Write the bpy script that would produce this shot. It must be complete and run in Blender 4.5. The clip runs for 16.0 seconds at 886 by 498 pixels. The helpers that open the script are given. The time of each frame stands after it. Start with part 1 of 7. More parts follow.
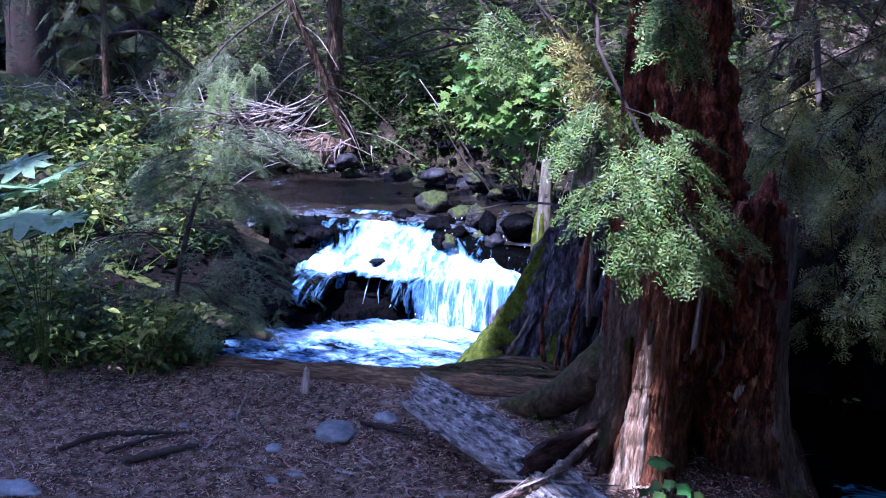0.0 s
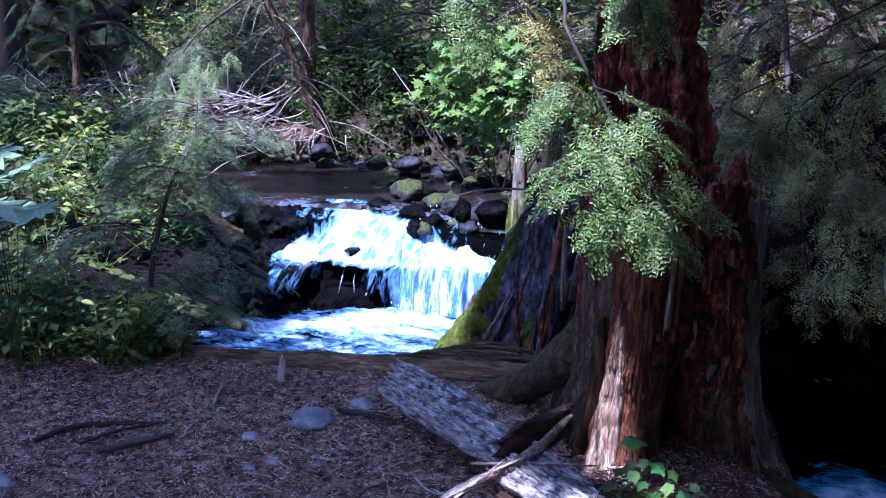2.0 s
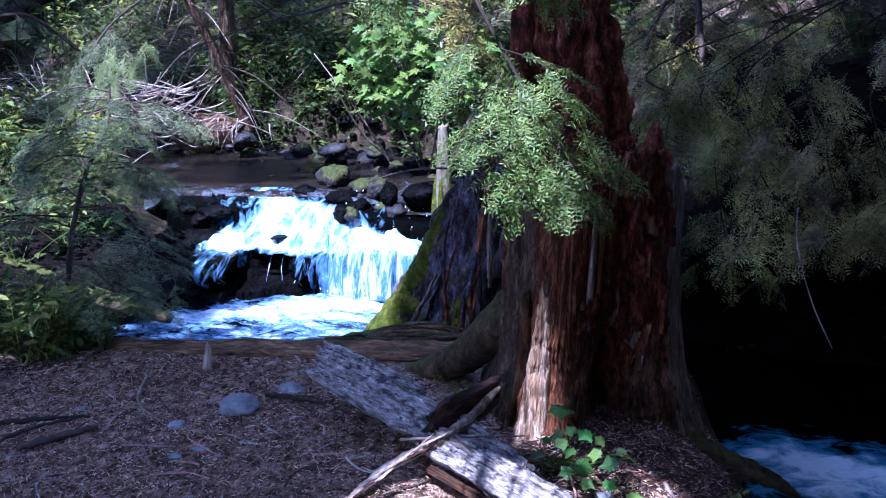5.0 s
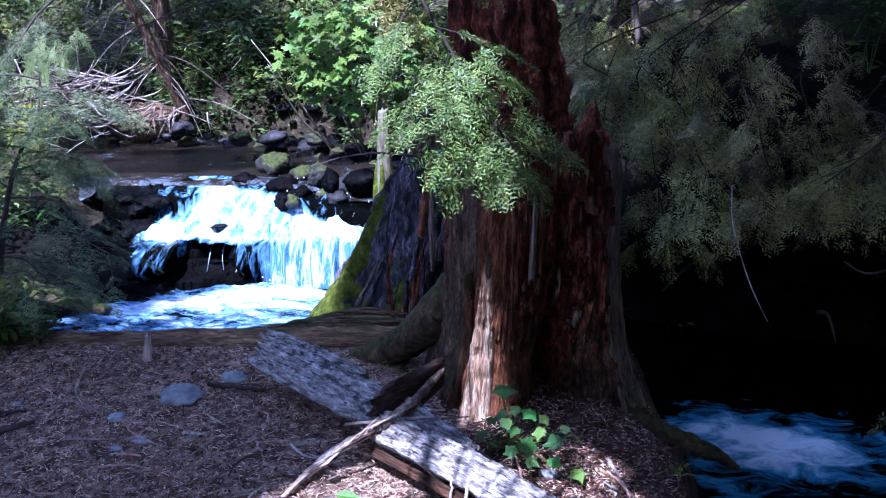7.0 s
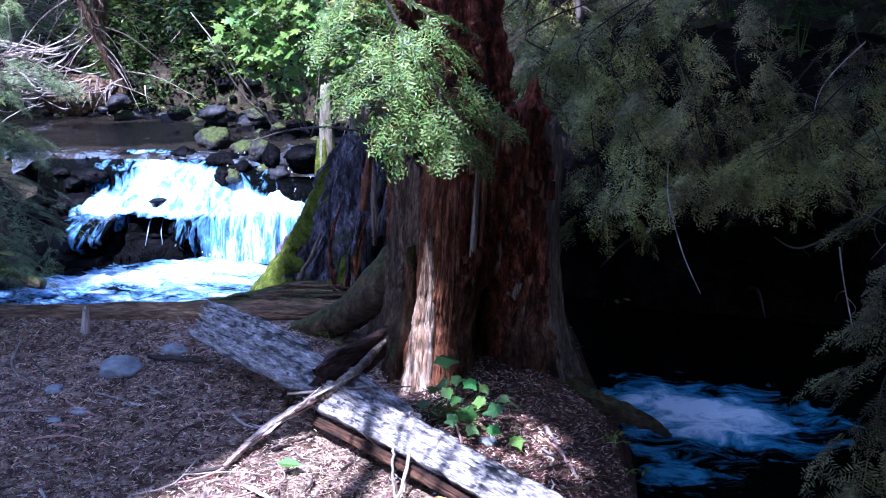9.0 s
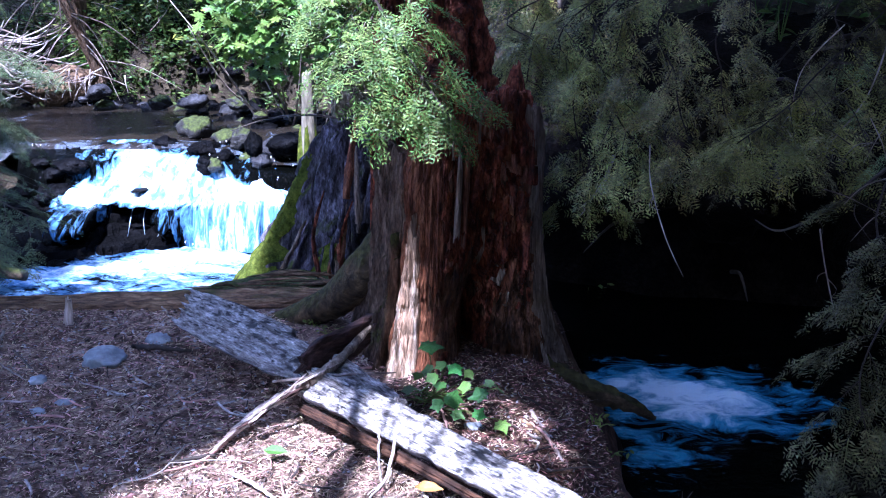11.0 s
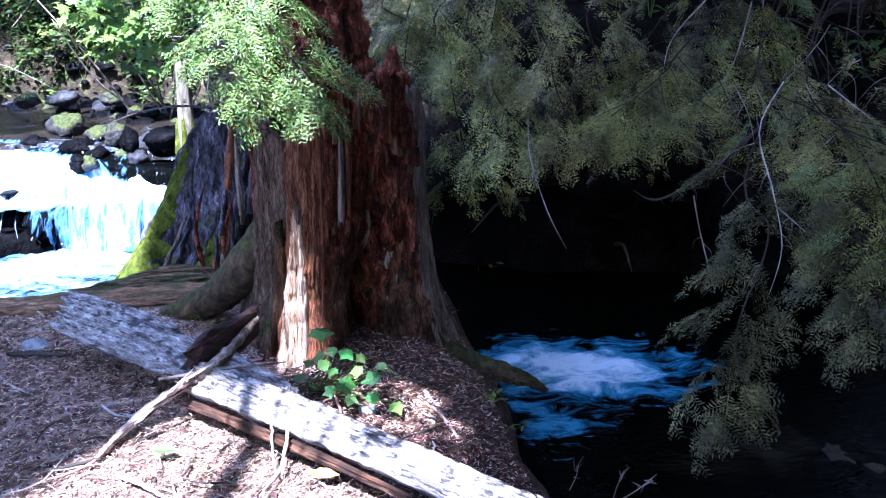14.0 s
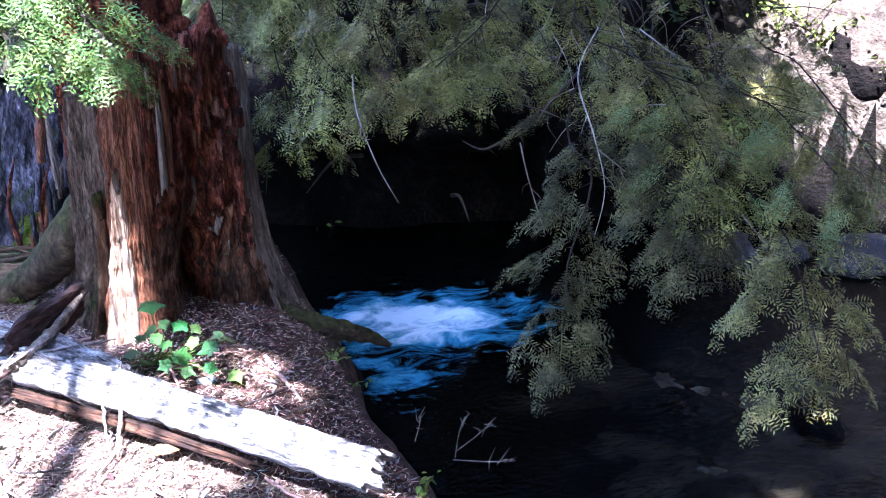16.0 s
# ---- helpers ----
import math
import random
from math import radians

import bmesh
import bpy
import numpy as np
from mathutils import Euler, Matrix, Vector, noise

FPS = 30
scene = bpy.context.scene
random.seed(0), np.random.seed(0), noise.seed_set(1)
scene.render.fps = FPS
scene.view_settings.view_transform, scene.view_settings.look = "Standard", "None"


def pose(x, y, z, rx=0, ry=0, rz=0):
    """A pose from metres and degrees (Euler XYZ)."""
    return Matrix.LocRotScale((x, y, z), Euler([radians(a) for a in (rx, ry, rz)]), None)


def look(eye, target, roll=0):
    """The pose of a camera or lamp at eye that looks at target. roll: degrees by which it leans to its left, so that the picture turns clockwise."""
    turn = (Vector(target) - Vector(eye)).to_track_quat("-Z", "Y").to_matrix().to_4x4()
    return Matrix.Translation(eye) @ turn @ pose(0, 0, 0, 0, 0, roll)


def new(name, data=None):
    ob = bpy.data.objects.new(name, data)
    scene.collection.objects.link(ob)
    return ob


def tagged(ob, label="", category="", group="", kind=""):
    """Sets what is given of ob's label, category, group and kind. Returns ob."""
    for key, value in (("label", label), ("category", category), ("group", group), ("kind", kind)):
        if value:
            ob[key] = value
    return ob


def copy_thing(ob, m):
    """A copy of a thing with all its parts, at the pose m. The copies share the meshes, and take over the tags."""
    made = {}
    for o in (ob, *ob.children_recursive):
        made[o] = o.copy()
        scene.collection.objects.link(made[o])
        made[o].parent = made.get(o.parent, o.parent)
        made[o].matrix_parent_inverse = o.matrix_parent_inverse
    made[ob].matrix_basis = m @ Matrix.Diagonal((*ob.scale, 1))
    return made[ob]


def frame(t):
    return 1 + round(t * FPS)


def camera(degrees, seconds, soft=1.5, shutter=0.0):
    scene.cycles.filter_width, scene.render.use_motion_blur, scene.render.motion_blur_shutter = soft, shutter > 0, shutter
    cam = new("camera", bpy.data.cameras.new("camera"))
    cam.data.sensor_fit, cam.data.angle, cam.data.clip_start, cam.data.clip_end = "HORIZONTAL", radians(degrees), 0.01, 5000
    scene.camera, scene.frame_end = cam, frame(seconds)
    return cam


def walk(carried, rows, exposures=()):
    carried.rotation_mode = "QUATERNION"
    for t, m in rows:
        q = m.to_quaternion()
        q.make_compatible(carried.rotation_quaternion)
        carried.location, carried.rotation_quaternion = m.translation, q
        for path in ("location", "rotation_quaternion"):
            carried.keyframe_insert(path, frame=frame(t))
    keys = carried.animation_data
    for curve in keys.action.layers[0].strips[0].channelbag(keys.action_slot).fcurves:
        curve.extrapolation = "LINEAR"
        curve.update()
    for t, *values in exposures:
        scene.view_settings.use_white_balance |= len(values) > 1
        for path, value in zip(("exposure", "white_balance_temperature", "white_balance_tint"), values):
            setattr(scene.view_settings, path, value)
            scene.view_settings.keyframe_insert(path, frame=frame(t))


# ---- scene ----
cam = camera(50.0, 16.0, soft=1.1)
# seconds, place, turn
PATH = [
    (0, -0.01, 0.059, 1.625, 77.17, -1.24, 13.95),
    (0.5, -0.008, 0.049, 1.616, 77.26, -1.21, 13.91),
    (1, -0.004, 0.05, 1.611, 76.94, -1.11, 13.62),
    (1.5, -0.0, 0.05, 1.608, 76.78, -1.09, 12.9),
    (2, 0.007, 0.048, 1.604, 76.68, -0.79, 12.44),
    (2.5, 0.012, 0.046, 1.592, 76.45, -0.1, 11.93),
    (3, 0.026, 0.057, 1.582, 76.41, 0.13, 11.22),
    (5.5, 0.052, 0.054, 1.543, 75.98, 0.56, 6.96),
    (6, 0.053, 0.054, 1.537, 75.69, 0.8, 5.71),
    (6.5, 0.055, 0.056, 1.534, 75.48, 0.69, 5.13),
    (7, 0.063, 0.056, 1.53, 75.41, 0.65, 4.62),
    (7.5, 0.066, 0.053, 1.525, 75.44, 0.25, 3.1),
    (8, 0.061, 0.036, 1.522, 75.09, -0.4, 2.27),
    (8.5, 0.059, 0.017, 1.514, 74.63, -0.5, 1.72),
    (9, 0.056, 0.009, 1.507, 74.3, -0.66, 1.22),
    (11.5, 0.059, 0.002, 1.496, 73.53, -0.21, -0.47),
    (12, 0.064, 0.003, 1.489, 73.43, -0.33, -1.54),
    (12.5, 0.073, 0.004, 1.487, 73.23, 0.02, -2.48),
    (13, 0.073, 0.003, 1.487, 73.25, -0.0, -3.66),
    (13.5, 0.078, -0.003, 1.479, 73.15, 0.67, -4.78),
    (14, 0.089, 0.005, 1.473, 72.92, 0.81, -6.85),
    (14.5, 0.107, 0.017, 1.472, 72.46, 0.99, -9.71),
    (15, 0.119, 0.025, 1.472, 71.96, 1.11, -12.09),
    (15.5, 0.128, 0.028, 1.466, 71.19, 1.24, -14.61),
    (16, 0.138, 0.017, 1.46, 70.18, 1.51, -16.8),
]
EXPOSURES = [(0.0, 2.66, 4640, 43), (5.5, 2.64, 4640, 37), (9.0, 3.02, 4660, 33), (13.0, 3.62, 4720, 30), (14.5, 4.18, 4800, 28), (16.0, 4.58, 4850, 27)]
walk(cam, [(t, pose(*p)) for t, *p in PATH], EXPOSURES)

# ---- light ----
SUN_TURN, SUN_HEIGHT = 212.0, 60.0      # compass turn (0 = +y, clockwise) and height, degrees
SUN_DIR = Vector((math.sin(radians(SUN_TURN)) * math.cos(radians(SUN_HEIGHT)),
                  math.cos(radians(SUN_TURN)) * math.cos(radians(SUN_HEIGHT)), math.sin(radians(SUN_HEIGHT))))
world = bpy.data.worlds.new("sky")
scene.world = world
world.use_nodes = True
wn = world.node_tree
sky = wn.nodes.new("ShaderNodeTexSky")
sky.sky_type, sky.sun_disc = "NISHITA", False
sky.sun_elevation, sky.sun_rotation = radians(SUN_HEIGHT), radians(SUN_TURN)
wn.links.new(sky.outputs[0], wn.nodes["Background"].inputs[0])
wn.nodes["Background"].inputs[1].default_value = 0.15
sun_data = bpy.data.lights.new("sun", "SUN")
sun_data.energy, sun_data.angle, sun_data.color = 2.45, radians(0.53), (1.0, 0.93, 0.82)
sun = new("sun", sun_data)
sun.matrix_world = look(SUN_DIR * 40, (0, 0, 0))

# ---- mesh helpers ----
UP = Vector((0, 0, 1))


class Heap:
    """Collects triangles and quads."""

    def __init__(self):
        self.v, self.t, self.q, self.n = [], [], [], 0

    def add(self, v, t=None, q=None):
        v = np.asarray(v, float).reshape(-1, 3)
        if t is not None and len(t):
            self.t.append(np.asarray(t, np.int64).reshape(-1, 3) + self.n)
        if q is not None and len(q):
            self.q.append(np.asarray(q, np.int64).reshape(-1, 4) + self.n)
        self.v.append(v)
        self.n += len(v)
        return self

    def many(self, template, turns, places):
        """Copies of a template (v, t, q): turns k x 3 x 3, places k x 3."""
        v, t, q = template
        turns, places = np.asarray(turns, float), np.asarray(places, float)
        k, n = len(places), len(v)
        if not k:
            return self
        w = np.einsum("kij,nj->kni", turns, v) + places[:, None, :]
        step = (np.arange(k) * n)[:, None, None]
        return self.add(w.reshape(-1, 3), (np.asarray(t).reshape(1, -1, 3) + step) if len(t) else None,
                        (np.asarray(q).reshape(1, -1, 4) + step) if len(q) else None)

    def arrays(self):
        z3, z4 = np.zeros((0, 3), np.int64), np.zeros((0, 4), np.int64)
        return np.concatenate(self.v), np.concatenate([z3] + self.t), np.concatenate([z4] + self.q)


def to_mesh(name, v, t, q, smooth=False):
    me = bpy.data.meshes.new(name)
    me.vertices.add(len(v))
    me.vertices.foreach_set("co", np.asarray(v, np.float32).ravel())
    loops = np.concatenate([np.asarray(t, np.int32).ravel(), np.asarray(q, np.int32).ravel()])
    me.loops.add(len(loops))
    me.loops.foreach_set("vertex_index", loops)
    me.polygons.add(len(t) + len(q))
    me.polygons.foreach_set("loop_start", np.concatenate([np.arange(len(t)) * 3, len(t) * 3 + np.arange(len(q)) * 4]).astype(np.int32))
    me.polygons.foreach_set("use_smooth", np.full(len(t) + len(q), smooth))
    me.update(calc_edges=True)
    return me


def thing(name, base, label, category, group="", kind=""):
    ob = new(name)
    ob.empty_display_size = 0.1
    ob.matrix_world = Matrix.Translation(base)
    return tagged(ob, label, category, group, kind)


def base_of(ob):
    at = Vector((0, 0, 0))
    while ob:
        at += ob.matrix_basis.translation
        ob = ob.parent
    return at


def part(name, heap, material, parent, label="", smooth=True, kind=""):
    """One mesh object under a thing or part; the heap holds world places."""
    v, t, q = heap.arrays()
    ob = new(name, to_mesh(name, v - np.array(base_of(parent)), t, q, smooth))
    ob.data.materials.append(material)
    ob.parent = parent
    return tagged(ob, label, kind=kind)


def solo(name, heap, material, base, label, category, group="", kind="", smooth=True):
    v, t, q = heap.arrays()
    ob = new(name, to_mesh(name, v - np.array(base), t, q, smooth))
    ob.matrix_world = Matrix.Translation(base)
    ob.data.materials.append(material)
    return tagged(ob, label, category, group, kind)


def curve(points, n):
    """n places along a smooth line through the points."""
    p = np.asarray(points, float)
    k = len(p)
    s = np.linspace(0, k - 1 - 1e-9, n)
    i = s.astype(int)
    f = (s - i)[:, None]
    a, b, c, d = p[np.maximum(i - 1, 0)], p[i], p[np.minimum(i + 1, k - 1)], p[np.minimum(i + 2, k - 1)]
    return 0.5 * (2 * b + (c - a) * f + (2 * a - 5 * b + 4 * c - d) * f ** 2 + (3 * b - a - 3 * c + d) * f ** 3)


def tube(points, radii, sides=6, rough=0.0, flat=1.0, rng=None):
    """A round or flattened stick along the points, with closed ends: (v, t, q)."""
    p = np.asarray(points, float)
    n = len(p)
    r = np.broadcast_to(np.asarray(radii, float), (n,)) if np.ndim(radii) == 0 or len(radii) == n else np.interp(np.linspace(0, 1, n), np.linspace(0, 1, len(radii)), radii)
    d = np.gradient(p, axis=0)
    d /= np.linalg.norm(d, axis=1)[:, None] + 1e-12
    ref = np.array([0, 0, 1.0]) if abs(d[:, 2]).mean() < 0.8 else np.array([1.0, 0, 0])
    a = np.cross(d, ref)
    a /= np.linalg.norm(a, axis=1)[:, None] + 1e-12
    b = np.cross(a, d)
    th = np.arange(sides) * 2 * np.pi / sides
    rr = r[:, None] * np.ones(sides)[None]
    if rough and rng is not None:
        rr = rr * (1 + rough * rng.normal(size=(1, sides)) + rough * 0.6 * rng.normal(size=(n, sides)))
    v = p[:, None] + rr[..., None] * (np.cos(th)[None, :, None] * a[:, None] + flat * np.sin(th)[None, :, None] * b[:, None])
    v = v.reshape(-1, 3)
    i, j = np.meshgrid(np.arange(n - 1), np.arange(sides), indexing="ij")
    k = (j + 1) % sides
    q = np.stack([i * sides + j, i * sides + k, (i + 1) * sides + k, (i + 1) * sides + j], -1).reshape(-1, 4)
    v = np.concatenate([v, p[:1], p[-1:]])
    m, j = n * sides, np.arange(sides)
    k = (j + 1) % sides
    t = np.concatenate([np.stack([np.full(sides, m), k, j], 1), np.stack([np.full(sides, m + 1), (n - 1) * sides + j, (n - 1) * sides + k], 1)])
    return v, t, q


def grid_faces(nu, nv):
    i, j = np.meshgrid(np.arange(nu - 1), np.arange(nv - 1), indexing="ij")
    return np.stack([i * nv + j, (i + 1) * nv + j, (i + 1) * nv + j + 1, i * nv + j + 1], -1).reshape(-1, 4)


def lump(x, y=None, z=0.0, scale=1.0, octaves=4, seed=0):
    """Smooth value noise on arrays, about -1 to 1."""
    x, y = np.asarray(x, float) * scale, np.asarray(y, float) * scale
    z = np.broadcast_to(np.asarray(z, float) * scale, x.shape)
    out, amp, tot = np.zeros(x.shape), 1.0, 0.0

    def h(i, j, k):
        s = np.sin(i * 127.1 + j * 311.7 + k * 74.7 + seed * 53.3) * 43758.5453
        return (s - np.floor(s)) * 2 - 1
    for _ in range(octaves):
        i, j, k = np.floor(x), np.floor(y), np.floor(z)
        f, g, e = x - i, y - j, z - k
        f, g, e = f * f * (3 - 2 * f), g * g * (3 - 2 * g), e * e * (3 - 2 * e)
        c = [[(h(i, j + b, k + a) * (1 - f) + h(i + 1, j + b, k + a) * f) for b in (0, 1)] for a in (0, 1)]
        out += amp * ((c[0][0] * (1 - g) + c[0][1] * g) * (1 - e) + (c[1][0] * (1 - g) + c[1][1] * g) * e)
        tot += amp
        x, y, z, amp = x * 2.03 + 17.1, y * 2.03 + 5.3, z * 2.03 + 9.7, amp * 0.5
    return out / tot * 1.4


def frames_of(d, n):
    """Turn matrices whose x is d and whose z is near n."""
    d = d / (np.linalg.norm(d, axis=1)[:, None] + 1e-12)
    y = np.cross(n, d)
    y /= np.linalg.norm(y, axis=1)[:, None] + 1e-12
    return np.stack([d, y, np.cross(d, y)], -1)


def smooth_step(a, b, x):
    k = np.clip((np.asarray(x, float) - a) / (b - a), 0, 1)
    return k * k * (3 - 2 * k)


# ---- materials ----
def surf(name, colors, scale=6.0, stretch=(1, 1, 1), rough=0.85, bump=0.5, fine=70.0, moss=None, island=0.0, own=0.0,
         crack=0.0, gloss=0.3, through_light=0.0, stains=0.35, bump_size=0.02, turn=0.0, patch=5.0):
    """A rough natural surface: a ramp of colours over stretched noise, finer grain, stains, relief; moss: (colour, amount) on upper faces."""
    m = bpy.data.materials.new(name)
    m.use_nodes = True
    nt = m.node_tree
    nodes, link = nt.nodes, nt.links.new
    bsdf = nodes["Principled BSDF"]
    tc = nodes.new("ShaderNodeTexCoord")
    mp = nodes.new("ShaderNodeMapping")
    mp.inputs["Scale"].default_value = stretch
    rot = nodes.new("ShaderNodeMapping")
    rot.inputs["Rotation"].default_value = (0, 0, radians(turn))
    link(tc.outputs["Object"], rot.inputs["Vector"])
    link(rot.outputs[0], mp.inputs["Vector"])
    n1 = nodes.new("ShaderNodeTexNoise")
    n1.inputs["Scale"].default_value, n1.inputs["Detail"].default_value, n1.inputs["Roughness"].default_value = scale, 7, 0.65
    link(mp.outputs[0], n1.inputs["Vector"])
    ramp = nodes.new("ShaderNodeValToRGB")
    el = ramp.color_ramp.elements
    while len(el) < len(colors):
        el.new(0.5)
    for k, c in enumerate(colors):
        el[k].position = 0.3 + 0.4 * k / max(1, len(colors) - 1)
        el[k].color = (*c, 1)
    link(n1.outputs["Fac"], ramp.inputs[0])
    n2 = nodes.new("ShaderNodeTexNoise")
    n2.inputs["Scale"].default_value, n2.inputs["Detail"].default_value = fine, 4
    link(mp.outputs[0], n2.inputs["Vector"])
    mr = nodes.new("ShaderNodeMapRange")
    mr.inputs["To Min"].default_value, mr.inputs["To Max"].default_value = 1 - stains * 1.3, 1 + stains * 1.3
    link(n2.outputs["Fac"], mr.inputs["Value"])
    mul = nodes.new("ShaderNodeMix")
    mul.data_type, mul.blend_type = "RGBA", "MULTIPLY"
    mul.inputs["Factor"].default_value = 1.0
    link(ramp.outputs[0], mul.inputs["A"])
    link(mr.outputs[0], mul.inputs["B"])
    color = mul.outputs["Result"]
    if island or own:
        src = nodes.new("ShaderNodeNewGeometry").outputs["Random Per Island"] if island else nodes.new("ShaderNodeObjectInfo").outputs["Random"]
        hs = nodes.new("ShaderNodeHueSaturation")
        a = nodes.new("ShaderNodeMapRange")
        k = island or own
        a.inputs["To Min"].default_value, a.inputs["To Max"].default_value = 1 - k, 1 + k
        link(src, a.inputs["Value"])
        link(a.outputs[0], hs.inputs["Value"])
        w = nodes.new("ShaderNodeTexWhiteNoise")
        w.noise_dimensions = "1D"
        link(src, w.inputs["W"])
        b = nodes.new("ShaderNodeMapRange")
        b.inputs["To Min"].default_value, b.inputs["To Max"].default_value = 0.5 - 0.06 * k, 0.5 + 0.06 * k
        link(w.outputs["Value"], b.inputs["Value"])
        link(b.outputs[0], hs.inputs["Hue"])
        link(color, hs.inputs["Color"])
        color = hs.outputs[0]
    height = n1.outputs["Fac"]
    if crack:
        vo = nodes.new("ShaderNodeTexVoronoi")
        vo.feature = "DISTANCE_TO_EDGE"
        vo.inputs["Scale"].default_value = scale * 1.6
        link(mp.outputs[0], vo.inputs["Vector"])
        c = nodes.new("ShaderNodeMapRange")
        c.inputs["From Max"].default_value = 0.12
        c.inputs["To Min"].default_value = 1 - crack
        link(vo.outputs["Distance"], c.inputs["Value"])
        m2 = nodes.new("ShaderNodeMix")
        m2.data_type, m2.blend_type = "RGBA", "MULTIPLY"
        m2.inputs["Factor"].default_value = 1.0
        link(color, m2.inputs["A"])
        link(c.outputs[0], m2.inputs["B"])
        color = m2.outputs["Result"]
    if moss:
        g = nodes.new("ShaderNodeNewGeometry")
        sx = nodes.new("ShaderNodeSeparateXYZ")
        link(g.outputs["Normal"], sx.inputs[0])
        n3 = nodes.new("ShaderNodeTexNoise")
        n3.inputs["Scale"].default_value, n3.inputs["Detail"].default_value = patch, 6
        link(tc.outputs["Object"], n3.inputs["Vector"])
        ad = nodes.new("ShaderNodeMath")
        ad.operation = "MULTIPLY_ADD"
        ad.inputs[1].default_value = 0.45
        link(sx.outputs["Z"], ad.inputs[0])
        link(n3.outputs["Fac"], ad.inputs[2])
        st = nodes.new("ShaderNodeMapRange")
        st.inputs["From Min"].default_value, st.inputs["From Max"].default_value = 0.95 - moss[1], 1.08 - moss[1]
        link(ad.outputs[0], st.inputs["Value"])
        n4 = nodes.new("ShaderNodeTexNoise")
        n4.inputs["Scale"].default_value, n4.inputs["Detail"].default_value = 40.0, 5
        link(tc.outputs["Object"], n4.inputs["Vector"])
        mc = nodes.new("ShaderNodeValToRGB")
        mc.color_ramp.elements[0].color = (*[x * 0.35 for x in moss[0]], 1)
        mc.color_ramp.elements[1].color = (*[min(1, x * 1.5) for x in moss[0]], 1)
        mc.color_ramp.elements[0].position, mc.color_ramp.elements[1].position = 0.3, 0.7
        link(n4.outputs["Fac"], mc.inputs[0])
        m3 = nodes.new("ShaderNodeMix")
        m3.data_type = "RGBA"
        link(st.outputs[0], m3.inputs["Factor"])
        link(color, m3.inputs["A"])
        link(mc.outputs[0], m3.inputs["B"])
        color = m3.outputs["Result"]
    link(color, bsdf.inputs["Base Color"])
    bsdf.inputs["Roughness"].default_value = rough
    bsdf.inputs["Specular IOR Level"].default_value = gloss
    if bump:
        hsum = nodes.new("ShaderNodeMath")
        hsum.operation = "MULTIPLY_ADD"
        hsum.inputs[1].default_value = 0.4
        link(n2.outputs["Fac"], hsum.inputs[0])
        link(height, hsum.inputs[2])
        bp = nodes.new("ShaderNodeBump")
        bp.inputs["Strength"].default_value, bp.inputs["Distance"].default_value = bump, bump_size
        link(hsum.outputs[0], bp.inputs["Height"])
        link(bp.outputs[0], bsdf.inputs["Normal"])
    if through_light:
        tr = nodes.new("ShaderNodeBsdfTranslucent")
        link(color, tr.inputs["Color"])
        mx = nodes.new("ShaderNodeMixShader")
        mx.inputs[0].default_value = through_light
        link(bsdf.outputs[0], mx.inputs[1])
        link(tr.outputs[0], mx.inputs[2])
        link(mx.outputs[0], nodes["Material Output"].inputs["Surface"])
    return m


MOSS = (0.045, 0.058, 0.010)
soil = surf("forest_soil", [(0.016, 0.009, 0.0055), (0.115, 0.068, 0.044), (0.28, 0.19, 0.135), (0.50, 0.39, 0.31)], 17, rough=0.95, bump=1.0, fine=130, stains=0.7, bump_size=0.05)
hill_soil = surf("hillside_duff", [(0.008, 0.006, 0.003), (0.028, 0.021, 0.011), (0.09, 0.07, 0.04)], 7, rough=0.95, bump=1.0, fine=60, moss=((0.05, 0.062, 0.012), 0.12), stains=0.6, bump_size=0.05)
# bank_soil is near black: the shade of the hollows is put into it
bank_soil = surf("shade_dark_soil", [(0.0016, 0.0012, 0.0008), (0.005, 0.0038, 0.0028), (0.018, 0.013, 0.010)], 5, rough=0.9, bump=1.0, fine=40, stains=0.5, gloss=0.1, bump_size=0.05)
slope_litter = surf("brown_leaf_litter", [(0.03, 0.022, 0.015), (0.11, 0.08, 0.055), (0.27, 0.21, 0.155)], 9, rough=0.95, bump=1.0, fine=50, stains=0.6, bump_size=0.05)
bank_duff = surf("red_brown_duff", [(0.012, 0.006, 0.004), (0.06, 0.032, 0.021), (0.15, 0.085, 0.058)], 20, rough=0.95, bump=1.0, fine=140, stains=0.7, bump_size=0.04)
root_bark = surf("root_bark", [(0.012, 0.008, 0.004), (0.085, 0.056, 0.026), (0.21, 0.145, 0.072)], 22, (0.5, 1, 0.5), bump=1.0, fine=90, moss=((0.06, 0.055, 0.014), 0.34), stains=0.6, crack=0.3, bump_size=0.03)
litter = surf("needle_litter", [(0.24, 0.145, 0.092), (0.54, 0.39, 0.28)], 20, rough=0.9, bump=0, island=0.95)
bark_grey = surf("grey_bark", [(0.02, 0.012, 0.007), (0.12, 0.076, 0.044), (0.30, 0.215, 0.14)], 22, (1, 1, 0.30), bump=1.0, fine=90, moss=((0.07, 0.075, 0.016), 0.22), stains=0.6, crack=0.35, bump_size=0.04)
bark_pale = surf("weathered_grey_wood", [(0.05, 0.036, 0.024), (0.26, 0.20, 0.145), (0.52, 0.43, 0.33)], 32, (1, 1, 0.10), bump=1.0, fine=120, stains=0.5, crack=0.3, bump_size=0.03)
wood_red = surf("red_rotten_wood", [(0.010, 0.003, 0.0015), (0.10, 0.025, 0.011), (0.29, 0.078, 0.035), (0.54, 0.21, 0.10)], 24, (1, 1, 0.45), bump=1.0, fine=80, stains=0.7, crack=0.5, bump_size=0.06)
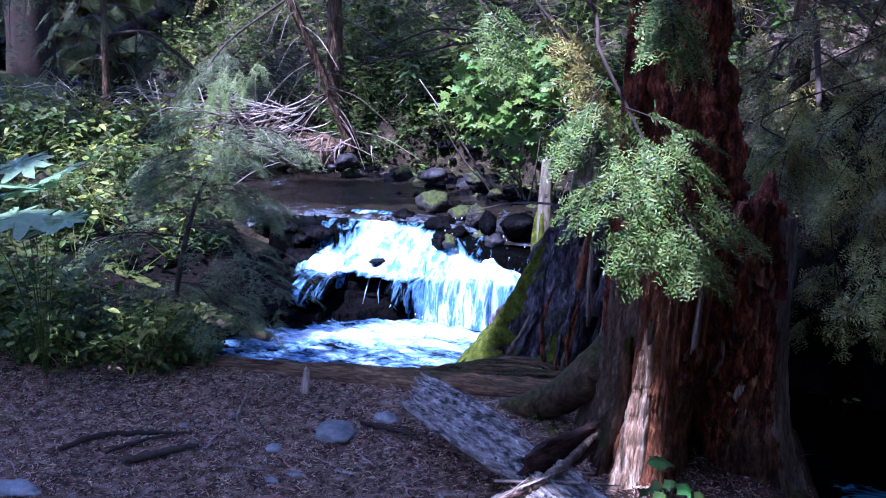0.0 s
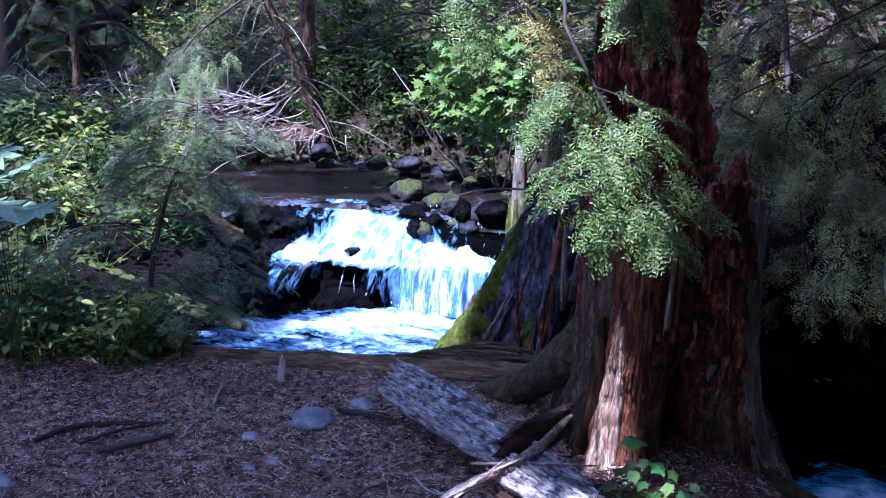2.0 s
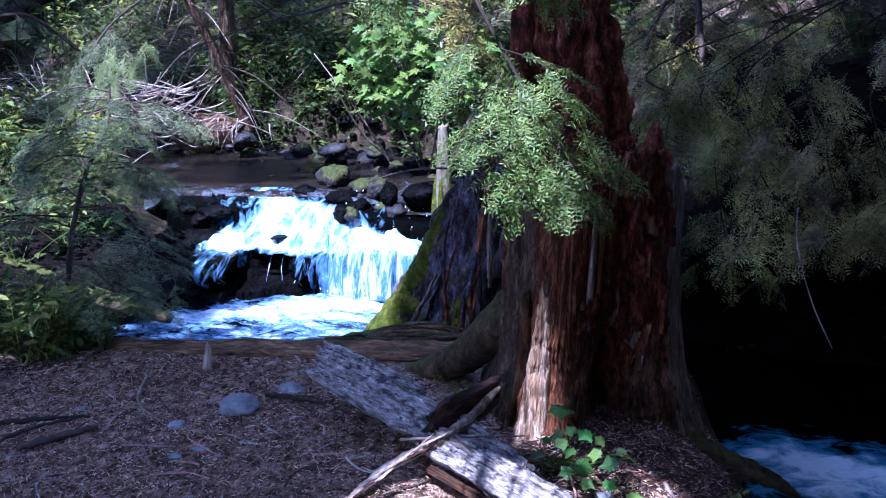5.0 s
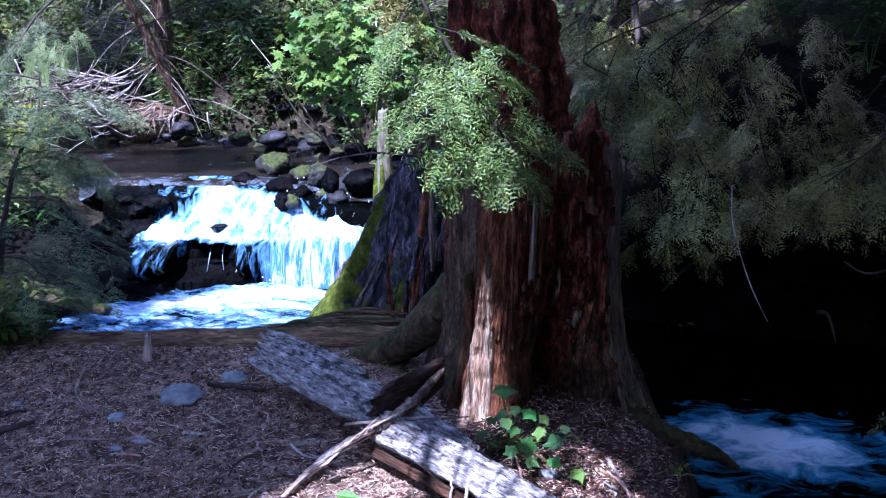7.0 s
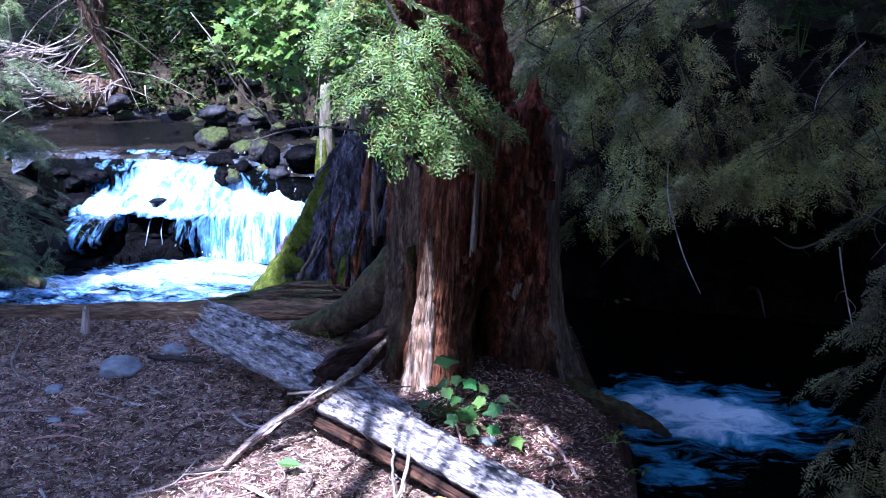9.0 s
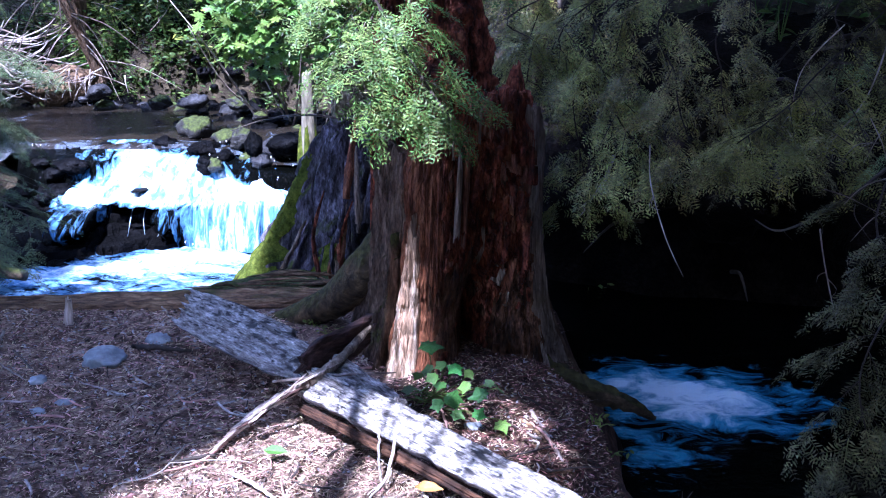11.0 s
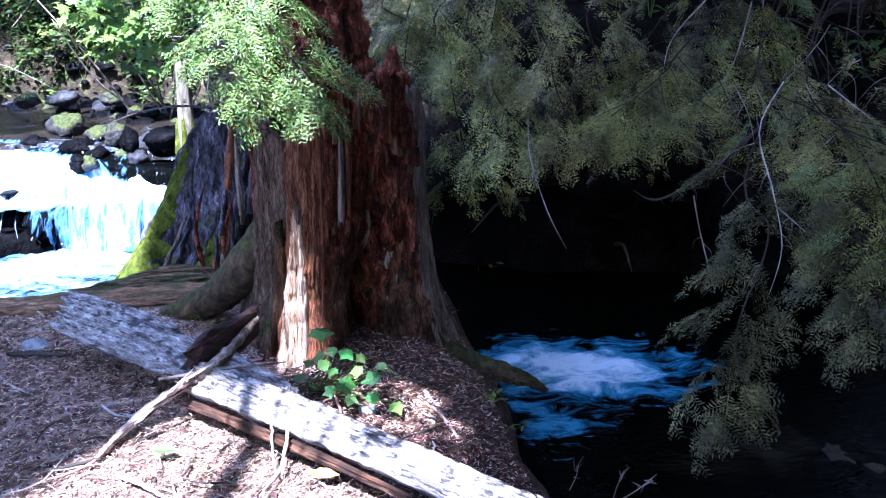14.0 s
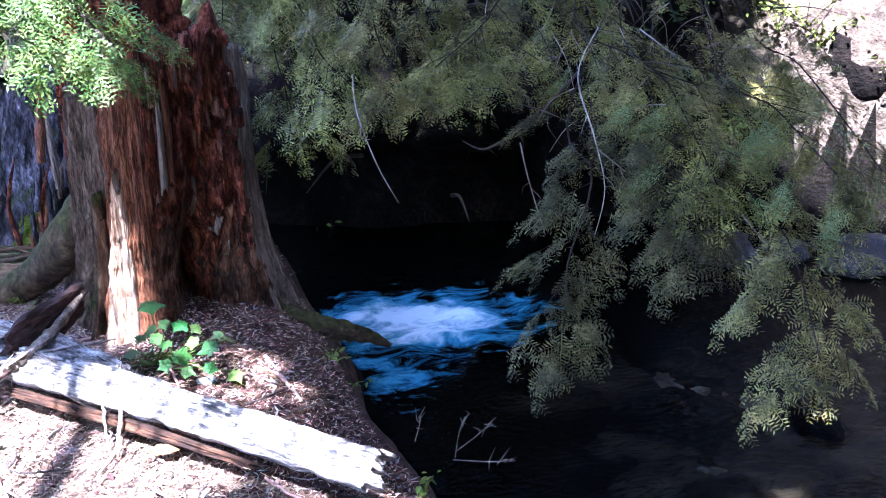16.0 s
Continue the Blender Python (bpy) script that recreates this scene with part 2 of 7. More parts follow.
wood_orange = surf("orange_brown_wood", [(0.03, 0.011, 0.005), (0.19, 0.068, 0.028), (0.42, 0.19, 0.09)], 24, (1, 1, 0.28), bump=1.0, fine=100, stains=0.6, crack=0.35, bump_size=0.03)
wood_bright = surf("bleached_rotten_wood", [(0.10, 0.05, 0.025), (0.48, 0.32, 0.20), (0.80, 0.68, 0.54)], 30, (1, 1, 0.16), bump=1.0, fine=80, stains=0.6, crack=0.4, bump_size=0.04)
wood_grey = surf("bleached_driftwood", [(0.03, 0.025, 0.021), (0.20, 0.18, 0.165), (0.42, 0.395, 0.37), (0.68, 0.65, 0.615)], 60, (0.25, 1, 1), turn=42.8, moss=((0.05, 0.048, 0.048), 0.04), patch=26.0, bump=1.0, fine=200, stains=0.8, crack=0.3, bump_size=0.016)
wood_char = surf("charred_wood", [(0.004, 0.004, 0.005), (0.03, 0.026, 0.030), (0.12, 0.11, 0.135), (0.36, 0.34, 0.40)], 17, (1, 1, 0.4), bump=1.0, fine=80, moss=(MOSS, 0.20), stains=0.8, crack=0.4, bump_size=0.06)
log_bark = surf("decayed_log", [(0.035, 0.019, 0.009), (0.20, 0.115, 0.054), (0.46, 0.31, 0.165)], 26, (0.2, 1, 1), bump=1.0, fine=90, moss=((0.06, 0.062, 0.014), -0.08), stains=0.6, crack=0.4, bump_size=0.04)
moss_mat = surf("moss", [(0.02, 0.028, 0.004), (0.065, 0.085, 0.010), (0.15, 0.17, 0.022)], 18, rough=1.0, bump=1.0, fine=120, stains=0.5, gloss=0.1, bump_size=0.02)
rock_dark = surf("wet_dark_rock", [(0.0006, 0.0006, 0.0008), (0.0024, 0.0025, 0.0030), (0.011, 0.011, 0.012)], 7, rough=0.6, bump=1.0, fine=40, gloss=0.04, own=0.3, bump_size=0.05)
rock_moss = surf("mossy_rock", [(0.006, 0.006, 0.006), (0.022, 0.021, 0.020), (0.06, 0.057, 0.054)], 7, rough=0.8, bump=1.0, fine=40, moss=(MOSS, 0.24), own=0.3, stains=0.5, bump_size=0.04)
rock_grey = surf("grey_stone", [(0.005, 0.005, 0.006), (0.02, 0.02, 0.023), (0.075, 0.075, 0.082)], 9, rough=0.6, bump=1.0, fine=50, own=0.35, stains=0.5, bump_size=0.03)
rock_pale = surf("pale_stone", [(0.14, 0.15, 0.16), (0.25, 0.27, 0.28), (0.38, 0.40, 0.40)], 9, rough=0.8, bump=0.4, fine=60, own=0.25, stains=0.3, bump_size=0.01)
twig_mat = surf("dead_twig", [(0.09, 0.065, 0.05), (0.24, 0.19, 0.155), (0.42, 0.37, 0.32)], 14, bump=0.5, own=0.35, stains=0.4, bump_size=0.005)
twig_pale = surf("bare_pale_twig", [(0.16, 0.13, 0.11), (0.36, 0.32, 0.28), (0.55, 0.51, 0.46)], 20, bump=0.4, own=0.2, bump_size=0.004)
limb_bark = surf("dark_limb_bark", [(0.010, 0.007, 0.005), (0.035, 0.025, 0.017)], 20, bump=0.4, own=0.3, bump_size=0.005)
twig_dark = surf("dark_twig", [(0.03, 0.024, 0.02), (0.08, 0.062, 0.05)], 14, bump=0.4, own=0.3, bump_size=0.005)
needle_light = surf("sunlit_needles", [(0.042, 0.085, 0.016), (0.118, 0.19, 0.040), (0.26, 0.36, 0.10)], 14, rough=0.5, bump=0, island=0.6, through_light=0.3, gloss=0.4)
needle_dark = surf("dark_needles", [(0.055, 0.052, 0.013), (0.21, 0.19, 0.047), (0.44, 0.40, 0.12)], 6, rough=0.36, bump=0, island=0.5, through_light=0.25, gloss=0.5)
needle_olive = surf("olive_needles", [(0.05, 0.052, 0.011), (0.19, 0.185, 0.040), (0.40, 0.38, 0.095)], 5, rough=0.5, bump=0, island=0.35, through_light=0.25, gloss=0.3)
# needle_mid and needle_shade: lit and shaded colours of the same hemlock needles
needle_mid = surf("lit_side_needles", [(0.065, 0.075, 0.017), (0.25, 0.26, 0.06), (0.50, 0.51, 0.14)], 7, rough=0.34, bump=0, island=0.55, through_light=0.25, gloss=0.5)
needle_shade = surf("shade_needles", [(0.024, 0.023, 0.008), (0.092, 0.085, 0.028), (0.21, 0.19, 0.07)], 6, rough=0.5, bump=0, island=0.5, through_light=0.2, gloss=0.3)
needle_sapling = surf("sapling_needles", [(0.03, 0.045, 0.018), (0.10, 0.14, 0.06), (0.23, 0.28, 0.13)], 8, rough=0.5, bump=0, island=0.35, through_light=0.25, gloss=0.3)
needle_tip = surf("fresh_needles", [(0.17, 0.24, 0.09), (0.30, 0.38, 0.15)], 9, rough=0.5, bump=0, island=0.3, through_light=0.3)
leaf_bush = surf("bush_leaf", [(0.05, 0.105, 0.018), (0.115, 0.205, 0.036), (0.22, 0.33, 0.07)], 7, rough=0.34, bump=0.2, own=0.4, through_light=0.35, gloss=0.4)
leaf_young = surf("young_leaf", [(0.035, 0.095, 0.016), (0.10, 0.22, 0.04)], 12, rough=0.4, bump=0.2, own=0.6, through_light=0.4, gloss=0.4)
leaf_small = surf("undergrowth_leaf", [(0.03, 0.06, 0.012), (0.06, 0.105, 0.02), (0.13, 0.19, 0.04)], 3, rough=0.5, bump=0, island=0.55, through_light=0.35)
leaf_yellow = surf("yellow_green_leaf", [(0.12, 0.17, 0.03), (0.22, 0.27, 0.05), (0.32, 0.36, 0.08)], 3, rough=0.5, bump=0, island=0.4, through_light=0.4)
leaf_big = surf("broad_pale_leaf", [(0.14, 0.25, 0.12), (0.21, 0.34, 0.17), (0.29, 0.42, 0.23)], 6, rough=0.35, bump=0.3, own=0.15, through_light=0.3, gloss=0.5)
leaf_dead = surf("fallen_orange_leaf", [(0.35, 0.14, 0.03), (0.5, 0.24, 0.07)], 15, rough=0.7, bump=0.2, own=0.3)


def water_mat(name, streak=(1.0, 1.0, 1.0), scale=3.0, deep=(0.0012, 0.0014, 0.0012), mid=(0.08, 0.23, 0.36), gloss=0.08, calm=0.06, torn=0.9, bed=None):
    """Dark clear water with white foam where the mesh's own foam value and a torn noise agree."""
    m = bpy.data.materials.new(name)
    m.use_nodes = True
    nt = m.node_tree
    nodes, link = nt.nodes, nt.links.new
    bsdf = nodes["Principled BSDF"]
    at = nodes.new("ShaderNodeAttribute")
    at.attribute_name = "foam"
    tc = nodes.new("ShaderNodeTexCoord")
    mp = nodes.new("ShaderNodeMapping")
    mp.inputs["Scale"].default_value = streak
    link(tc.outputs["Object"], mp.inputs["Vector"])
    n1 = nodes.new("ShaderNodeTexNoise")
    n1.inputs["Scale"].default_value, n1.inputs["Detail"].default_value, n1.inputs["Roughness"].default_value = scale, 8, 0.68
    n1.inputs["Distortion"].default_value = torn
    link(mp.outputs[0], n1.inputs["Vector"])
    ad = nodes.new("ShaderNodeMath")
    ad.operation = "MULTIPLY_ADD"
    ad.inputs[1].default_value = 2.6
    link(n1.outputs["Fac"], ad.inputs[0])
    link(at.outputs["Fac"], ad.inputs[2])
    mr = nodes.new("ShaderNodeMapRange")
    mr.inputs["From Min"].default_value, mr.inputs["From Max"].default_value = 1.6, 2.5
    link(ad.outputs[0], mr.inputs["Value"])
    ramp = nodes.new("ShaderNodeValToRGB")
    el = ramp.color_ramp.elements
    el.new(0.45)
    for k, (x, c) in enumerate(((0.0, deep), (0.5, mid), (1.0, (0.76, 0.88, 0.94)))):
        el[k].position, el[k].color = x, (*c, 1)
    link(mr.outputs[0], ramp.inputs[0])
    color = ramp.outputs[0]
    if bed:
        ab = nodes.new("ShaderNodeAttribute")
        ab.attribute_name = "shallow"
        nb = nodes.new("ShaderNodeTexNoise")
        nb.inputs["Scale"].default_value, nb.inputs["Detail"].default_value = 4.0, 5
        nb.inputs["Distortion"].default_value = 0.6
        link(tc.outputs["Object"], nb.inputs["Vector"])
        sb = nodes.new("ShaderNodeMapRange")
        sb.inputs["From Min"].default_value, sb.inputs["From Max"].default_value = 0.40, 0.66
        link(nb.outputs["Fac"], sb.inputs["Value"])
        mb_ = nodes.new("ShaderNodeMath")
        mb_.operation = "MULTIPLY"
        link(sb.outputs[0], mb_.inputs[0])
        link(ab.outputs["Fac"], mb_.inputs[1])
        add = nodes.new("ShaderNodeMix")
        add.data_type, add.blend_type = "RGBA", "ADD"
        add.inputs["B"].default_value = (*bed, 1)
        link(mb_.outputs[0], add.inputs["Factor"])
        link(color, add.inputs["A"])
        color = add.outputs["Result"]
    link(color, bsdf.inputs["Base Color"])
    r2 = nodes.new("ShaderNodeMapRange")
    r2.inputs["To Min"].default_value, r2.inputs["To Max"].default_value = calm, 0.75
    link(mr.outputs[0], r2.inputs["Value"])
    link(r2.outputs[0], bsdf.inputs["Roughness"])
    bsdf.inputs["IOR"].default_value = 1.33
    bsdf.inputs["Specular IOR Level"].default_value = gloss
    n2 = nodes.new("ShaderNodeTexNoise")
    n2.inputs["Scale"].default_value, n2.inputs["Detail"].default_value = scale * 5, 5
    link(mp.outputs[0], n2.inputs["Vector"])
    sm = nodes.new("ShaderNodeMath")
    link(n2.outputs["Fac"], sm.inputs[0])
    link(mr.outputs[0], sm.inputs[1])
    bp = nodes.new("ShaderNodeBump")
    bp.inputs["Strength"].default_value, bp.inputs["Distance"].default_value = 0.6, 0.025
    link(sm.outputs[0], bp.inputs["Height"])
    link(bp.outputs[0], bsdf.inputs["Normal"])
    return m


water_calm = water_mat("stream_water", (0.8, 1.3, 1), 6, mid=(0.07, 0.28, 0.43), torn=0.75, bed=(0.026, 0.021, 0.012))
water_upper = water_mat("upper_pool_water", (1, 1, 1), 6, deep=(0.016, 0.013, 0.010), mid=(0.10, 0.13, 0.17), gloss=0.5, calm=0.14)
water_fall = water_mat("falling_water", (5, 0.9, 0.8), 4.5, mid=(0.11, 0.24, 0.44))
water_rapid = water_mat("tumbling_water", (2.2, 0.9, 1.2), 6, mid=(0.17, 0.35, 0.58))
water_pool = water_mat("churning_water", (0.9, 1.7, 1), 13, mid=(0.17, 0.33, 0.56))
thread_mat = surf("thin_falling_water", [(0.16, 0.24, 0.36), (0.36, 0.48, 0.60), (0.62, 0.74, 0.82)], 30, (1, 1, 0.3), rough=0.35, bump=0.3, stains=0.3, gloss=0.5)
foam_mat = surf("white_foam", [(0.72, 0.78, 0.82), (0.85, 0.89, 0.92), (0.93, 0.95, 0.96)], 20, rough=0.6, bump=0.5, stains=0.1, bump_size=0.01)

# ---- ground and stream ----
NEAR_EDGE = [(9, -9), (3.2, -2.5), (1.5, 0.6), (0.95, 1.8), (0.78, 2.3), (0.68, 2.8), (0.66, 3.4), (0.58, 4.2), (0.3, 4.8), (-0.4, 5.2),
             (-0.82, 4.72), (-1.1, 4.34), (-2.3, 4.25), (-2.75, 4.65), (-2.75, 5.6), (-3.1, 6.4), (-3.9, 7.8), (-5.5, 9.4), (-9, 12), (-40, 30)]
FAR_EDGE = [(40, -12), (10, 0.8), (6, 3.0), (4, 4.4), (2.6, 5.0), (1.2, 5.3), (0.4, 5.7), (-0.3, 6.5), (-0.7, 7.6), (-1.6, 8.2), (-2.9, 8.5), (-4.2, 9.4), (-7, 12), (-12, 16), (-40, 40)]
UPPER, LOWER, RIGHT = 0.35, -0.18, -0.36


def side_of(line, x, y):
    """Distance from a line on the plan, positive on its right hand going along."""
    best = np.full(np.shape(x), 1e9)
    sign = np.ones(np.shape(x))
    for (ax, ay), (bx, by) in zip(line, line[1:]):
        dx, dy = bx - ax, by - ay
        k = np.clip(((x - ax) * dx + (y - ay) * dy) / (dx * dx + dy * dy), 0, 1)
        d = np.hypot(x - ax - k * dx, y - ay - k * dy)
        cross = dx * (y - ay) - dy * (x - ax)
        closer = d < best - 1e-9
        best = np.where(closer, d, best)
        sign = np.where(closer, np.where(cross < 0, 1.0, -1.0), sign)
    return best * sign


def water_level(x, y):
    up = smooth_step(5.98, 6.4, y) * smooth_step(0.3, -0.3, x)
    right = smooth_step(0.2, 0.9, x)
    return (LOWER * (1 - right) + RIGHT * right) * (1 - up) + UPPER * up


def ground_z(x, y):
    x, y = np.asarray(x, float), np.asarray(y, float)
    s = side_of(NEAR_EDGE, x, y)          # positive over the stream
    f = -side_of(FAR_EDGE, x, y)          # negative beyond the far edge
    w = water_level(x, y)
    near = 0.0 + 0.03 * np.clip(y - 3.4, -3, 0.6) + 0.35 * smooth_step(4.6, 7.0, y) + 0.25 * smooth_step(-2.6, -5, x) + 0.05 * np.clip(-2.6 - x, 0, 40) + 0.05 * np.clip(-y, 0, 30)
    near = near + 0.012 * lump(x, y, scale=3.0, seed=1) + 0.008 * lump(x, y, scale=11, seed=2) - 0.16 * smooth_step(0.35, 0.75, x) * smooth_step(4.5, 3.5, y)
    d = np.maximum(-f, 0)
    hill = w + 0.15 + 0.52 * d + 0.25 * smooth_step(0, 0.6, d) + 0.75 * smooth_step(0, 0.35, d) * smooth_step(0.2, 1.0, x) - 0.0035 * np.minimum(d, 40) ** 2
    hill = hill + (0.12 * lump(x, y, scale=0.9, seed=3) + 0.05 * lump(x, y, scale=4, seed=4)) * smooth_step(0, 1.0, d)
    bed = w - 0.16 - 0.1 * smooth_step(0, 0.8, s) + 0.06 * lump(x, y, scale=2.2, seed=5)
    k = smooth_step(-0.05, 0.22, s + 0.05 * lump(x, y, scale=4, seed=6))
    z = near * (1 - k) + bed * k
    k2 = smooth_step(-0.15, 0.15, d - 0.1 + 0.08 * lump(x, y, scale=3, seed=7)) * (f < 0)
    return z * (1 - k2) + hill * k2


def ground_at(x, y):
    return float(ground_z(np.array([x]), np.array([y]))[0])


def spread(c, fine, reach, n):
    """Coordinates round c, fine near it and wide towards the horizon."""
    s = np.linspace(-1, 1, n)
    return c + np.sign(s) * (fine * np.abs(s) + (reach - fine) * np.abs(s) ** 9)


gx, gy = spread(-0.8, 7.0, 300.0, 340), spread(4.2, 6.5, 300.0, 340)
X, Y = np.meshgrid(gx, gy, indexing="ij")
Z = ground_z(X, Y)
gv = np.stack([X, Y, Z], -1).reshape(-1, 3)
gq = grid_faces(len(gx), len(gy))
ground = new("ground", to_mesh("ground", gv, np.zeros((0, 3), int), gq, True))
ground.data.materials.append(soil)
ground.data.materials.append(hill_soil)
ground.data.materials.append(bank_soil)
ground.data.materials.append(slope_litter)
ground.data.materials.append(bank_duff)
mid = gv[gq].mean(1)
beyond = (side_of(FAR_EDGE, mid[:, 0], mid[:, 1]) > 0) | (mid[:, 0] < -2.9 - 0.3 * lump(mid[:, 0], mid[:, 1], scale=2)) & (mid[:, 1] > 3.8) | (mid[:, 1] > 4.28 + 0.05 * lump(mid[:, 0], mid[:, 1], scale=5))
# bank hollows take the near-black soil in place of cast shade
cave_shade = (mid[:, 0] < -2.2) & (mid[:, 0] > -3.7) & (mid[:, 1] > 4.35) & (mid[:, 1] < 6.1) & (mid[:, 2] < 0.33)
side_bank = cave_shade | (mid[:, 0] > 0.1) & ((mid[:, 0] < 3.3) | (mid[:, 2] < 0.12)) & (side_of(NEAR_EDGE, mid[:, 0], mid[:, 1]) > 0.1) & (side_of(FAR_EDGE, mid[:, 0], mid[:, 1]) < 0.9)
# slope behind the limbs stays dark duff to paint its shade, litter where lit
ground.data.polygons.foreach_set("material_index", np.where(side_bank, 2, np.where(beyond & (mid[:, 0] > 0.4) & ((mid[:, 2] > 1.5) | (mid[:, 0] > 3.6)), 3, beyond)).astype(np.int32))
index = np.empty(len(gq), np.int32)
ground.data.polygons.foreach_get("material_index", index)
index[(index == 0) & (mid[:, 0] > -0.1) & (mid[:, 1] > 3.03 - 0.98 * (mid[:, 0] + 0.4) + 0.03 * lump(mid[:, 0], mid[:, 1], scale=6)) & (mid[:, 1] < 4.3)] = 4
ground.data.polygons.foreach_set("material_index", index)
tagged(ground, "brown forest floor of soil and needles with stream banks", "ground", kind="structure")


def water_sheet(name, v, q, foam, material, label):
    ob = new(name, to_mesh(name, v, np.zeros((0, 3), int), q, True))
    ob.data.materials.append(material)
    a = ob.data.attributes.new("foam", "FLOAT", "POINT")
    a.data.foreach_set("value", foam.astype(np.float32))
    return tagged(ob, label, "water", kind="structure")


def flat_water(x0, x1, y0, y1, step, level, wave, foam_of):
    xs, ys = np.arange(x0, x1 + step, step), np.arange(y0, y1 + step, step)
    a, b = np.meshgrid(xs, ys, indexing="ij")
    foam = foam_of(a, b)
    z = (water_level(a, b) if level is None else level) + wave * (lump(a, b, scale=5, seed=11) + 0.6 * lump(a * 0.8, b * 1.7, scale=13, seed=12)) * (0.35 + np.clip(foam, 0, 1.2))
    return np.stack([a, b, z], -1).reshape(-1, 3), grid_faces(len(xs), len(ys)), foam.ravel()


def upper_foam(x, y):
    # broken white lines where the pool steps down at its head, little foam elsewhere
    line = np.exp(-((y - 7.55 - 0.12 * (x + 2.4)) / 0.10) ** 2) * smooth_step(-3.6, -3.0, x) * smooth_step(-1.7, -2.2, x)
    line = line * smooth_step(-0.3, 0.5, lump(x, y, scale=3.0, seed=36)) + 0.5 * np.exp(-((y - 7.15) / 0.10) ** 2) * smooth_step(0.1, 0.6, lump(x, y, scale=3.5, seed=37))
    return 0.06 + 0.75 * line + 0.35 * smooth_step(6.7, 6.35, y) + 0.08 * smooth_step(-2.5, -3.2, x) * smooth_step(7.0, 6.4, y)


def foot_line(x):
    """Where the falls meet the lower pool: the ledge comes forward on the upstream side."""
    return np.interp(x, (-3.6, -2.9, -2.54, -2.26, -2.1, -1.8, -1.55, -1.3, -1.07, -0.5), (4.70, 4.85, 5.02, 5.16, 5.36, 5.47, 5.60, 5.68, 5.72, 5.70))


def lower_foam(x, y):
    tail = smooth_step(4.5, 5.4, y + 0.18 * (x + 1.6))
    near_foot = np.exp(-((y - foot_line(x) + 0.10) / 0.16) ** 2)
    return 0.56 + 0.40 * near_foot + 0.12 * tail + 0.34 * lump(x, y * 2.2, scale=3.2, seed=13) + 0.10 * lump(x, y * 2, scale=11, seed=15) - 0.9 * smooth_step(-2.28, -2.62, x - 0.35 * (y - 4.9))


def right_foam(x, y):
    plume = np.exp(-((x - 1.15) / 0.55) ** 2 - ((y - 3.98 + 0.15 * (x - 1.1)) / 0.42) ** 2) + 0.45 * np.exp(-((x - 0.86) / 0.22) ** 2 - ((y - 3.45) / 0.35) ** 2)
    return -0.30 + 1.36 * plume + 0.30 * lump(x * 0.8, y * 1.3, scale=2.6, seed=14) * np.exp(-((x - 1.4) / 1.1) ** 2 - ((y - 3.7) / 0.9) ** 2)


CAS_X0, CAS_X1 = -2.75, -0.55


def lip_line(x):
    a = (x - CAS_X0) / (CAS_X1 - CAS_X0)
    return 6.30 - 0.30 * smooth_step(0.3, 0.9, a) + 0.13 * lump(x, 0 * x, scale=2.2, seed=21)


v, q, fo = flat_water(-9, 0.2, 6.0, 13, 0.05, UPPER, 0.018, upper_foam)
v[:, 2] -= 2.5 * np.maximum(0, lip_line(v[:, 0]) + 0.05 - v[:, 1])
v[:, 2] -= 0.10 * smooth_step(-1.62, -0.95, v[:, 0]) * smooth_step(7.0, 6.4, v[:, 1])
q = q[v[q][:, :, 2].min(1) > UPPER - 0.16]
water_sheet("water_upper_pool", v, q, fo, water_upper, "dark clear upper stream pool with faint ripples")
v, q, fo = flat_water(-3.4, 0.3, 4.1, 5.95, 0.022, LOWER, 0.024, lower_foam)
water_sheet("water_lower_pool", v, q, fo, water_pool, "churning white and blue foam below the falls")
v, q, fo = flat_water(0.62, 9, -6, 6.2, 0.045, RIGHT, 0.014, right_foam)
side_water = water_sheet("water_side_stream", v, q, fo, water_calm, "dark stream water with a swirl of blue-white foam")
shallow = smooth_step(1.1, 1.7, v[:, 0]) * smooth_step(3.5, 2.9, v[:, 1])
side_water.data.attributes.new("shallow", "FLOAT", "POINT").data.foreach_set("value", shallow.astype(np.float32))

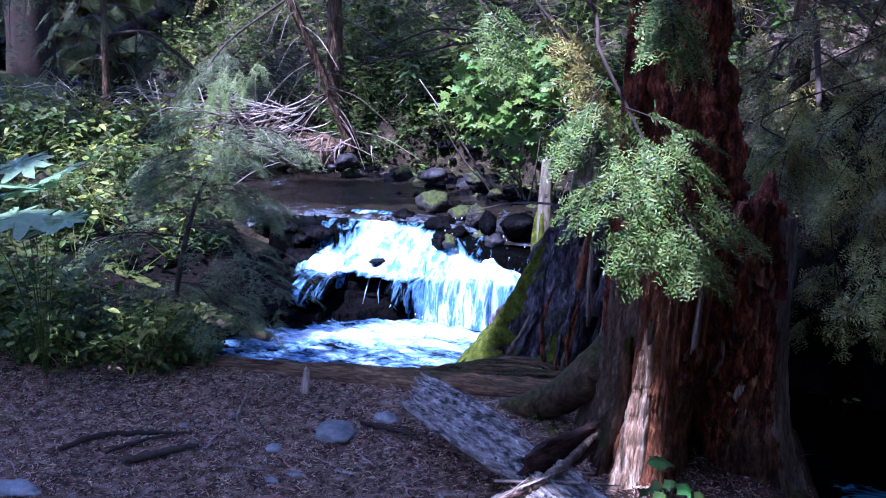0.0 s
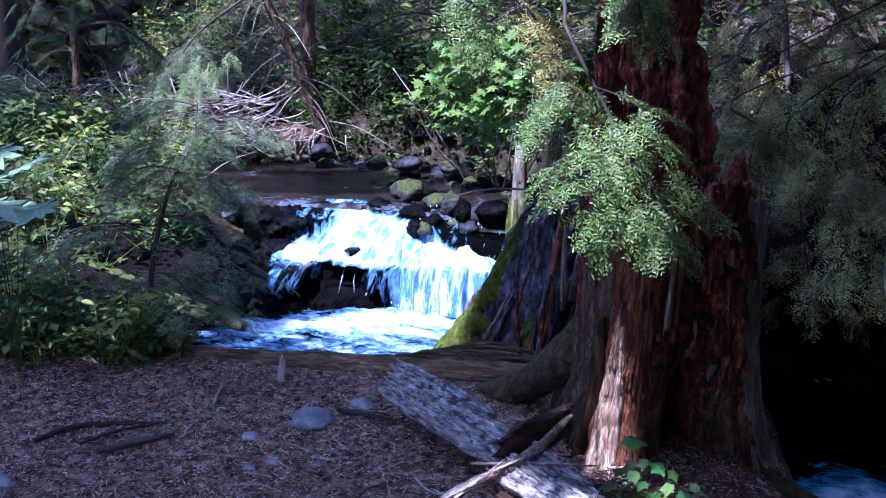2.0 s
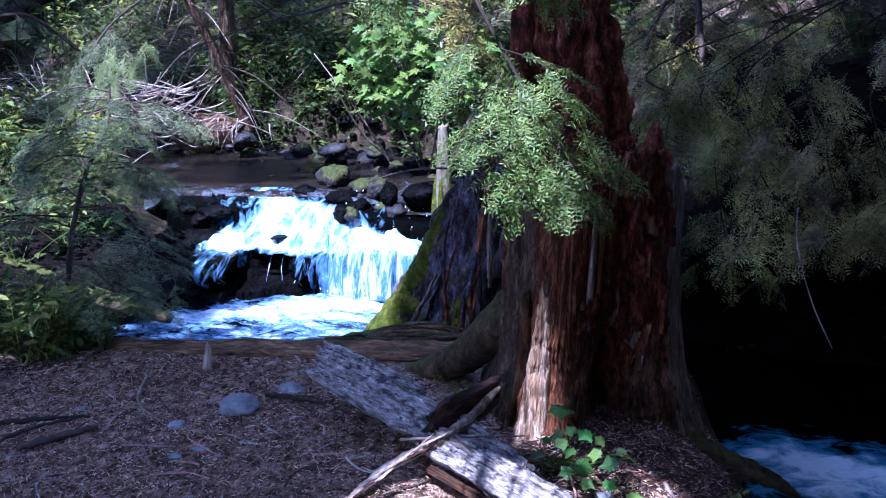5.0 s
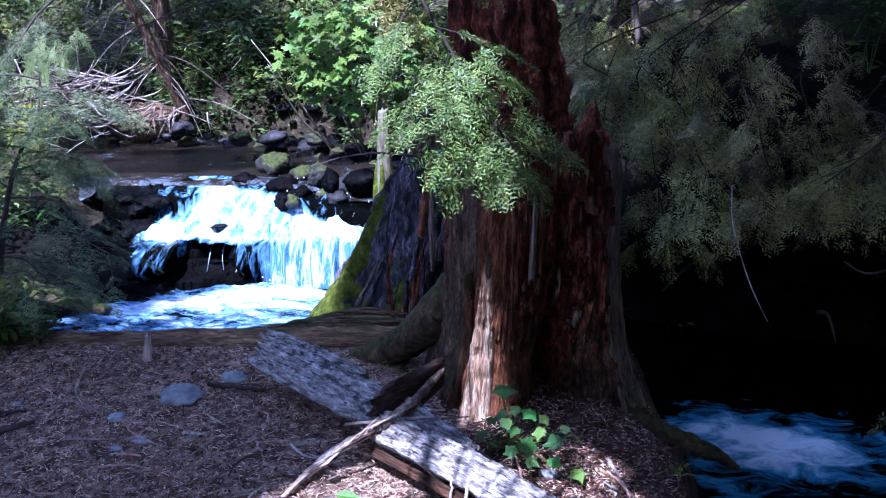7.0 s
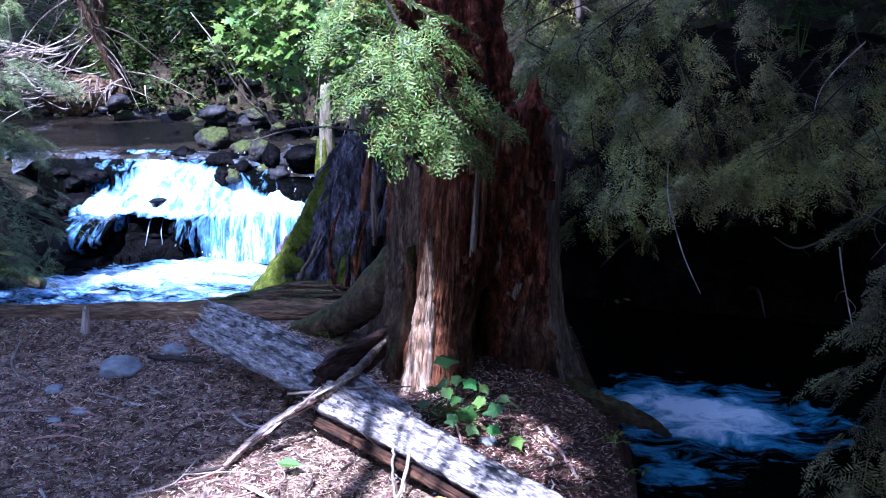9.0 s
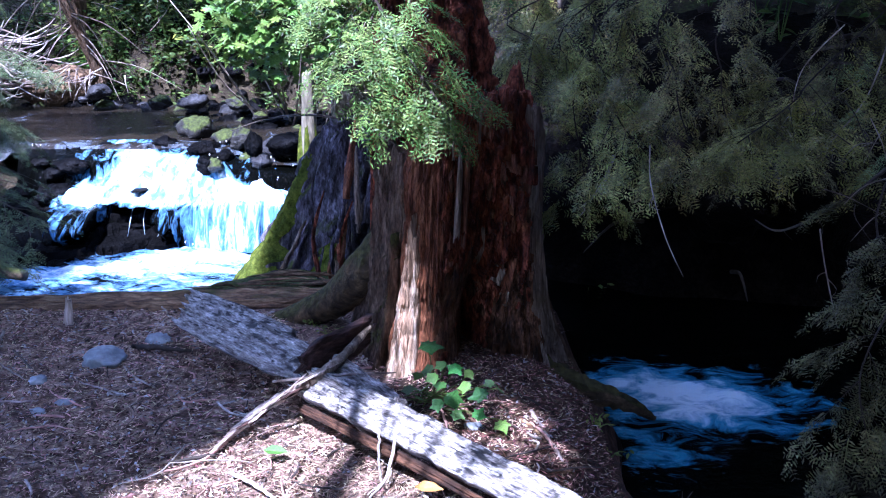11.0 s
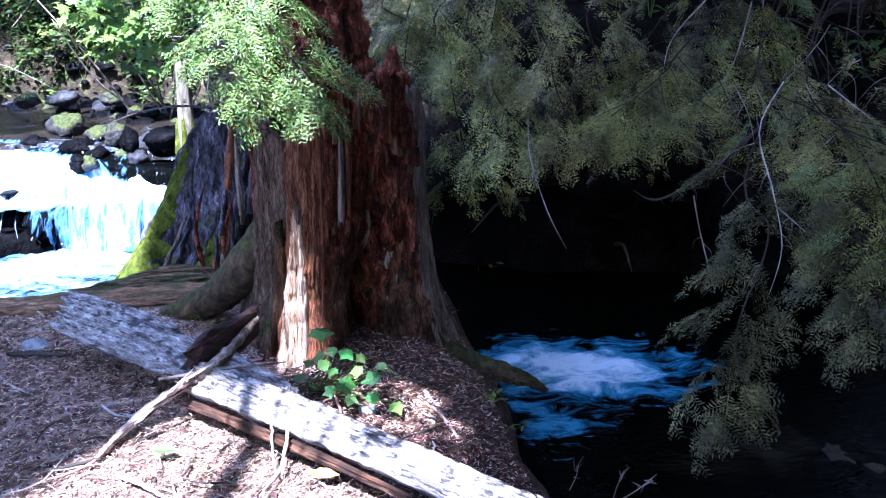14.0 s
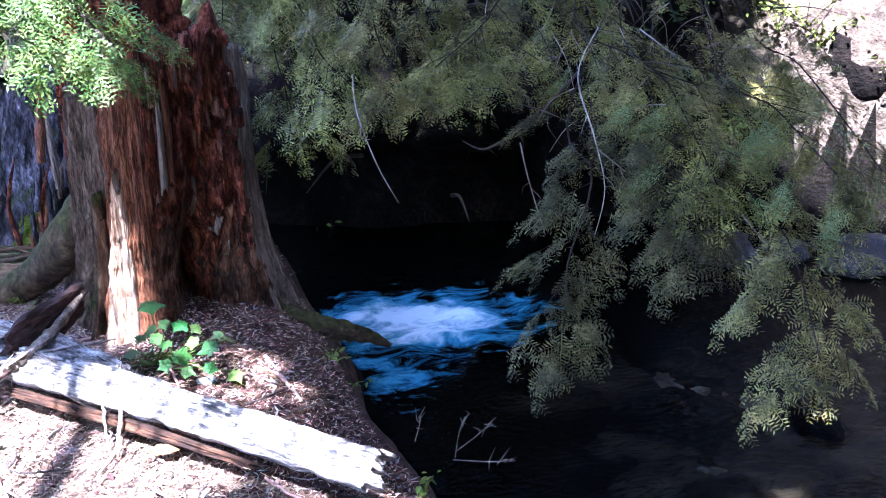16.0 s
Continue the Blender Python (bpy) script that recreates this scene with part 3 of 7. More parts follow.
# the cascade: a sloping white tongue from the pool's lip down to the rock ledge, then over the ledge


def cascade_point(a, b):
    """a across (0 left, 1 right), b along the flow (0 pool, 0.6 ledge lip, 1 foot)."""
    x = CAS_X0 + (CAS_X1 - CAS_X0) * a
    lip_y = lip_line(x)
    top = UPPER - 0.10 * smooth_step(-1.62, -0.85, x)
    ledge_y = 5.80 + 0.05 * lump(x, 0 * x, scale=2.5, seed=22) - 0.04 * smooth_step(0.75, 1.0, a)
    ledge_z = 0.065 + 0.02 * lump(x, 0 * x, scale=4, seed=23) + 0.02 * smooth_step(0.5, 0.7, a)
    foot_y = np.where(x < -1.6, np.minimum(ledge_y - 0.14, foot_line(x) + 0.05), ledge_y - 0.13 - 0.05 * lump(x, 0 * x, scale=3, seed=38))
    k1 = np.clip(b / 0.6, 0, 1)
    y = lip_y + 0.25 * (1 - smooth_step(0, 0.12, b)) + (ledge_y - lip_y) * k1
    z = top + 0.004 + (ledge_z - top) * (0.75 * smooth_step(0.0, 0.55, k1) + 0.25 * k1)
    k2 = np.clip((b - 0.6) / 0.4, 0, 1)
    y = y + (foot_y - ledge_y) * np.sqrt(k2)
    z = z + (LOWER - 0.02 - ledge_z) * k2 ** 1.6
    bumpy = 0.085 * lump(x, y, 0 * z, scale=4.5, seed=24) * smooth_step(0.05, 0.2, b) * smooth_step(0.62, 0.5, b) + (0.018 * lump(x * 4, y, z, scale=4, seed=25) + 0.016 * lump(x, y, z, scale=15, seed=35) * smooth_step(0.66, 0.58, b)) * smooth_step(0.06, 0.2, b)
    return x, y - 0.3 * bumpy, z + bumpy


ca, cb = np.meshgrid(np.linspace(0, 1, 230), np.linspace(0, 1, 170), indexing="ij")
cx, cy, cz = cascade_point(ca, cb)
edge_l, edge_r = 0.23 - 0.09 * smooth_step(0.0, 0.5, cb), 0.46 + 0.62 * smooth_step(0.0, 0.42, cb)
tongue = smooth_step(-0.04, 0.10, ca - edge_l + 0.05 * lump(cx, cy, scale=5, seed=27)) * smooth_step(-0.04, 0.12, edge_r - ca + 0.06 * lump(cx, cy, scale=5, seed=28))
fo = 0.93 * tongue * smooth_step(-0.05, 0.10, cb + 0.10 * lump(cx, cy, scale=6, seed=26)) + 0.05 + 0.22 * lump(cx * 3, cy * 0.6, scale=3, seed=29)
veil = smooth_step(0.57, 0.64, cb + 0.03 * lump(cx, 0 * cx, scale=9, seed=39))
fo = fo - veil * (0.20 + 0.10 * lump(cx, cy * 0, scale=7, seed=40) + (0.62 - 0.40 * lump(cx, cy * 0, scale=5.5, seed=30) + 0.35 * smooth_step(0.75, 1.0, cb)) * smooth_step(0.56, 0.49, ca + 0.03 * lump(cx, cy * 0, scale=6, seed=41))) - 0.6 * smooth_step(0.16, 0.08, ca)
hide = veil * smooth_step(0.30, 0.10, fo) * smooth_step(0.56, 0.50, ca)
water_sheet("water_cascade", np.stack([cx, cy + 0.3 * hide, cz - 0.05 * (1 - tongue) * smooth_step(0.1, 0.2, cb)], -1).reshape(-1, 3), grid_faces(230, 170), fo.ravel(), water_fall, "white cascade pouring over a rock ledge")
faces = bpy.data.objects["water_cascade"].data
faces.materials.append(water_rapid)
faces.polygons.foreach_set("material_index", (np.tile(np.arange(169) / 169.0, 229) < 0.57).astype(np.int32))

# threads of falling water over the ledge
rng = np.random.default_rng(5)
falls = thing("waterfall", (-1.5, 5.75, LOWER), "white threads of water falling over a dark ledge", "waterfall")


def ledge_face(x, v):
    """The bare dark ledge beside the falls: v 0 at its back, 1 at the water; broken into flat layers."""
    lip_y = 5.86 + 0.05 * lump(x, 0 * x, scale=3, seed=201)
    top = 0.045 + 0.03 * lump(x, 0 * x, scale=2.4, seed=202) - 0.03 * smooth_step(-1.75, -1.5, x) + 0.06 * smooth_step(-2.4, -2.9, x)
    foot = foot_line(x) - 0.05
    k = np.clip((v - 0.3) / 0.7, 0, 1)
    layers = np.round(k * 4.0 + 0.55 * lump(x, k, scale=3.2, octaves=3, seed=203)) / 4.0
    drop = np.clip(0.35 * k + 0.65 * layers, 0, 1.1)
    y = lip_y + 0.25 * (1 - np.clip(v / 0.3, 0, 1)) + (foot - lip_y) * (0.25 * k + 0.75 * k ** 1.6) + 0.035 * lump(x, drop, scale=7, seed=204)
    z = top + (LOWER - 0.08 - top) * drop + 0.012 * lump(x, y, scale=12, seed=205)
    return np.stack([x, y, z], -1)


ledge = thing("rock_ledge", (-2.4, 5.5, LOWER), "black wet layered rock ledge beside the falls", "rock ledge")
cuts = (-3.9, -3.3, -2.85, -2.42, -2.08, -1.80, -1.48)
for k, (x0, x1) in enumerate(zip(cuts, cuts[1:])):
    lx, lv = np.meshgrid(np.linspace(x0, x1, 32), np.linspace(0, 1, 60), indexing="ij")
    edge = np.minimum(lx - x0, x1 - lx) / 0.03
    block = ledge_face(lx, lv) + np.array([0, 1, -0.6])[None, None] * (0.03 * np.clip(1 - edge, 0, 1) + 0.012 * (k % 3))[..., None]
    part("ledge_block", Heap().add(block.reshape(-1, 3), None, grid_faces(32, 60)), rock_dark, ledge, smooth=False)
for k in range(9):         # thin runs of water that drop over the ledge
    x = rng.choice([-2.28, -2.20, -2.0, -1.92, -1.78, -1.70, -1.62]) + 0.04 * rng.normal()
    vs = np.array([0.22, 0.32, 0.42 + 0.1 * rng.random()])
    p = ledge_face(np.full(3, x), vs)
    p = np.concatenate([p + [0, -0.012, 0.012], p[-1:] + [[0.02 * rng.normal(), -0.03, -0.05 - 0.04 * rng.random()], [0.03 * rng.normal(), -0.05, -0.09 - 0.06 * rng.random()]]])
    w = 0.0018 + 0.0035 * rng.random()
    part("water_thread", Heap().add(*tube(curve(p, 14), [w * 1.6, w * 1.4, w, w * 0.7, w * 0.2], 6, 0.25, 0.6, rng)), thread_mat, falls)
h = Heap()
ball = tube([(0, 0, -1), (0, 0, -0.5), (0, 0, 0.5), (0, 0, 1)], [0.2, 0.9, 0.9, 0.2], 5)
for _ in range(70):
    a, b = rng.random() * 0.45 + 0.5, rng.choice([0.04, 0.15, 0.3, 0.5, 0.97])
    x, y, z = cascade_point(np.array([a]), np.array([b]))
    r = 0.0015 + 0.0035 * rng.random() ** 2
    h.add(ball[0] * r * np.array([1, 1, 1.8]) + np.array([x[0], y[0] - 0.04 * rng.random(), z[0] + 0.10 * rng.random() ** 2]), ball[1], ball[2])
part("spray", h, foam_mat, falls, kind="stuff")


# ---- rocks ----
def rock_heap(at, size, seed, flat=0.7, cuts=7, turn=0.0, rough=0.28):
    """A rounded boulder: a cut and roughened ball, sunk a little into its bed."""
    r = np.random.default_rng(seed)
    u, w = np.meshgrid(np.linspace(0, np.pi, 15), np.arange(22) * 2 * np.pi / 22, indexing="ij")
    d = np.stack([np.sin(u) * np.cos(w), np.sin(u) * np.sin(w), np.cos(u)], -1).reshape(-1, 3)
    rad = np.ones(len(d))
    for _ in range(cuts):
        n = r.normal(size=3)
        n /= np.linalg.norm(n)
        c = d @ n
        lim = 0.62 + 0.3 * r.random()
        rad = np.where(c > 0.05, np.minimum(rad, lim / np.maximum(c, 0.05)), rad)
    rad = rad * (1 + rough * lump(d[:, 0], d[:, 1], d[:, 2], scale=2.5, seed=seed) + 0.06 * lump(d[:, 0], d[:, 1], d[:, 2], scale=6, seed=seed + 1))
    v = d * rad[:, None] * np.array(size) * np.array([1, 1, flat])
    c, s = math.cos(turn), math.sin(turn)
    v = v @ np.array([[c, s, 0], [-s, c, 0], [0, 0, 1]]) + np.array(at)
    i, j = np.meshgrid(np.arange(14), np.arange(22), indexing="ij")
    k = (j + 1) % 22
    return Heap().add(v, None, np.stack([i * 22 + j, (i + 1) * 22 + j, (i + 1) * 22 + k, i * 22 + k], -1).reshape(-1, 4))


def rock(at, size, seed, material, label, flat=0.7, group="stream rocks", cuts=9):
    size = size if np.ndim(size) else (size, size * 0.8, size * 0.8)
    return solo("rock", rock_heap(at, size, seed, flat, cuts, turn=seed * 1.7), material, at, label, "rock", group)


MR, WR, PR = "rounded grey boulder covered in green moss beside the stream", "dark wet rock in the stream", "pale grey boulder at the edge of the upper pool"
rock((-2.85, 8.00, 0.50), (0.13, 0.11, 0.10), 1, rock_grey, PR)
rock((-2.94, 7.90, 0.45), (0.05, 0.04, 0.04), 2, rock_grey, PR)
rock((-1.70, 6.75, 0.41), (0.18, 0.15, 0.12), 3, rock_moss, MR)
rock((-1.46, 6.55, 0.37), (0.12, 0.10, 0.09), 4, rock_moss, MR)
rock((-1.32, 6.40, 0.38), (0.08, 0.09, 0.12), 5, rock_moss, MR)
rock((-1.32, 7.10, 0.44), (0.06, 0.06, 0.06), 6, rock_moss, MR)
rock((-1.20, 6.20, 0.37), (0.07, 0.07, 0.14), 7, rock_dark, WR)
rock((-1.56, 6.35, 0.30), (0.16, 0.11, 0.12), 8, rock_dark, WR)
rock((-1.89, 5.95, 0.13), (0.075, 0.05, 0.014), 10, rock_dark, WR)
rock((-1.95, 7.60, 0.48), (0.14, 0.10, 0.09), 11, rock_grey, "grey stone among mossy stones by the pool")
rock((-2.21, 7.60, 0.47), (0.12, 0.10, 0.08), 12, rock_moss, MR)
rock((-1.87, 6.45, 0.34), (0.10, 0.08, 0.09), 13, rock_dark, WR)
rock((-1.00, 6.30, 0.37), (0.14, 0.12, 0.12), 14, rock_dark, WR)
rock((-1.58, 7.60, 0.47), (0.10, 0.09, 0.08), 15, rock_moss, MR)
rng = np.random.default_rng(18)
for k in range(22):
    x, y = -1.55 + 0.85 * rng.random(), 6.10 + 0.55 * rng.random()
    w = 0.045 + 0.06 * rng.random()
    rock((x, y, 0.24 + 0.05 * rng.random()), (w * 1.3, w, w * 1.2), 420 + k, (rock_dark, rock_moss, rock_grey)[k % 3], "wet stone heaped beside the head of the falls", 0.8, "stones by the falls", 12)
rng = np.random.default_rng(8)
for k in range(190):
    a = rng.random()
    x, y = -3.3 + 3.0 * a + 0.25 * rng.normal(), 8.45 - 1.15 * a ** 2 + 0.4 * rng.normal()
    if y < 6.5 or (x < -2.2 and y < 8.0):
        continue
    s = 0.04 + 0.09 * rng.random() ** 1.5
    rock((x, y, max(ground_at(x, y), UPPER - 0.02) + 0.15 * s), s, 100 + k, (rock_moss, rock_dark, rock_dark, rock_grey)[rng.integers(0, 4) if rng.random() < 0.3 else 1], "stone on the stony edge of the upper pool", 0.75)
# the dark rock ledge that the water falls over
for k, (x, y, z, sx, sy, sz) in enumerate([(-1.7, 6.04, -0.14, 0.40, 0.22, 0.22), (-1.15, 5.98, -0.14, 0.36, 0.2, 0.24), (-0.75, 5.9, -0.1, 0.3, 0.25, 0.25)]):
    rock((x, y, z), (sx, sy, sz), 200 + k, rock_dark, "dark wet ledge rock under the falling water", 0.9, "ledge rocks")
for k in range(70):
    a, b = rng.random(), 0.02 + 0.5 * rng.random()
    if 0.27 - 0.3 * b < a < 0.55 + 0.8 * b and rng.random() < 0.93:
        continue
    x, y, z = (float(u[0]) for u in cascade_point(np.array([a]), np.array([b])))
    if a > 0.62 and b > 0.08:
        continue
    w = 0.035 + 0.06 * rng.random()
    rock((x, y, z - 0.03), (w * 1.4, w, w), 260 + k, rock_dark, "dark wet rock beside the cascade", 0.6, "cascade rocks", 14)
# stones on the far side of the side stream
for k, (p, s) in enumerate([((2.99, 4.24, -0.34), 0.19), ((3.60, 3.85, -0.34), 0.22), ((3.30, 4.15, -0.36), 0.13), ((2.76, 4.90, -0.43), 0.16), ((2.27, 2.55, -0.36), 0.10)]):
    rock(p, (s * 1.3, s, s * 0.7), 230 + k, rock_grey if k < 3 else rock_dark, "grey rock in the dark side stream" if k < 3 else "dark sunken rock in the side stream", 0.7)
bed_rock = surf("brown_stream_rock", [(0.006, 0.005, 0.003), (0.03, 0.026, 0.016), (0.085, 0.073, 0.046)], 8, rough=0.6, bump=1.0, fine=40, gloss=0.2, own=0.3, stains=0.5, bump_size=0.03)
for k in range(16):
    x, y = 1.15 + 1.9 * rng.random(), 1.95 + 1.15 * rng.random()
    w = 0.05 + 0.13 * rng.random() ** 1.5
    rock((x, y, -0.392 - 0.012 * rng.random()), (w * 1.5, w * 1.1, 0.045), 380 + k, bed_rock, "brown flat rock awash in the shallow stream", 0.9, "shallow rocks", 12)
# overhanging lumps of root-bound earth, added and darkened to deepen the bank's shade
for k in range(11):
    x = 0.75 + 0.36 * k + 0.1 * rng.normal()
    y = 5.42 - 0.16 * max(0, x - 1.4) + 0.06 * rng.normal()
    solo("bank_overhang", rock_heap((x, y, 0.38 + 0.10 * rng.normal()), (0.36, 0.42, 0.30), 330 + k, 0.9, 10), bank_soil, (x, y, 0.2), "overhanging earth darkened for the shade of the undercut bank", "earth bank", "bank overhangs")
# stones on the forest floor
STONE = "pale blue-grey flat stone lying on the soil"
for k, (p, s) in enumerate([((-1.28, 3.47, 0.02), (0.085, 0.10, 0.034)), ((-1.13, 3.69, 0.03), (0.055, 0.045, 0.022)), ((-1.46, 3.28, 0.00), (0.035, 0.03, 0.018)), ((-1.31, 3.13, 0.00), (0.04, 0.022, 0.01)), ((-1.38, 3.07, 0.00), (0.035, 0.018, 0.012)), ((-2.22, 2.75, 0.00), (0.12, 0.05, 0.03)), ((0.17, 2.97, -0.02), (0.04, 0.02, 0.014)), ((-1.91, 3.39, 0.02), (0.02, 0.016, 0.012))]):
    g = ground_at(p[0], p[1])
    solo("stone", rock_heap((p[0], p[1], g + s[2] * 0.35), s, 300 + k, 1.0, 5), rock_pale, (p[0], p[1], g), STONE, "stone", "stones on the soil")

# ---- the old broken cedar ----
CX, CY = 0.105, 3.84


def cedar_r(th, z):
    """Radius of the cedar's shell; th 0 faces -y, positive towards +x."""
    base = 0.340 + 0.10 * np.exp(-np.maximum(z, -0.3) / 0.30) + 0.03 * np.exp(-((z - 0.9) / 0.5) ** 2) * 0
    r = base * (1 + 0.045 * np.cos(3 * th + 0.6) + 0.03 * np.cos(7 * th + 1.1) + 0.018 * np.cos(13 * th + 2 * z))
    low = np.exp(-np.maximum(z + 0.1, 0) / 0.20)
    for t0, w, k in ((-1.45, 0.30, 0.07), (-0.62, 0.20, 0.08), (1.30, 0.40, 0.06), (2.6, 0.4, 0.25), (-2.5, 0.35, 0.2)):
        d = np.angle(np.exp(1j * (th - t0)))
        r = r + k * low * np.exp(-(d / w) ** 2)
    hollow = np.exp(-((th - 0.30) / 0.30) ** 2)
    r = r - 0.075 * hollow * smooth_step(1.3, 0.3, z) - 0.33 * np.exp(-((th - 0.30) / 0.36) ** 2) * smooth_step(0.50, 0.12, z)
    r = r - 0.035 * np.exp(-(np.angle(np.exp(1j * (th - 1.5))) / 0.55) ** 2)
    return r + 0.014 * lump(th * 6, z * 0.7, scale=2.0, seed=31) + 0.012 * lump(th * 16, z * 0.9, scale=2.0, seed=32)


def cedar_top(th):
    d = np.angle(np.exp(1j * (th - 0.95)))
    left = np.angle(np.exp(1j * (th + 0.75)))
    return 0.80 + 0.20 * np.exp(-(d / 0.35) ** 2) + 0.04 * np.exp(-(left / 0.4) ** 2) + 0.07 * lump(th * 3, th * 0 + 3.3, scale=2.5, seed=33)


def ring_point(th, z, out=0.0):
    r = cedar_r(th, z) + out
    lean = 0.02 * z
    return np.stack([CX + lean + r * np.sin(th), CY - r * np.cos(th), z + 0 * r], -1)


cedar = thing("cedar_tree", (CX, CY, -0.05), "old broken red cedar with a hollow rotten trunk on the bank", "tree")
nth, nz = 300, 70
tt, kk = np.meshgrid(np.linspace(-np.pi, np.pi, nth), np.linspace(0, 1, nz), indexing="ij")
zz = -0.45 + (cedar_top(tt) + 0.45) * kk
outer = ring_point(tt, zz)
inner = ring_point(tt, zz, -0.07)
h = Heap().add(outer.reshape(-1, 3), None, grid_faces(nth, nz))
h.add(inner.reshape(-1, 3), None, grid_faces(nth, nz)[:, ::-1])
rim = np.arange(nth - 1) * nz + nz - 1
n0 = nth * nz
h.q.append(np.stack([rim, rim + nz, rim + nz + n0, rim + n0], 1))
part("trunk_shell", h, bark_grey, cedar, "grey-brown mossy bark shell with a ragged rim")


def crumble(x, z, seed):
    """Stepped relief of wood that breaks into upright blocks."""
    a = lump(x, z * 0.45, scale=18, octaves=2, seed=seed + 5) + 0.55 * lump(x * 0.7, z * 1.3, scale=20, octaves=3, seed=seed + 6)
    return 0.8 * np.round(a * 2.4) / 2.4 + 0.35 * a


def strip(th0, th1, z0, z1, out, thick, seed, sharp=0.10, n=16, m=44, slant=0.0, taper=0.0, block=0.0):
    """A long splinter or sheet of wood that lies on the shell."""
    a, k = np.meshgrid(np.linspace(0, 1, n), np.linspace(0, 1, m), indexing="ij")
    edge = 0.10 * lump(k * 7, k * 0, scale=1.5, seed=seed)
    th = th0 + (th1 - th0) * (0.5 + (np.clip(a + edge * (1 - 2 * np.abs(a - 0.5)), 0, 1) - 0.5) * (1 - taper * k ** 1.3)) + slant * k
    z = z0 + 0.5 * sharp * lump(a * 5, a * 0, scale=1, seed=seed + 1) * (1 - k) + (z1 + sharp * lump(a * 6, a * 0 + 9, scale=1.3, seed=seed + 2) - z0) * k
    swell = np.sin(np.pi * a) ** 0.5
    rough = 0.012 * lump(a * 5 * (n / 16), z * 1.0, scale=3, seed=seed + 3)
    rough = rough + block * crumble(th * 0.4, z, seed)
    o = ring_point(th, z, out + thick * swell + rough)
    b = ring_point(th, z, out - 0.03)
    h = Heap().add(o.reshape(-1, 3), None, grid_faces(n, m))
    h.add(b.reshape(-1, 3), None, grid_faces(n, m)[:, ::-1])
    k0, i, j = n * m, np.arange(n - 1), np.arange(m - 1)
    h.q += [np.stack([i * m + m - 1, (i + 1) * m + m - 1, (i + 1) * m + m - 1 + k0, i * m + m - 1 + k0], 1),
            np.stack([i * m, i * m + k0, (i + 1) * m + k0, (i + 1) * m], 1),
            np.stack([j, j + 1, j + 1 + k0, j + k0], 1), np.stack([(n - 1) * m + j, (n - 1) * m + j + k0, (n - 1) * m + j + 1 + k0, (n - 1) * m + j + 1], 1)]
    return h


part("rotten_heartwood", strip(-0.17, 0.86, -0.35, 1.0, 0.008, 0.025, 41, 0.16, 150, 220, block=0.026), wood_red, cedar, "dark red crumbling heartwood")
part("wood_strip", strip(-0.60, -0.13, -0.3, 0.90, 0.012, 0.030, 45, 0.06, 60, 130, block=0.014), wood_orange, cedar, "orange-brown strip of bare wood")
part("wood_strip", strip(-0.60, -0.33, -0.34, 0.56, 0.034, 0.050, 49, 0.14, 40, 110, 0.05, 0.55, 0.014), wood_bright, cedar, "pale bleached rotten wood ridge")
part("wood_strip", strip(0.80, 1.35, -0.3, 0.98, 0.008, 0.03, 53, 0.05, 40, 80, block=0.008), bark_pale, cedar, "grey weathered sapwood slab")
part("wood_strip", strip(0.02, 0.10, 0.56, 0.92, 0.03, 0.03, 57, 0.08, 8, 30), wood_orange, cedar, "orange-brown splinter")
part("bark_strip", strip(-1.15, -0.62, -0.30, 0.82, 0.006, 0.022, 61, 0.08, 44, 90, block=0.010), bark_grey, cedar)
wood_brown = surf("brown_rotten_wood", [(0.008, 0.004, 0.002), (0.07, 0.030, 0.013), (0.19, 0.09, 0.042), (0.34, 0.19, 0.10)], 22, (1, 1, 0.3), bump=1.0, fine=90, stains=0.7, crack=0.5, bump_size=0.05)
wood_pink = surf("fresh_broken_wood", [(0.06, 0.02, 0.011), (0.20, 0.085, 0.05), (0.42, 0.23, 0.15)], 30, (1, 1, 0.3), bump=1.0, fine=100, stains=0.6, crack=0.3, bump_size=0.02)
part("wood_strip", strip(-0.28, 0.30, -0.34, 0.40, 0.016, 0.034, 58, 0.16, 60, 90, block=0.020), wood_brown, cedar, "brown decayed wood at the foot")
part("wood_strip", strip(0.42, 0.98, -0.34, 0.34, 0.010, 0.030, 59, 0.20, 60, 90, block=0.016), wood_brown, cedar, "brown decayed wood at the foot")
part("wood_strip", strip(-0.70, -0.62, -0.1, 0.46, 0.020, 0.045, 60, 0.12, 12, 60, 0.02, 0.4, 0.006), bark_grey, cedar)
part("wood_strip", strip(-0.06, 0.01, 0.52, 0.84, 0.03, 0.035, 64, 0.1, 10, 40, 0.02, 0.3, 0.004), bark_pale, cedar, "grey upright splinter")
part("wood_strip", strip(1.02, 1.30, 0.05, 0.90, 0.026, 0.026, 65, 0.12, 30, 80, 0.05, 0.5, 0.006), bark_pale, cedar, "grey weathered sapwood slab")
rng = np.random.default_rng(12)
for k in range(130):       # small broken flakes that stand off the heartwood
    t0, z0 = -0.14 + 0.98 * rng.random(), 0.02 + 1.0 * rng.random()
    part("flake", strip(t0, t0 + 0.02 + 0.04 * rng.random(), z0, z0 + 0.02 + 0.05 * rng.random(), 0.022, 0.014 + 0.02 * rng.random(), 170 + k, 0.03, 4, 5), (wood_red, wood_pink, wood_red, wood_brown)[k % 4], cedar)
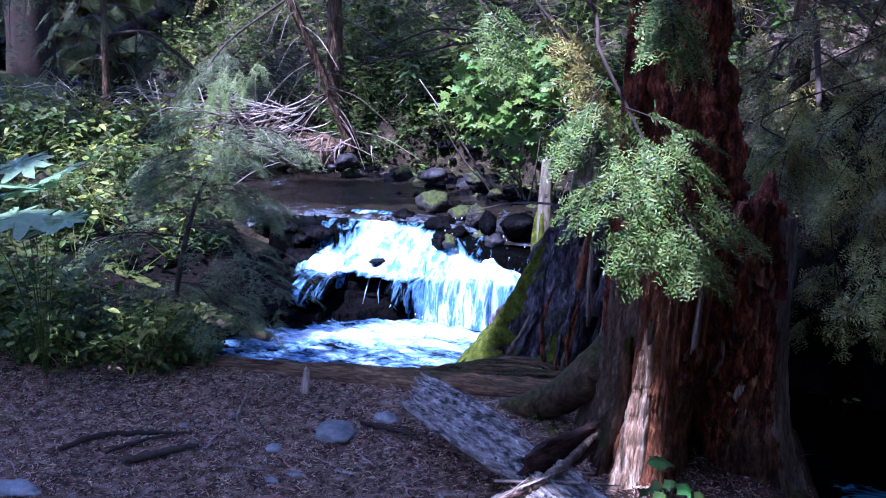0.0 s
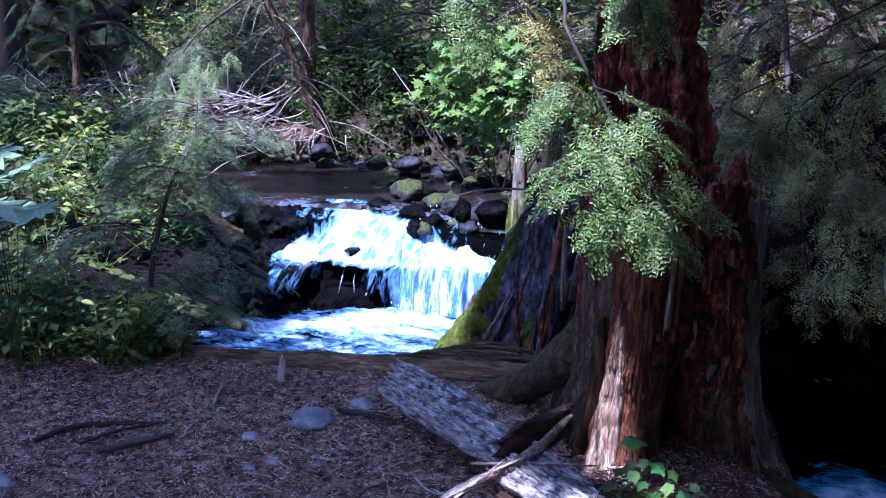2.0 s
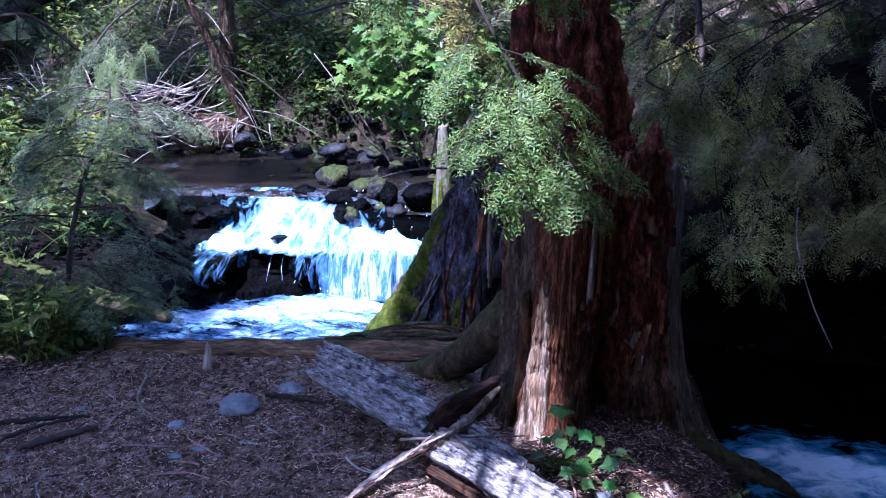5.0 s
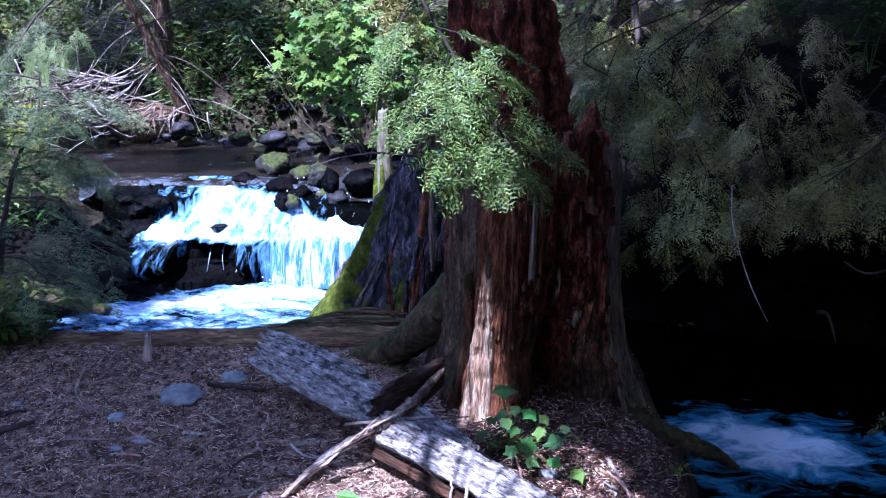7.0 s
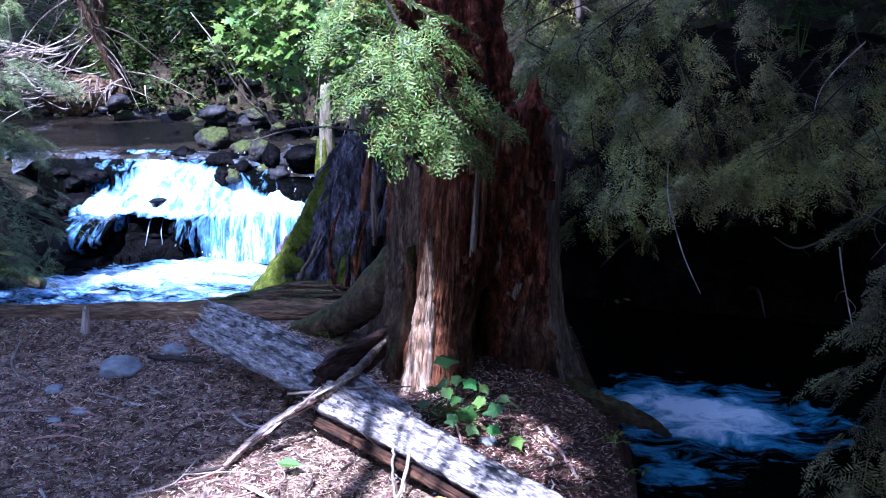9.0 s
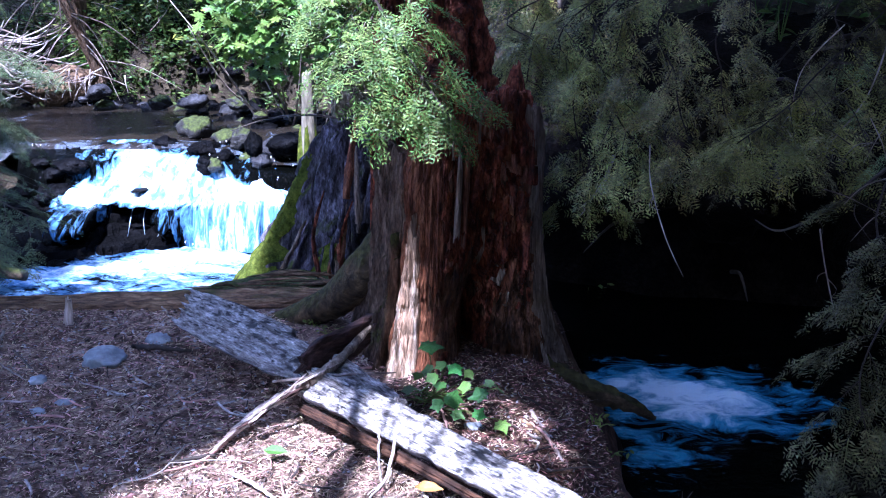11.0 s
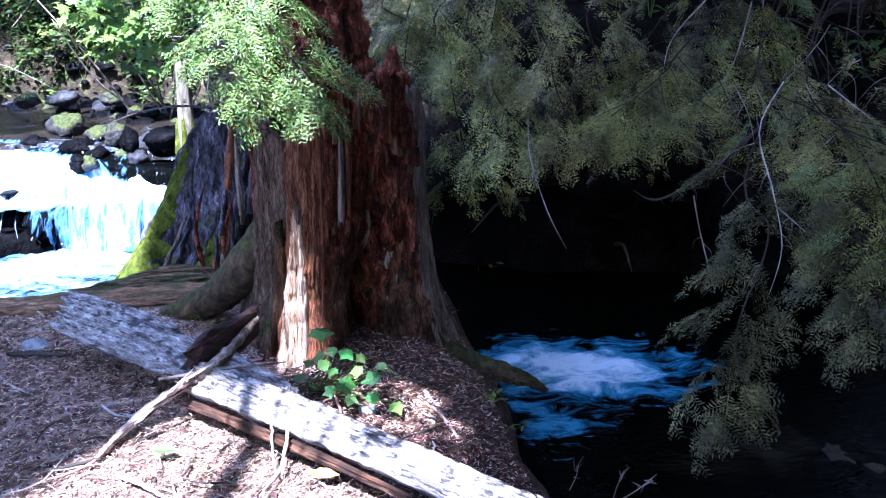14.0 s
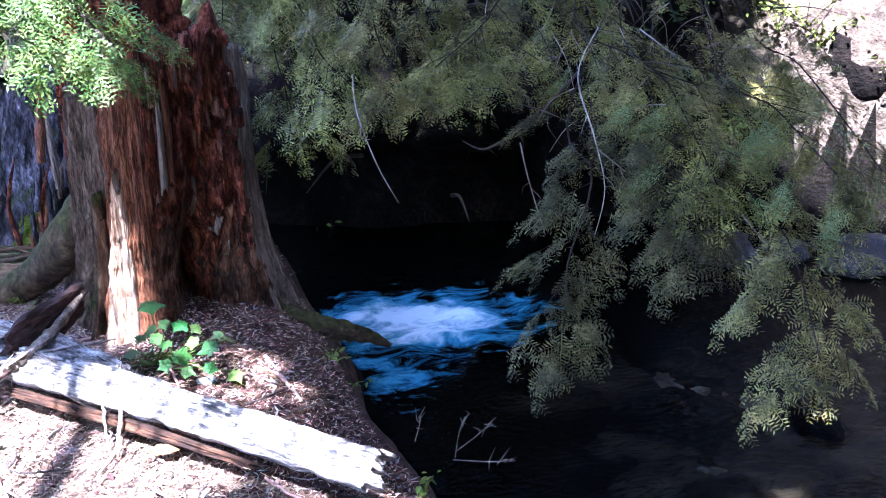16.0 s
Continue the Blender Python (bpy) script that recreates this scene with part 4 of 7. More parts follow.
for k in range(34):        # crumbling blocks and splinters on the heartwood
    t0, z0 = -0.1 + 0.95 * rng.random(), 0.05 + 0.9 * rng.random()
    w, l = 0.03 + 0.06 * rng.random(), 0.04 + 0.16 * rng.random()
    part("splinter", strip(t0, t0 + w, z0, z0 + l, 0.02, 0.02 + 0.02 * rng.random(), 70 + k, 0.03, 6, 8), (wood_red, wood_orange, wood_red, bark_pale)[k % 4], cedar)


def column(points, radii, seed, ridges=9, depth=0.16, n=26, m=60, sharp=0.0, block=0.0):
    """An upright fluted stem with torn ridges."""
    p = curve(points, m)
    r = np.interp(np.linspace(0, 1, m), np.linspace(0, 1, len(radii)), radii)
    th, k = np.meshgrid(np.arange(n) * 2 * np.pi / n, np.arange(m), indexing="ij")
    rr = r[k] * (1 + depth * 0.5 * np.cos(ridges * th + seed) + depth * lump(np.cos(th) * 3, np.sin(th) * 3, p[k, 2] * 1.2, scale=1.2, seed=seed)) + block * crumble(th * 0.16, p[k, 2], seed)
    v = np.stack([p[k, 0] + rr * np.sin(th), p[k, 1] - rr * np.cos(th), p[k, 2] + sharp * lump(th, th * 0, scale=2, seed=seed) * (k == m - 1)], -1).reshape(-1, 3)
    i, j = np.meshgrid(np.arange(n), np.arange(m - 1), indexing="ij")
    e = (i + 1) % n
    h = Heap().add(v, None, np.stack([i * m + j, e * m + j, e * m + j + 1, i * m + j + 1], -1).reshape(-1, 4))
    i = np.arange(n)
    h.add(p[-1:])
    h.t.append(np.stack([i * m + m - 1, ((i + 1) % n) * m + m - 1, np.full(n, n * m)], 1))
    return h


part("heartwood_stem", column([(0.12, 3.86, -0.2), (0.12, 3.86, 0.6), (0.08, 3.86, 1.1), (0.03, 3.86, 1.6), (0.02, 3.88, 2.6), (0.1, 3.9, 4.2)], [0.08, 0.15, 0.145, 0.115, 0.115, 0.06], 3, 7, 0.24, 150, 320, 0.15, 0.026), wood_red, cedar, "tall dark red heartwood stem")
part("heartwood_splinter", column([(-0.16, 4.02, 0.2), (-0.17, 4.02, 1.0), (-0.18, 4.02, 1.7), (-0.2, 4.05, 2.6)], [0.10, 0.075, 0.055, 0.015], 5, 5, 0.25, 20, 60, 0.1), wood_red, cedar)
part("sapwood_spike", column([(0.32, 3.70, 0.6), (0.325, 3.70, 0.95), (0.33, 3.69, 1.14)], [0.075, 0.055, 0.015], 6, 5, 0.3, 18, 40, 0.05), wood_red, cedar)
# roots
root_l = tube(curve([(-0.16, 3.70, 0.46), (-0.27, 3.75, 0.30), (-0.39, 3.84, 0.15), (-0.52, 3.91, 0.06), (-0.66, 3.96, -0.01), (-0.82, 4.0, -0.09)], 44), [0.075, 0.085, 0.078, 0.065, 0.05, 0.03], 26, 0.05, rng=rng)
part("root", Heap().add(*root_l), root_bark, cedar, "mossy grey root spreading over the soil")
root_r = tube(curve([(0.42, 3.62, -0.06), (0.60, 3.50, -0.10), (0.76, 3.44, -0.13), (0.90, 3.42, -0.20)], 26), [0.060, 0.045, 0.030, 0.008], 16, 0.26, rng=rng)
part("root", Heap().add(*root_r), root_bark, cedar)

# ---- mossy charred stump behind ----
SX, SY = -0.42, 4.92
stump = thing("old_stump", (SX, SY, -0.15), "charred mossy broken stump leaning beside the falls", "stump")
th, k = np.meshgrid(np.arange(180) * 2 * np.pi / 180, np.linspace(0, 1, 50), indexing="ij")
top = 0.74 + 0.10 * lump(np.cos(th) * 2, np.sin(th) * 2, scale=2, seed=91) + 0.10 * np.cos(th - 0.3)
zz = -0.45 + (top + 0.45) * k
rr = (0.18 + 0.46 * np.exp(-np.maximum(zz + 0.2, 0) / 0.60)) * (1 + 0.07 * np.cos(5 * th + 1) + 0.05 * np.cos(11 * th)) + 0.03 * lump(th * 5, zz, scale=2, seed=92)
rr = rr + 0.034 * crumble(th * 0.30, zz * 0.8, 93)
rr = rr * np.where(k > 0.999, 0.55, 1)
lean = 0.18 * np.maximum(zz, 0)
sv = np.stack([SX + lean + rr * np.sin(th), SY + 0.1 * lean - 0.6 * rr * np.cos(th), zz], -1)
i, j = np.meshgrid(np.arange(180), np.arange(49), indexing="ij")
e = (i + 1) % 180
h = Heap().add(sv.reshape(-1, 3), None, np.stack([i * 50 + j, e * 50 + j, e * 50 + j + 1, i * 50 + j + 1], -1).reshape(-1, 4))
h.add(np.array([[SX + 0.12, SY, 0.55]]))
i = np.arange(180)
h.t.append(np.stack([i * 50 + 49, ((i + 1) % 180) * 50 + 49, np.full(180, 9000)], 1))
part("stump_body", h, wood_char, stump, "blue-black charred wood with green moss")
for k in range(9):         # upright slabs of split charred wood on its front
    t0 = -1.1 + 2.4 * rng.random()
    z0 = -0.15 + 0.25 * rng.random()
    z1 = z0 + 0.14 + 0.22 * rng.random()
    zs = np.linspace(z0, min(z1, 0.78), 10)
    rs = (0.18 + 0.46 * np.exp(-np.maximum(zs + 0.2, 0) / 0.60)) * 1.02
    ln = 0.18 * np.maximum(zs, 0)
    p = np.stack([SX + ln + rs * math.sin(t0), SY + 0.1 * ln - 0.6 * rs * math.cos(t0), zs], -1) + 0.003 * rng.normal(size=(10, 3))
    part("split_slab", Heap().add(*tube(p, np.array([0.9, 1.0, 0.9, 0.8, 0.3]) * (0.010 + 0.036 * rng.random() ** 1.5), 8, 0.4, 0.5, rng)), (wood_char, wood_char, bark_grey, wood_char, bark_pale, wood_char, wood_red)[k % 7], stump)
for k, (a, b, w, m_) in enumerate([((-0.40, 4.62, 0.42), (-0.36, 4.74, 0.80), 0.035, wood_orange), ((-0.33, 4.58, -0.02), (-0.27, 4.58, 0.42), 0.022, bark_pale), ((-0.26, 4.55, -0.02), (-0.22, 4.58, 0.46), 0.03, bark_pale), ((-0.18, 4.62, 0.35), (-0.15, 4.7, 0.78), 0.03, bark_pale), ((-0.45, 4.60, 0.2), (-0.42, 4.68, 0.62), 0.03, wood_char), ((-0.30, 4.62, 0.3), (-0.24, 4.68, 0.70), 0.035, wood_char), ((-0.22, 4.50, 0.10), (-0.05, 4.45, 0.08), 0.012, twig_pale), ((-0.2, 4.48, 0.16), (-0.06, 4.44, 0.2), 0.010, twig_pale)]):
    a, b = np.array(a) - [0.02, 0.09, 0], np.array(b) - [0.02, 0.07, 0]
    p = curve([a, (np.array(a) + b) / 2 + 0.015 * rng.normal(size=3), b], 12)
    part("splinter", Heap().add(*tube(p, [w * 0.8, w, w * 0.7, w * 0.25], 7, 0.15, 0.6, rng)), m_, stump)
for k in range(13):        # upright splinters on the side towards the cedar
    x, z0 = -0.60 + 0.26 * rng.random(), -0.10 + 0.45 * rng.random()
    w, l = 0.010 + 0.014 * rng.random(), 0.16 + 0.30 * rng.random()
    y = 4.50 + 0.10 * z0
    p = curve([(x, y, z0), (x + 0.015 * rng.normal(), y + 0.02, z0 + l * 0.5), (x + 0.04 + 0.02 * rng.normal(), y + 0.07, z0 + l)], 10)
    part("splinter", Heap().add(*tube(p, [w, w * 1.1, w * 0.9, w * 0.2], 7, 0.25, 0.6, rng)), (bark_pale, wood_char, wood_orange, wood_char, wood_red, bark_pale)[k % 6], stump)
part("broken_top", column([(-0.40, 5.02, 0.5), (-0.42, 5.02, 0.85), (-0.45, 5.02, 1.10)], [0.13, 0.115, 0.05], 9, 5, 0.25, 22, 40, 0.08), surf("pale_mossy_wood", [(0.05, 0.04, 0.025), (0.22, 0.18, 0.125), (0.46, 0.40, 0.31)], 24, (1, 1, 0.3), moss=((0.07, 0.075, 0.02), 0.42), bump=1.0, stains=0.7, crack=0.4, bump_size=0.04), stump, "pale broken wood with moss")


def stump_moss(t0, t1, z0, z1, seed):
    """A ragged sheet of moss that hugs the stump's side."""
    a, k = np.meshgrid(np.linspace(-1, 1, 26), np.linspace(0, 1, 60), indexing="ij")
    z = z0 + (z1 - z0) * k + 0.02 * lump(a * 3, k * 0, scale=2, seed=seed)
    wide = (1 - 0.75 * k) * (1 + 0.5 * lump(k * 6, k * 0, scale=2, seed=seed + 1))
    t = (t0 + t1) / 2 + (t1 - t0) / 2 * a * wide
    r = 0.18 + 0.46 * np.exp(-np.maximum(z + 0.2, 0) / 0.60)
    r = r * (1 + 0.07 * np.cos(5 * t + 1) + 0.05 * np.cos(11 * t)) + 0.060 * (1 - a ** 4) - 0.02 + 0.016 * lump(t * 8, z * 8, scale=3, seed=seed + 2)
    ln = 0.18 * np.maximum(z, 0)
    v = np.stack([SX + ln + r * np.sin(t), SY + 0.1 * ln - 0.6 * r * np.cos(t), z], -1)
    return Heap().add(v.reshape(-1, 3), None, grid_faces(26, 60))


part("moss_patch", stump_moss(-1.80, -0.86, -0.30, 0.56, 95), moss_mat, stump)
part("moss_patch", stump_moss(-0.70, 0.25, -0.30, 0.20, 97), moss_mat, stump)

part("dark_twig", Heap().add(*tube(curve([(-1.12, 5.20, 0.64), (-0.87, 5.00, 0.74), (-0.60, 4.80, 0.79), (-0.28, 4.75, 0.75)], 18), [0.002, 0.006, 0.008], 5)), twig_dark, stump)

# standing splinter post
a, b = (-0.70, 5.30, 0.47), (-0.70, 5.30, 0.95)
post = thing("broken_post", (a[0], a[1], 0.1), "thin pale dead trunk with bright moss at its foot", "dead trunk")
part("stem", column([(a[0] + 0.02, a[1], 0.0), a, ((a[0] + b[0]) / 2, a[1], (a[2] + b[2]) / 2), b], [0.05, 0.046, 0.04, 0.028], 4, 4, 0.2, 16, 50, 0.03), surf("pale_dead_wood", [(0.05, 0.045, 0.03), (0.17, 0.15, 0.105), (0.30, 0.27, 0.20)], 14, (1, 1, 0.3), bump=1.0, stains=0.7), post)
part("moss_sleeve", column([(a[0] + 0.012, a[1], 0.1), (a[0], a[1], a[2]), (a[0] - 0.004, a[1], a[2] + 0.19)], [0.058, 0.056, 0.035], 7, 5, 0.3, 18, 30, 0.05), moss_mat, post, "bright yellow-green moss")
part("knot_hole", rock_heap((b[0] + 0.004, b[1] - 0.033, b[2] - 0.20), (0.010, 0.006, 0.014), 3, 1, 3), twig_dark, post)

# ---- bank log with its stub ----
log = thing("fallen_log", (-1.3, 4.28, -0.02), "decayed brown log half sunk along the bank's edge", "log")
lp = curve([(-2.9, 4.06, -0.10), (-2.0, 4.09, -0.065), (-1.2, 4.13, -0.05), (-0.55, 4.21, -0.045), (-0.1, 4.30, -0.08)], 60)
part("log_body", Heap().add(*tube(lp, [0.10, 0.12, 0.125, 0.115, 0.10], 40, 0.06, 0.9, rng)), log_bark, log)
lp = curve([(-1.25, 4.25, -0.06), (-0.8, 4.34, -0.02), (-0.2, 4.42, 0.02)], 40)
part("log_slab", Heap().add(*tube(lp, [0.02, 0.045, 0.055, 0.05], 18, 0.16, 0.7, rng)), surf("mossy_decayed_log", [(0.05, 0.035, 0.02), (0.14, 0.10, 0.055), (0.24, 0.17, 0.10)], 30, (0.15, 1, 1), bump=1.0, moss=(MOSS, 0.28), stains=0.5), log, "mossy splintered slab of the log")
for k in range(16):
    x = -2.3 + 2.0 * rng.random()
    y = 4.02 + 0.1 * rng.random()
    p = curve([(x, y, 0.02), (x + 0.15, y + 0.01, 0.03), (x + 0.2 + 0.25 * rng.random(), y + 0.02, 0.025)], 8)
    part("splinter", Heap().add(*tube(p, [0.006, 0.012, 0.004], 5, 0.2, rng=rng)), log_bark, log)
log_moss = surf("mossy_rotten_wood", [(0.03, 0.02, 0.012), (0.12, 0.08, 0.045), (0.26, 0.185, 0.11)], 26, (0.15, 1, 1), bump=1.0, fine=110, moss=(MOSS, 0.16), stains=0.6, crack=0.3)
for k in range(60):
    x, y = -1.25 + 1.15 * rng.random(), 4.20 + 0.40 * rng.random()
    l, z = 0.16 + 0.34 * rng.random(), ground_at(x, y) + 0.01
    p = curve([(x, y, z), (x + l * 0.5, y + 0.02 * rng.normal(), z + 0.02), (x + l, y + 0.05 * rng.normal() + 0.03, ground_at(x + l, y) + 0.01)], 10)
    part("rotten_slab", Heap().add(*tube(p, [0.003, 0.010, 0.011, 0.002], 6, 0.35, 0.6, rng)), (log_moss, log_bark)[k % 3 == 0], log)
sa, sb = (-1.57, 3.86, -0.00), (-1.56, 3.87, 0.12)
bark_stub = surf("pale_stub_wood", [(0.16, 0.11, 0.08), (0.40, 0.31, 0.24), (0.62, 0.53, 0.44)], 40, (1, 1, 0.12), bump=1.0, stains=0.5)
stub = thing("upright_stub", (sa[0], sa[1], 0.02), "short broken pale stick standing in the soil", "stick")
part("stick", column([(sa[0], sa[1], -0.03), sa, sb], [0.026, 0.025, 0.014], 8, 4, 0.25, 14, 24, 0.03), bark_stub, stub)

# ---- slab of driftwood and the branch across it ----
def plank(points, widths, thick, side, seed, grain=0.010, n=40, m=14, rag=0.03):
    """A weathered board along points; side: its cross direction."""
    p = curve(points, n)
    w = np.interp(np.linspace(0, 1, n), np.linspace(0, 1, len(widths)), widths)
    s = np.asarray(side, float) / np.linalg.norm(side)
    d = np.gradient(p, axis=0)
    d /= np.linalg.norm(d, axis=1)[:, None]
    s = s - d * (d @ s)[:, None]
    s /= np.linalg.norm(s, axis=1)[:, None]
    nn = np.cross(s, d)
    nn *= np.sign(nn[:, 2:3])
    a, k = np.meshgrid(np.linspace(-1, 1, m), np.arange(n), indexing="ij")
    ends = rag * lump(a * 5, a * 0, scale=1.2, seed=seed)[..., None] * d[k] * ((k == 0) | (k == n - 1))[..., None]
    wob = 1 + 0.08 * lump(k * 0.25, k * 0.0, scale=1, seed=seed + 1) + 0.05 * np.sign(a) * lump(k * 0.4, k * 0.0, scale=1, seed=seed + 2)
    g = grain * lump(a * 9, k * 0.12, scale=1, seed=seed + 3) + 0.35 * grain * lump(a * 25, k * 0.3, scale=1, seed=seed + 4)
    top = p[k] + (a * w[k] / 2 * wob)[..., None] * s[k] + ((thick / 2) * (1 - 0.35 * a ** 4) + g)[..., None] * nn[k] + ends
    bot = p[k] + (a * w[k] / 2 * wob * 0.96)[..., None] * s[k] - ((thick / 2) * (1 - 0.35 * a ** 4) + g)[..., None] * nn[k] + ends
    h = Heap().add(top.reshape(-1, 3), None, grid_faces(m, n)).add(bot.reshape(-1, 3), None, grid_faces(m, n)[:, ::-1])
    o, i, j = m * n, np.arange(m - 1), np.arange(n - 1)
    h.q += [np.stack([i * n, i * n + o, (i + 1) * n + o, (i + 1) * n], 1), np.stack([i * n + n - 1, (i + 1) * n + n - 1, (i + 1) * n + n - 1 + o, i * n + n - 1 + o], 1),
            np.stack([j, j + 1, j + 1 + o, j + o], 1), np.stack([(m - 1) * n + j, (m - 1) * n + j + o, (m - 1) * n + j + 1 + o, (m - 1) * n + j + 1], 1)]
    return h


# rotten wood darkened for the shadow gap under the beam
duff_brown = surf("shaded_rotten_underside", [(0.006, 0.003, 0.002), (0.04, 0.018, 0.009), (0.16, 0.075, 0.035)], 40, (0.2, 1, 1), turn=42.8, bump=1.0, fine=120, stains=0.7)
slab = thing("wood_slab", (-0.3, 3.1, 0.0), "long bleached grey slab of split wood lying on the soil", "wood slab")
a, b, c = (-0.99, 3.62, 0.165), (-0.68, 3.34, 0.15), (-0.31, 3.05, 0.12)
part("wide_end", plank([a, b, c, (c[0] + 0.22, c[1] - 0.18, 0.07)], [0.13, 0.165, 0.155, 0.12], 0.035, (0.35, 0.8, 0.55), 401, 0.016, 60, 24, 0.06), wood_grey, slab)
a2, b2 = (-0.98, 3.70, 0.205), (-0.51, 3.33, 0.185)
part("raised_edge", plank([a2, ((a2[0] + b2[0]) / 2, (a2[1] + b2[1]) / 2, 0.198), b2], [0.05, 0.07, 0.04], 0.03, (0.35, 0.8, 0.4), 403), wood_grey, slab)
c, d, e, f = (-0.40, 3.03, 0.125), (-0.03, 2.69, 0.11), (0.29, 2.36, 0.10), (0.55, 2.10, 0.09)
part("long_beam", plank([c, d, e, f], [0.125, 0.12, 0.115, 0.11], 0.055, (0.55, 0.62, 0.45), 405, 0.014, 90, 26, 0.06), wood_grey, slab)
part("dark_underside", plank([(c[0] - 0.03, c[1] - 0.05, 0.055), (d[0] - 0.03, d[1] - 0.05, 0.045), (e[0] - 0.03, e[1] - 0.04, 0.035)], [0.03, 0.035, 0.02], 0.03, (0.3, 0.4, 0.8), 407), duff_brown, slab, "rotten underside, darkened for the gap's shade")

bark_inner = surf("peeling_inner_bark", [(0.012, 0.006, 0.004), (0.05, 0.024, 0.018), (0.14, 0.075, 0.055)], 45, (0.2, 1, 1), turn=-45, bump=1.0, fine=120, stains=0.5)
cross = thing("broken_branch", (-0.42, 3.08, 0.10), "broken branch with peeling red bark lying across the slab", "branch")
p0, p1, p2, p3 = (-0.69, 2.75, 0.00), (-0.56, 2.97, 0.05), (-0.40, 2.98, 0.15), (-0.21, 3.32, 0.23)
rng = np.random.default_rng(15)
split_wood = surf("split_limb_wood", [(0.10, 0.065, 0.05), (0.42, 0.33, 0.265), (0.78, 0.69, 0.60)], 60, (0.12, 1, 1), turn=-42, bump=1.0, fine=140, stains=0.6, crack=0.3, bump_size=0.015)
part("bare_limb", Heap().add(*tube(curve([p0, p1, p2], 30), [0.006, 0.017, 0.025, 0.020], 12, 0.30, 0.5, rng)), split_wood, cross, "pale bare limb")
for k in range(9):
    o = np.array(p0) + (np.array(p2) - p0) * (0.15 + 0.75 * rng.random()) + rng.normal(size=3) * [0.008, 0.008, 0.004] + [0, 0, 0.012]
    d = (np.array(p2) - p0) / np.linalg.norm(np.array(p2) - p0) + 0.10 * rng.normal(size=3)
    part("splinter", Heap().add(*tube(curve([o, o + d * 0.05, o + d * (0.08 + 0.10 * rng.random())], 7), [0.006, 0.007, 0.001], 5, 0.3, 0.6, rng)), (split_wood, bark_inner)[k % 2], cross)
part("bark_slab", plank([(-0.42, 3.05, 0.15), (-0.34, 3.14, 0.18), (-0.22, 3.31, 0.22)], [0.12, 0.16, 0.09], 0.025, (0.3, 0.5, 0.6), 411, 0.016, 40, 16, 0.06), bark_inner, cross, "curled dark red bark")
part("bark_edge", Heap().add(*tube(curve([p2, (-0.30, 3.10, 0.19), p3], 20), [0.02, 0.018, 0.010], 7, 0.15, rng=rng)), bark_pale, cross)


# ---- sticks and twigs on the soil ----
def stick(px, radius, material, label, seed, group="twigs on the soil", lift=0.0):
    """A bent stick that lies along the plan points."""
    r = np.random.default_rng(seed)
    p = curve([(x, y, max(z, ground_at(x, y) + radius * 0.6 + lift)) for x, y, z in px], 16)
    p = p + r.normal(size=p.shape) * radius * 0.25
    base = (p[0][0], p[0][1], ground_at(p[0][0], p[0][1]))
    return solo("stick", Heap().add(*tube(p, [radius * 0.8, radius, radius * 0.8, radius * 0.4], 6, 0.12, rng=r)), material, base, label, "stick", group)


S1, S2, S3 = "thin bent grey twig lying on the soil", "dark decayed stick lying on the soil", "pale bare twig on the sunlit soil"
stick([(-0.53, 3.02, 0.13), (-0.31, 3.01, 0.16), (-0.11, 3.13, 0.12)], 0.006, twig_mat, "thin grey twig lying across the slab", 1)
stick([(-0.10, 2.92, 0.12), (-0.09, 2.68, 0.10), (-0.11, 2.58, 0.02), (-0.17, 2.45, 0.00)], 0.007, twig_pale, S3, 2)
stick([(-0.14, 2.72, 0.10), (-0.14, 2.65, 0.04), (-0.12, 2.55, 0.00)], 0.005, twig_pale, S3, 3)
stick([(-1.79, 3.74, 0.03), (-1.71, 3.48, 0.01), (-1.51, 3.29, 0.00)], 0.007, twig_mat, "curved grey twig lying on the soil", 4)
stick([(-1.68, 3.57, 0.00), (-1.52, 3.38, 0.00)], 0.006, twig_dark, S2, 5)
stick([(-1.97, 3.02, 0.01), (-1.86, 3.10, 0.02), (-1.76, 3.22, 0.01)], 0.016, twig_dark, S2, 6)
stick([(-2.27, 3.06, 0.00), (-2.18, 3.21, 0.01), (-2.02, 3.28, 0.01), (-1.83, 3.31, 0.00)], 0.012, twig_dark, S2, 7)
stick([(-2.08, 3.09, 0.00), (-1.99, 3.18, 0.02), (-1.87, 3.32, 0.00)], 0.010, twig_dark, S2, 8)
stick([(-1.59, 3.11, 0.00), (-1.40, 3.13, 0.00)], 0.005, twig_mat, S1, 9)
stick([(-1.17, 3.20, 0.00), (-1.09, 3.18, 0.00)], 0.006, twig_pale, S3, 10)
stick([(-1.17, 3.21, 0.00), (-1.09, 3.18, 0.00)], 0.006, twig_mat, S1, 11)
stick([(-1.22, 3.63, 0.00), (-1.09, 3.63, 0.00), (-0.96, 3.64, 0.00)], 0.007, twig_dark, S2, 12)
stick([(-1.21, 3.60, 0.02), (-0.96, 3.56, 0.02)], 0.010, twig_dark, S2, 13)
stick([(-0.67, 2.74, 0.00), (-0.84, 2.68, 0.00)], 0.006, twig_dark, S2, 14)
stick([(-0.60, 2.63, 0.00), (-0.48, 2.53, 0.00), (-0.42, 2.46, 0.00)], 0.006, twig_pale, S3, 15)
stick([(0.37, 3.07, -0.03), (0.45, 2.78, -0.05)], 0.010, twig_mat, S1, 16)
stick([(0.33, 3.01, -0.03), (0.40, 2.90, -0.05)], 0.008, log_bark, S2, 17)
stick([(0.41, 2.68, -0.05), (0.48, 2.73, -0.05)], 0.008, log_bark, S2, 18)
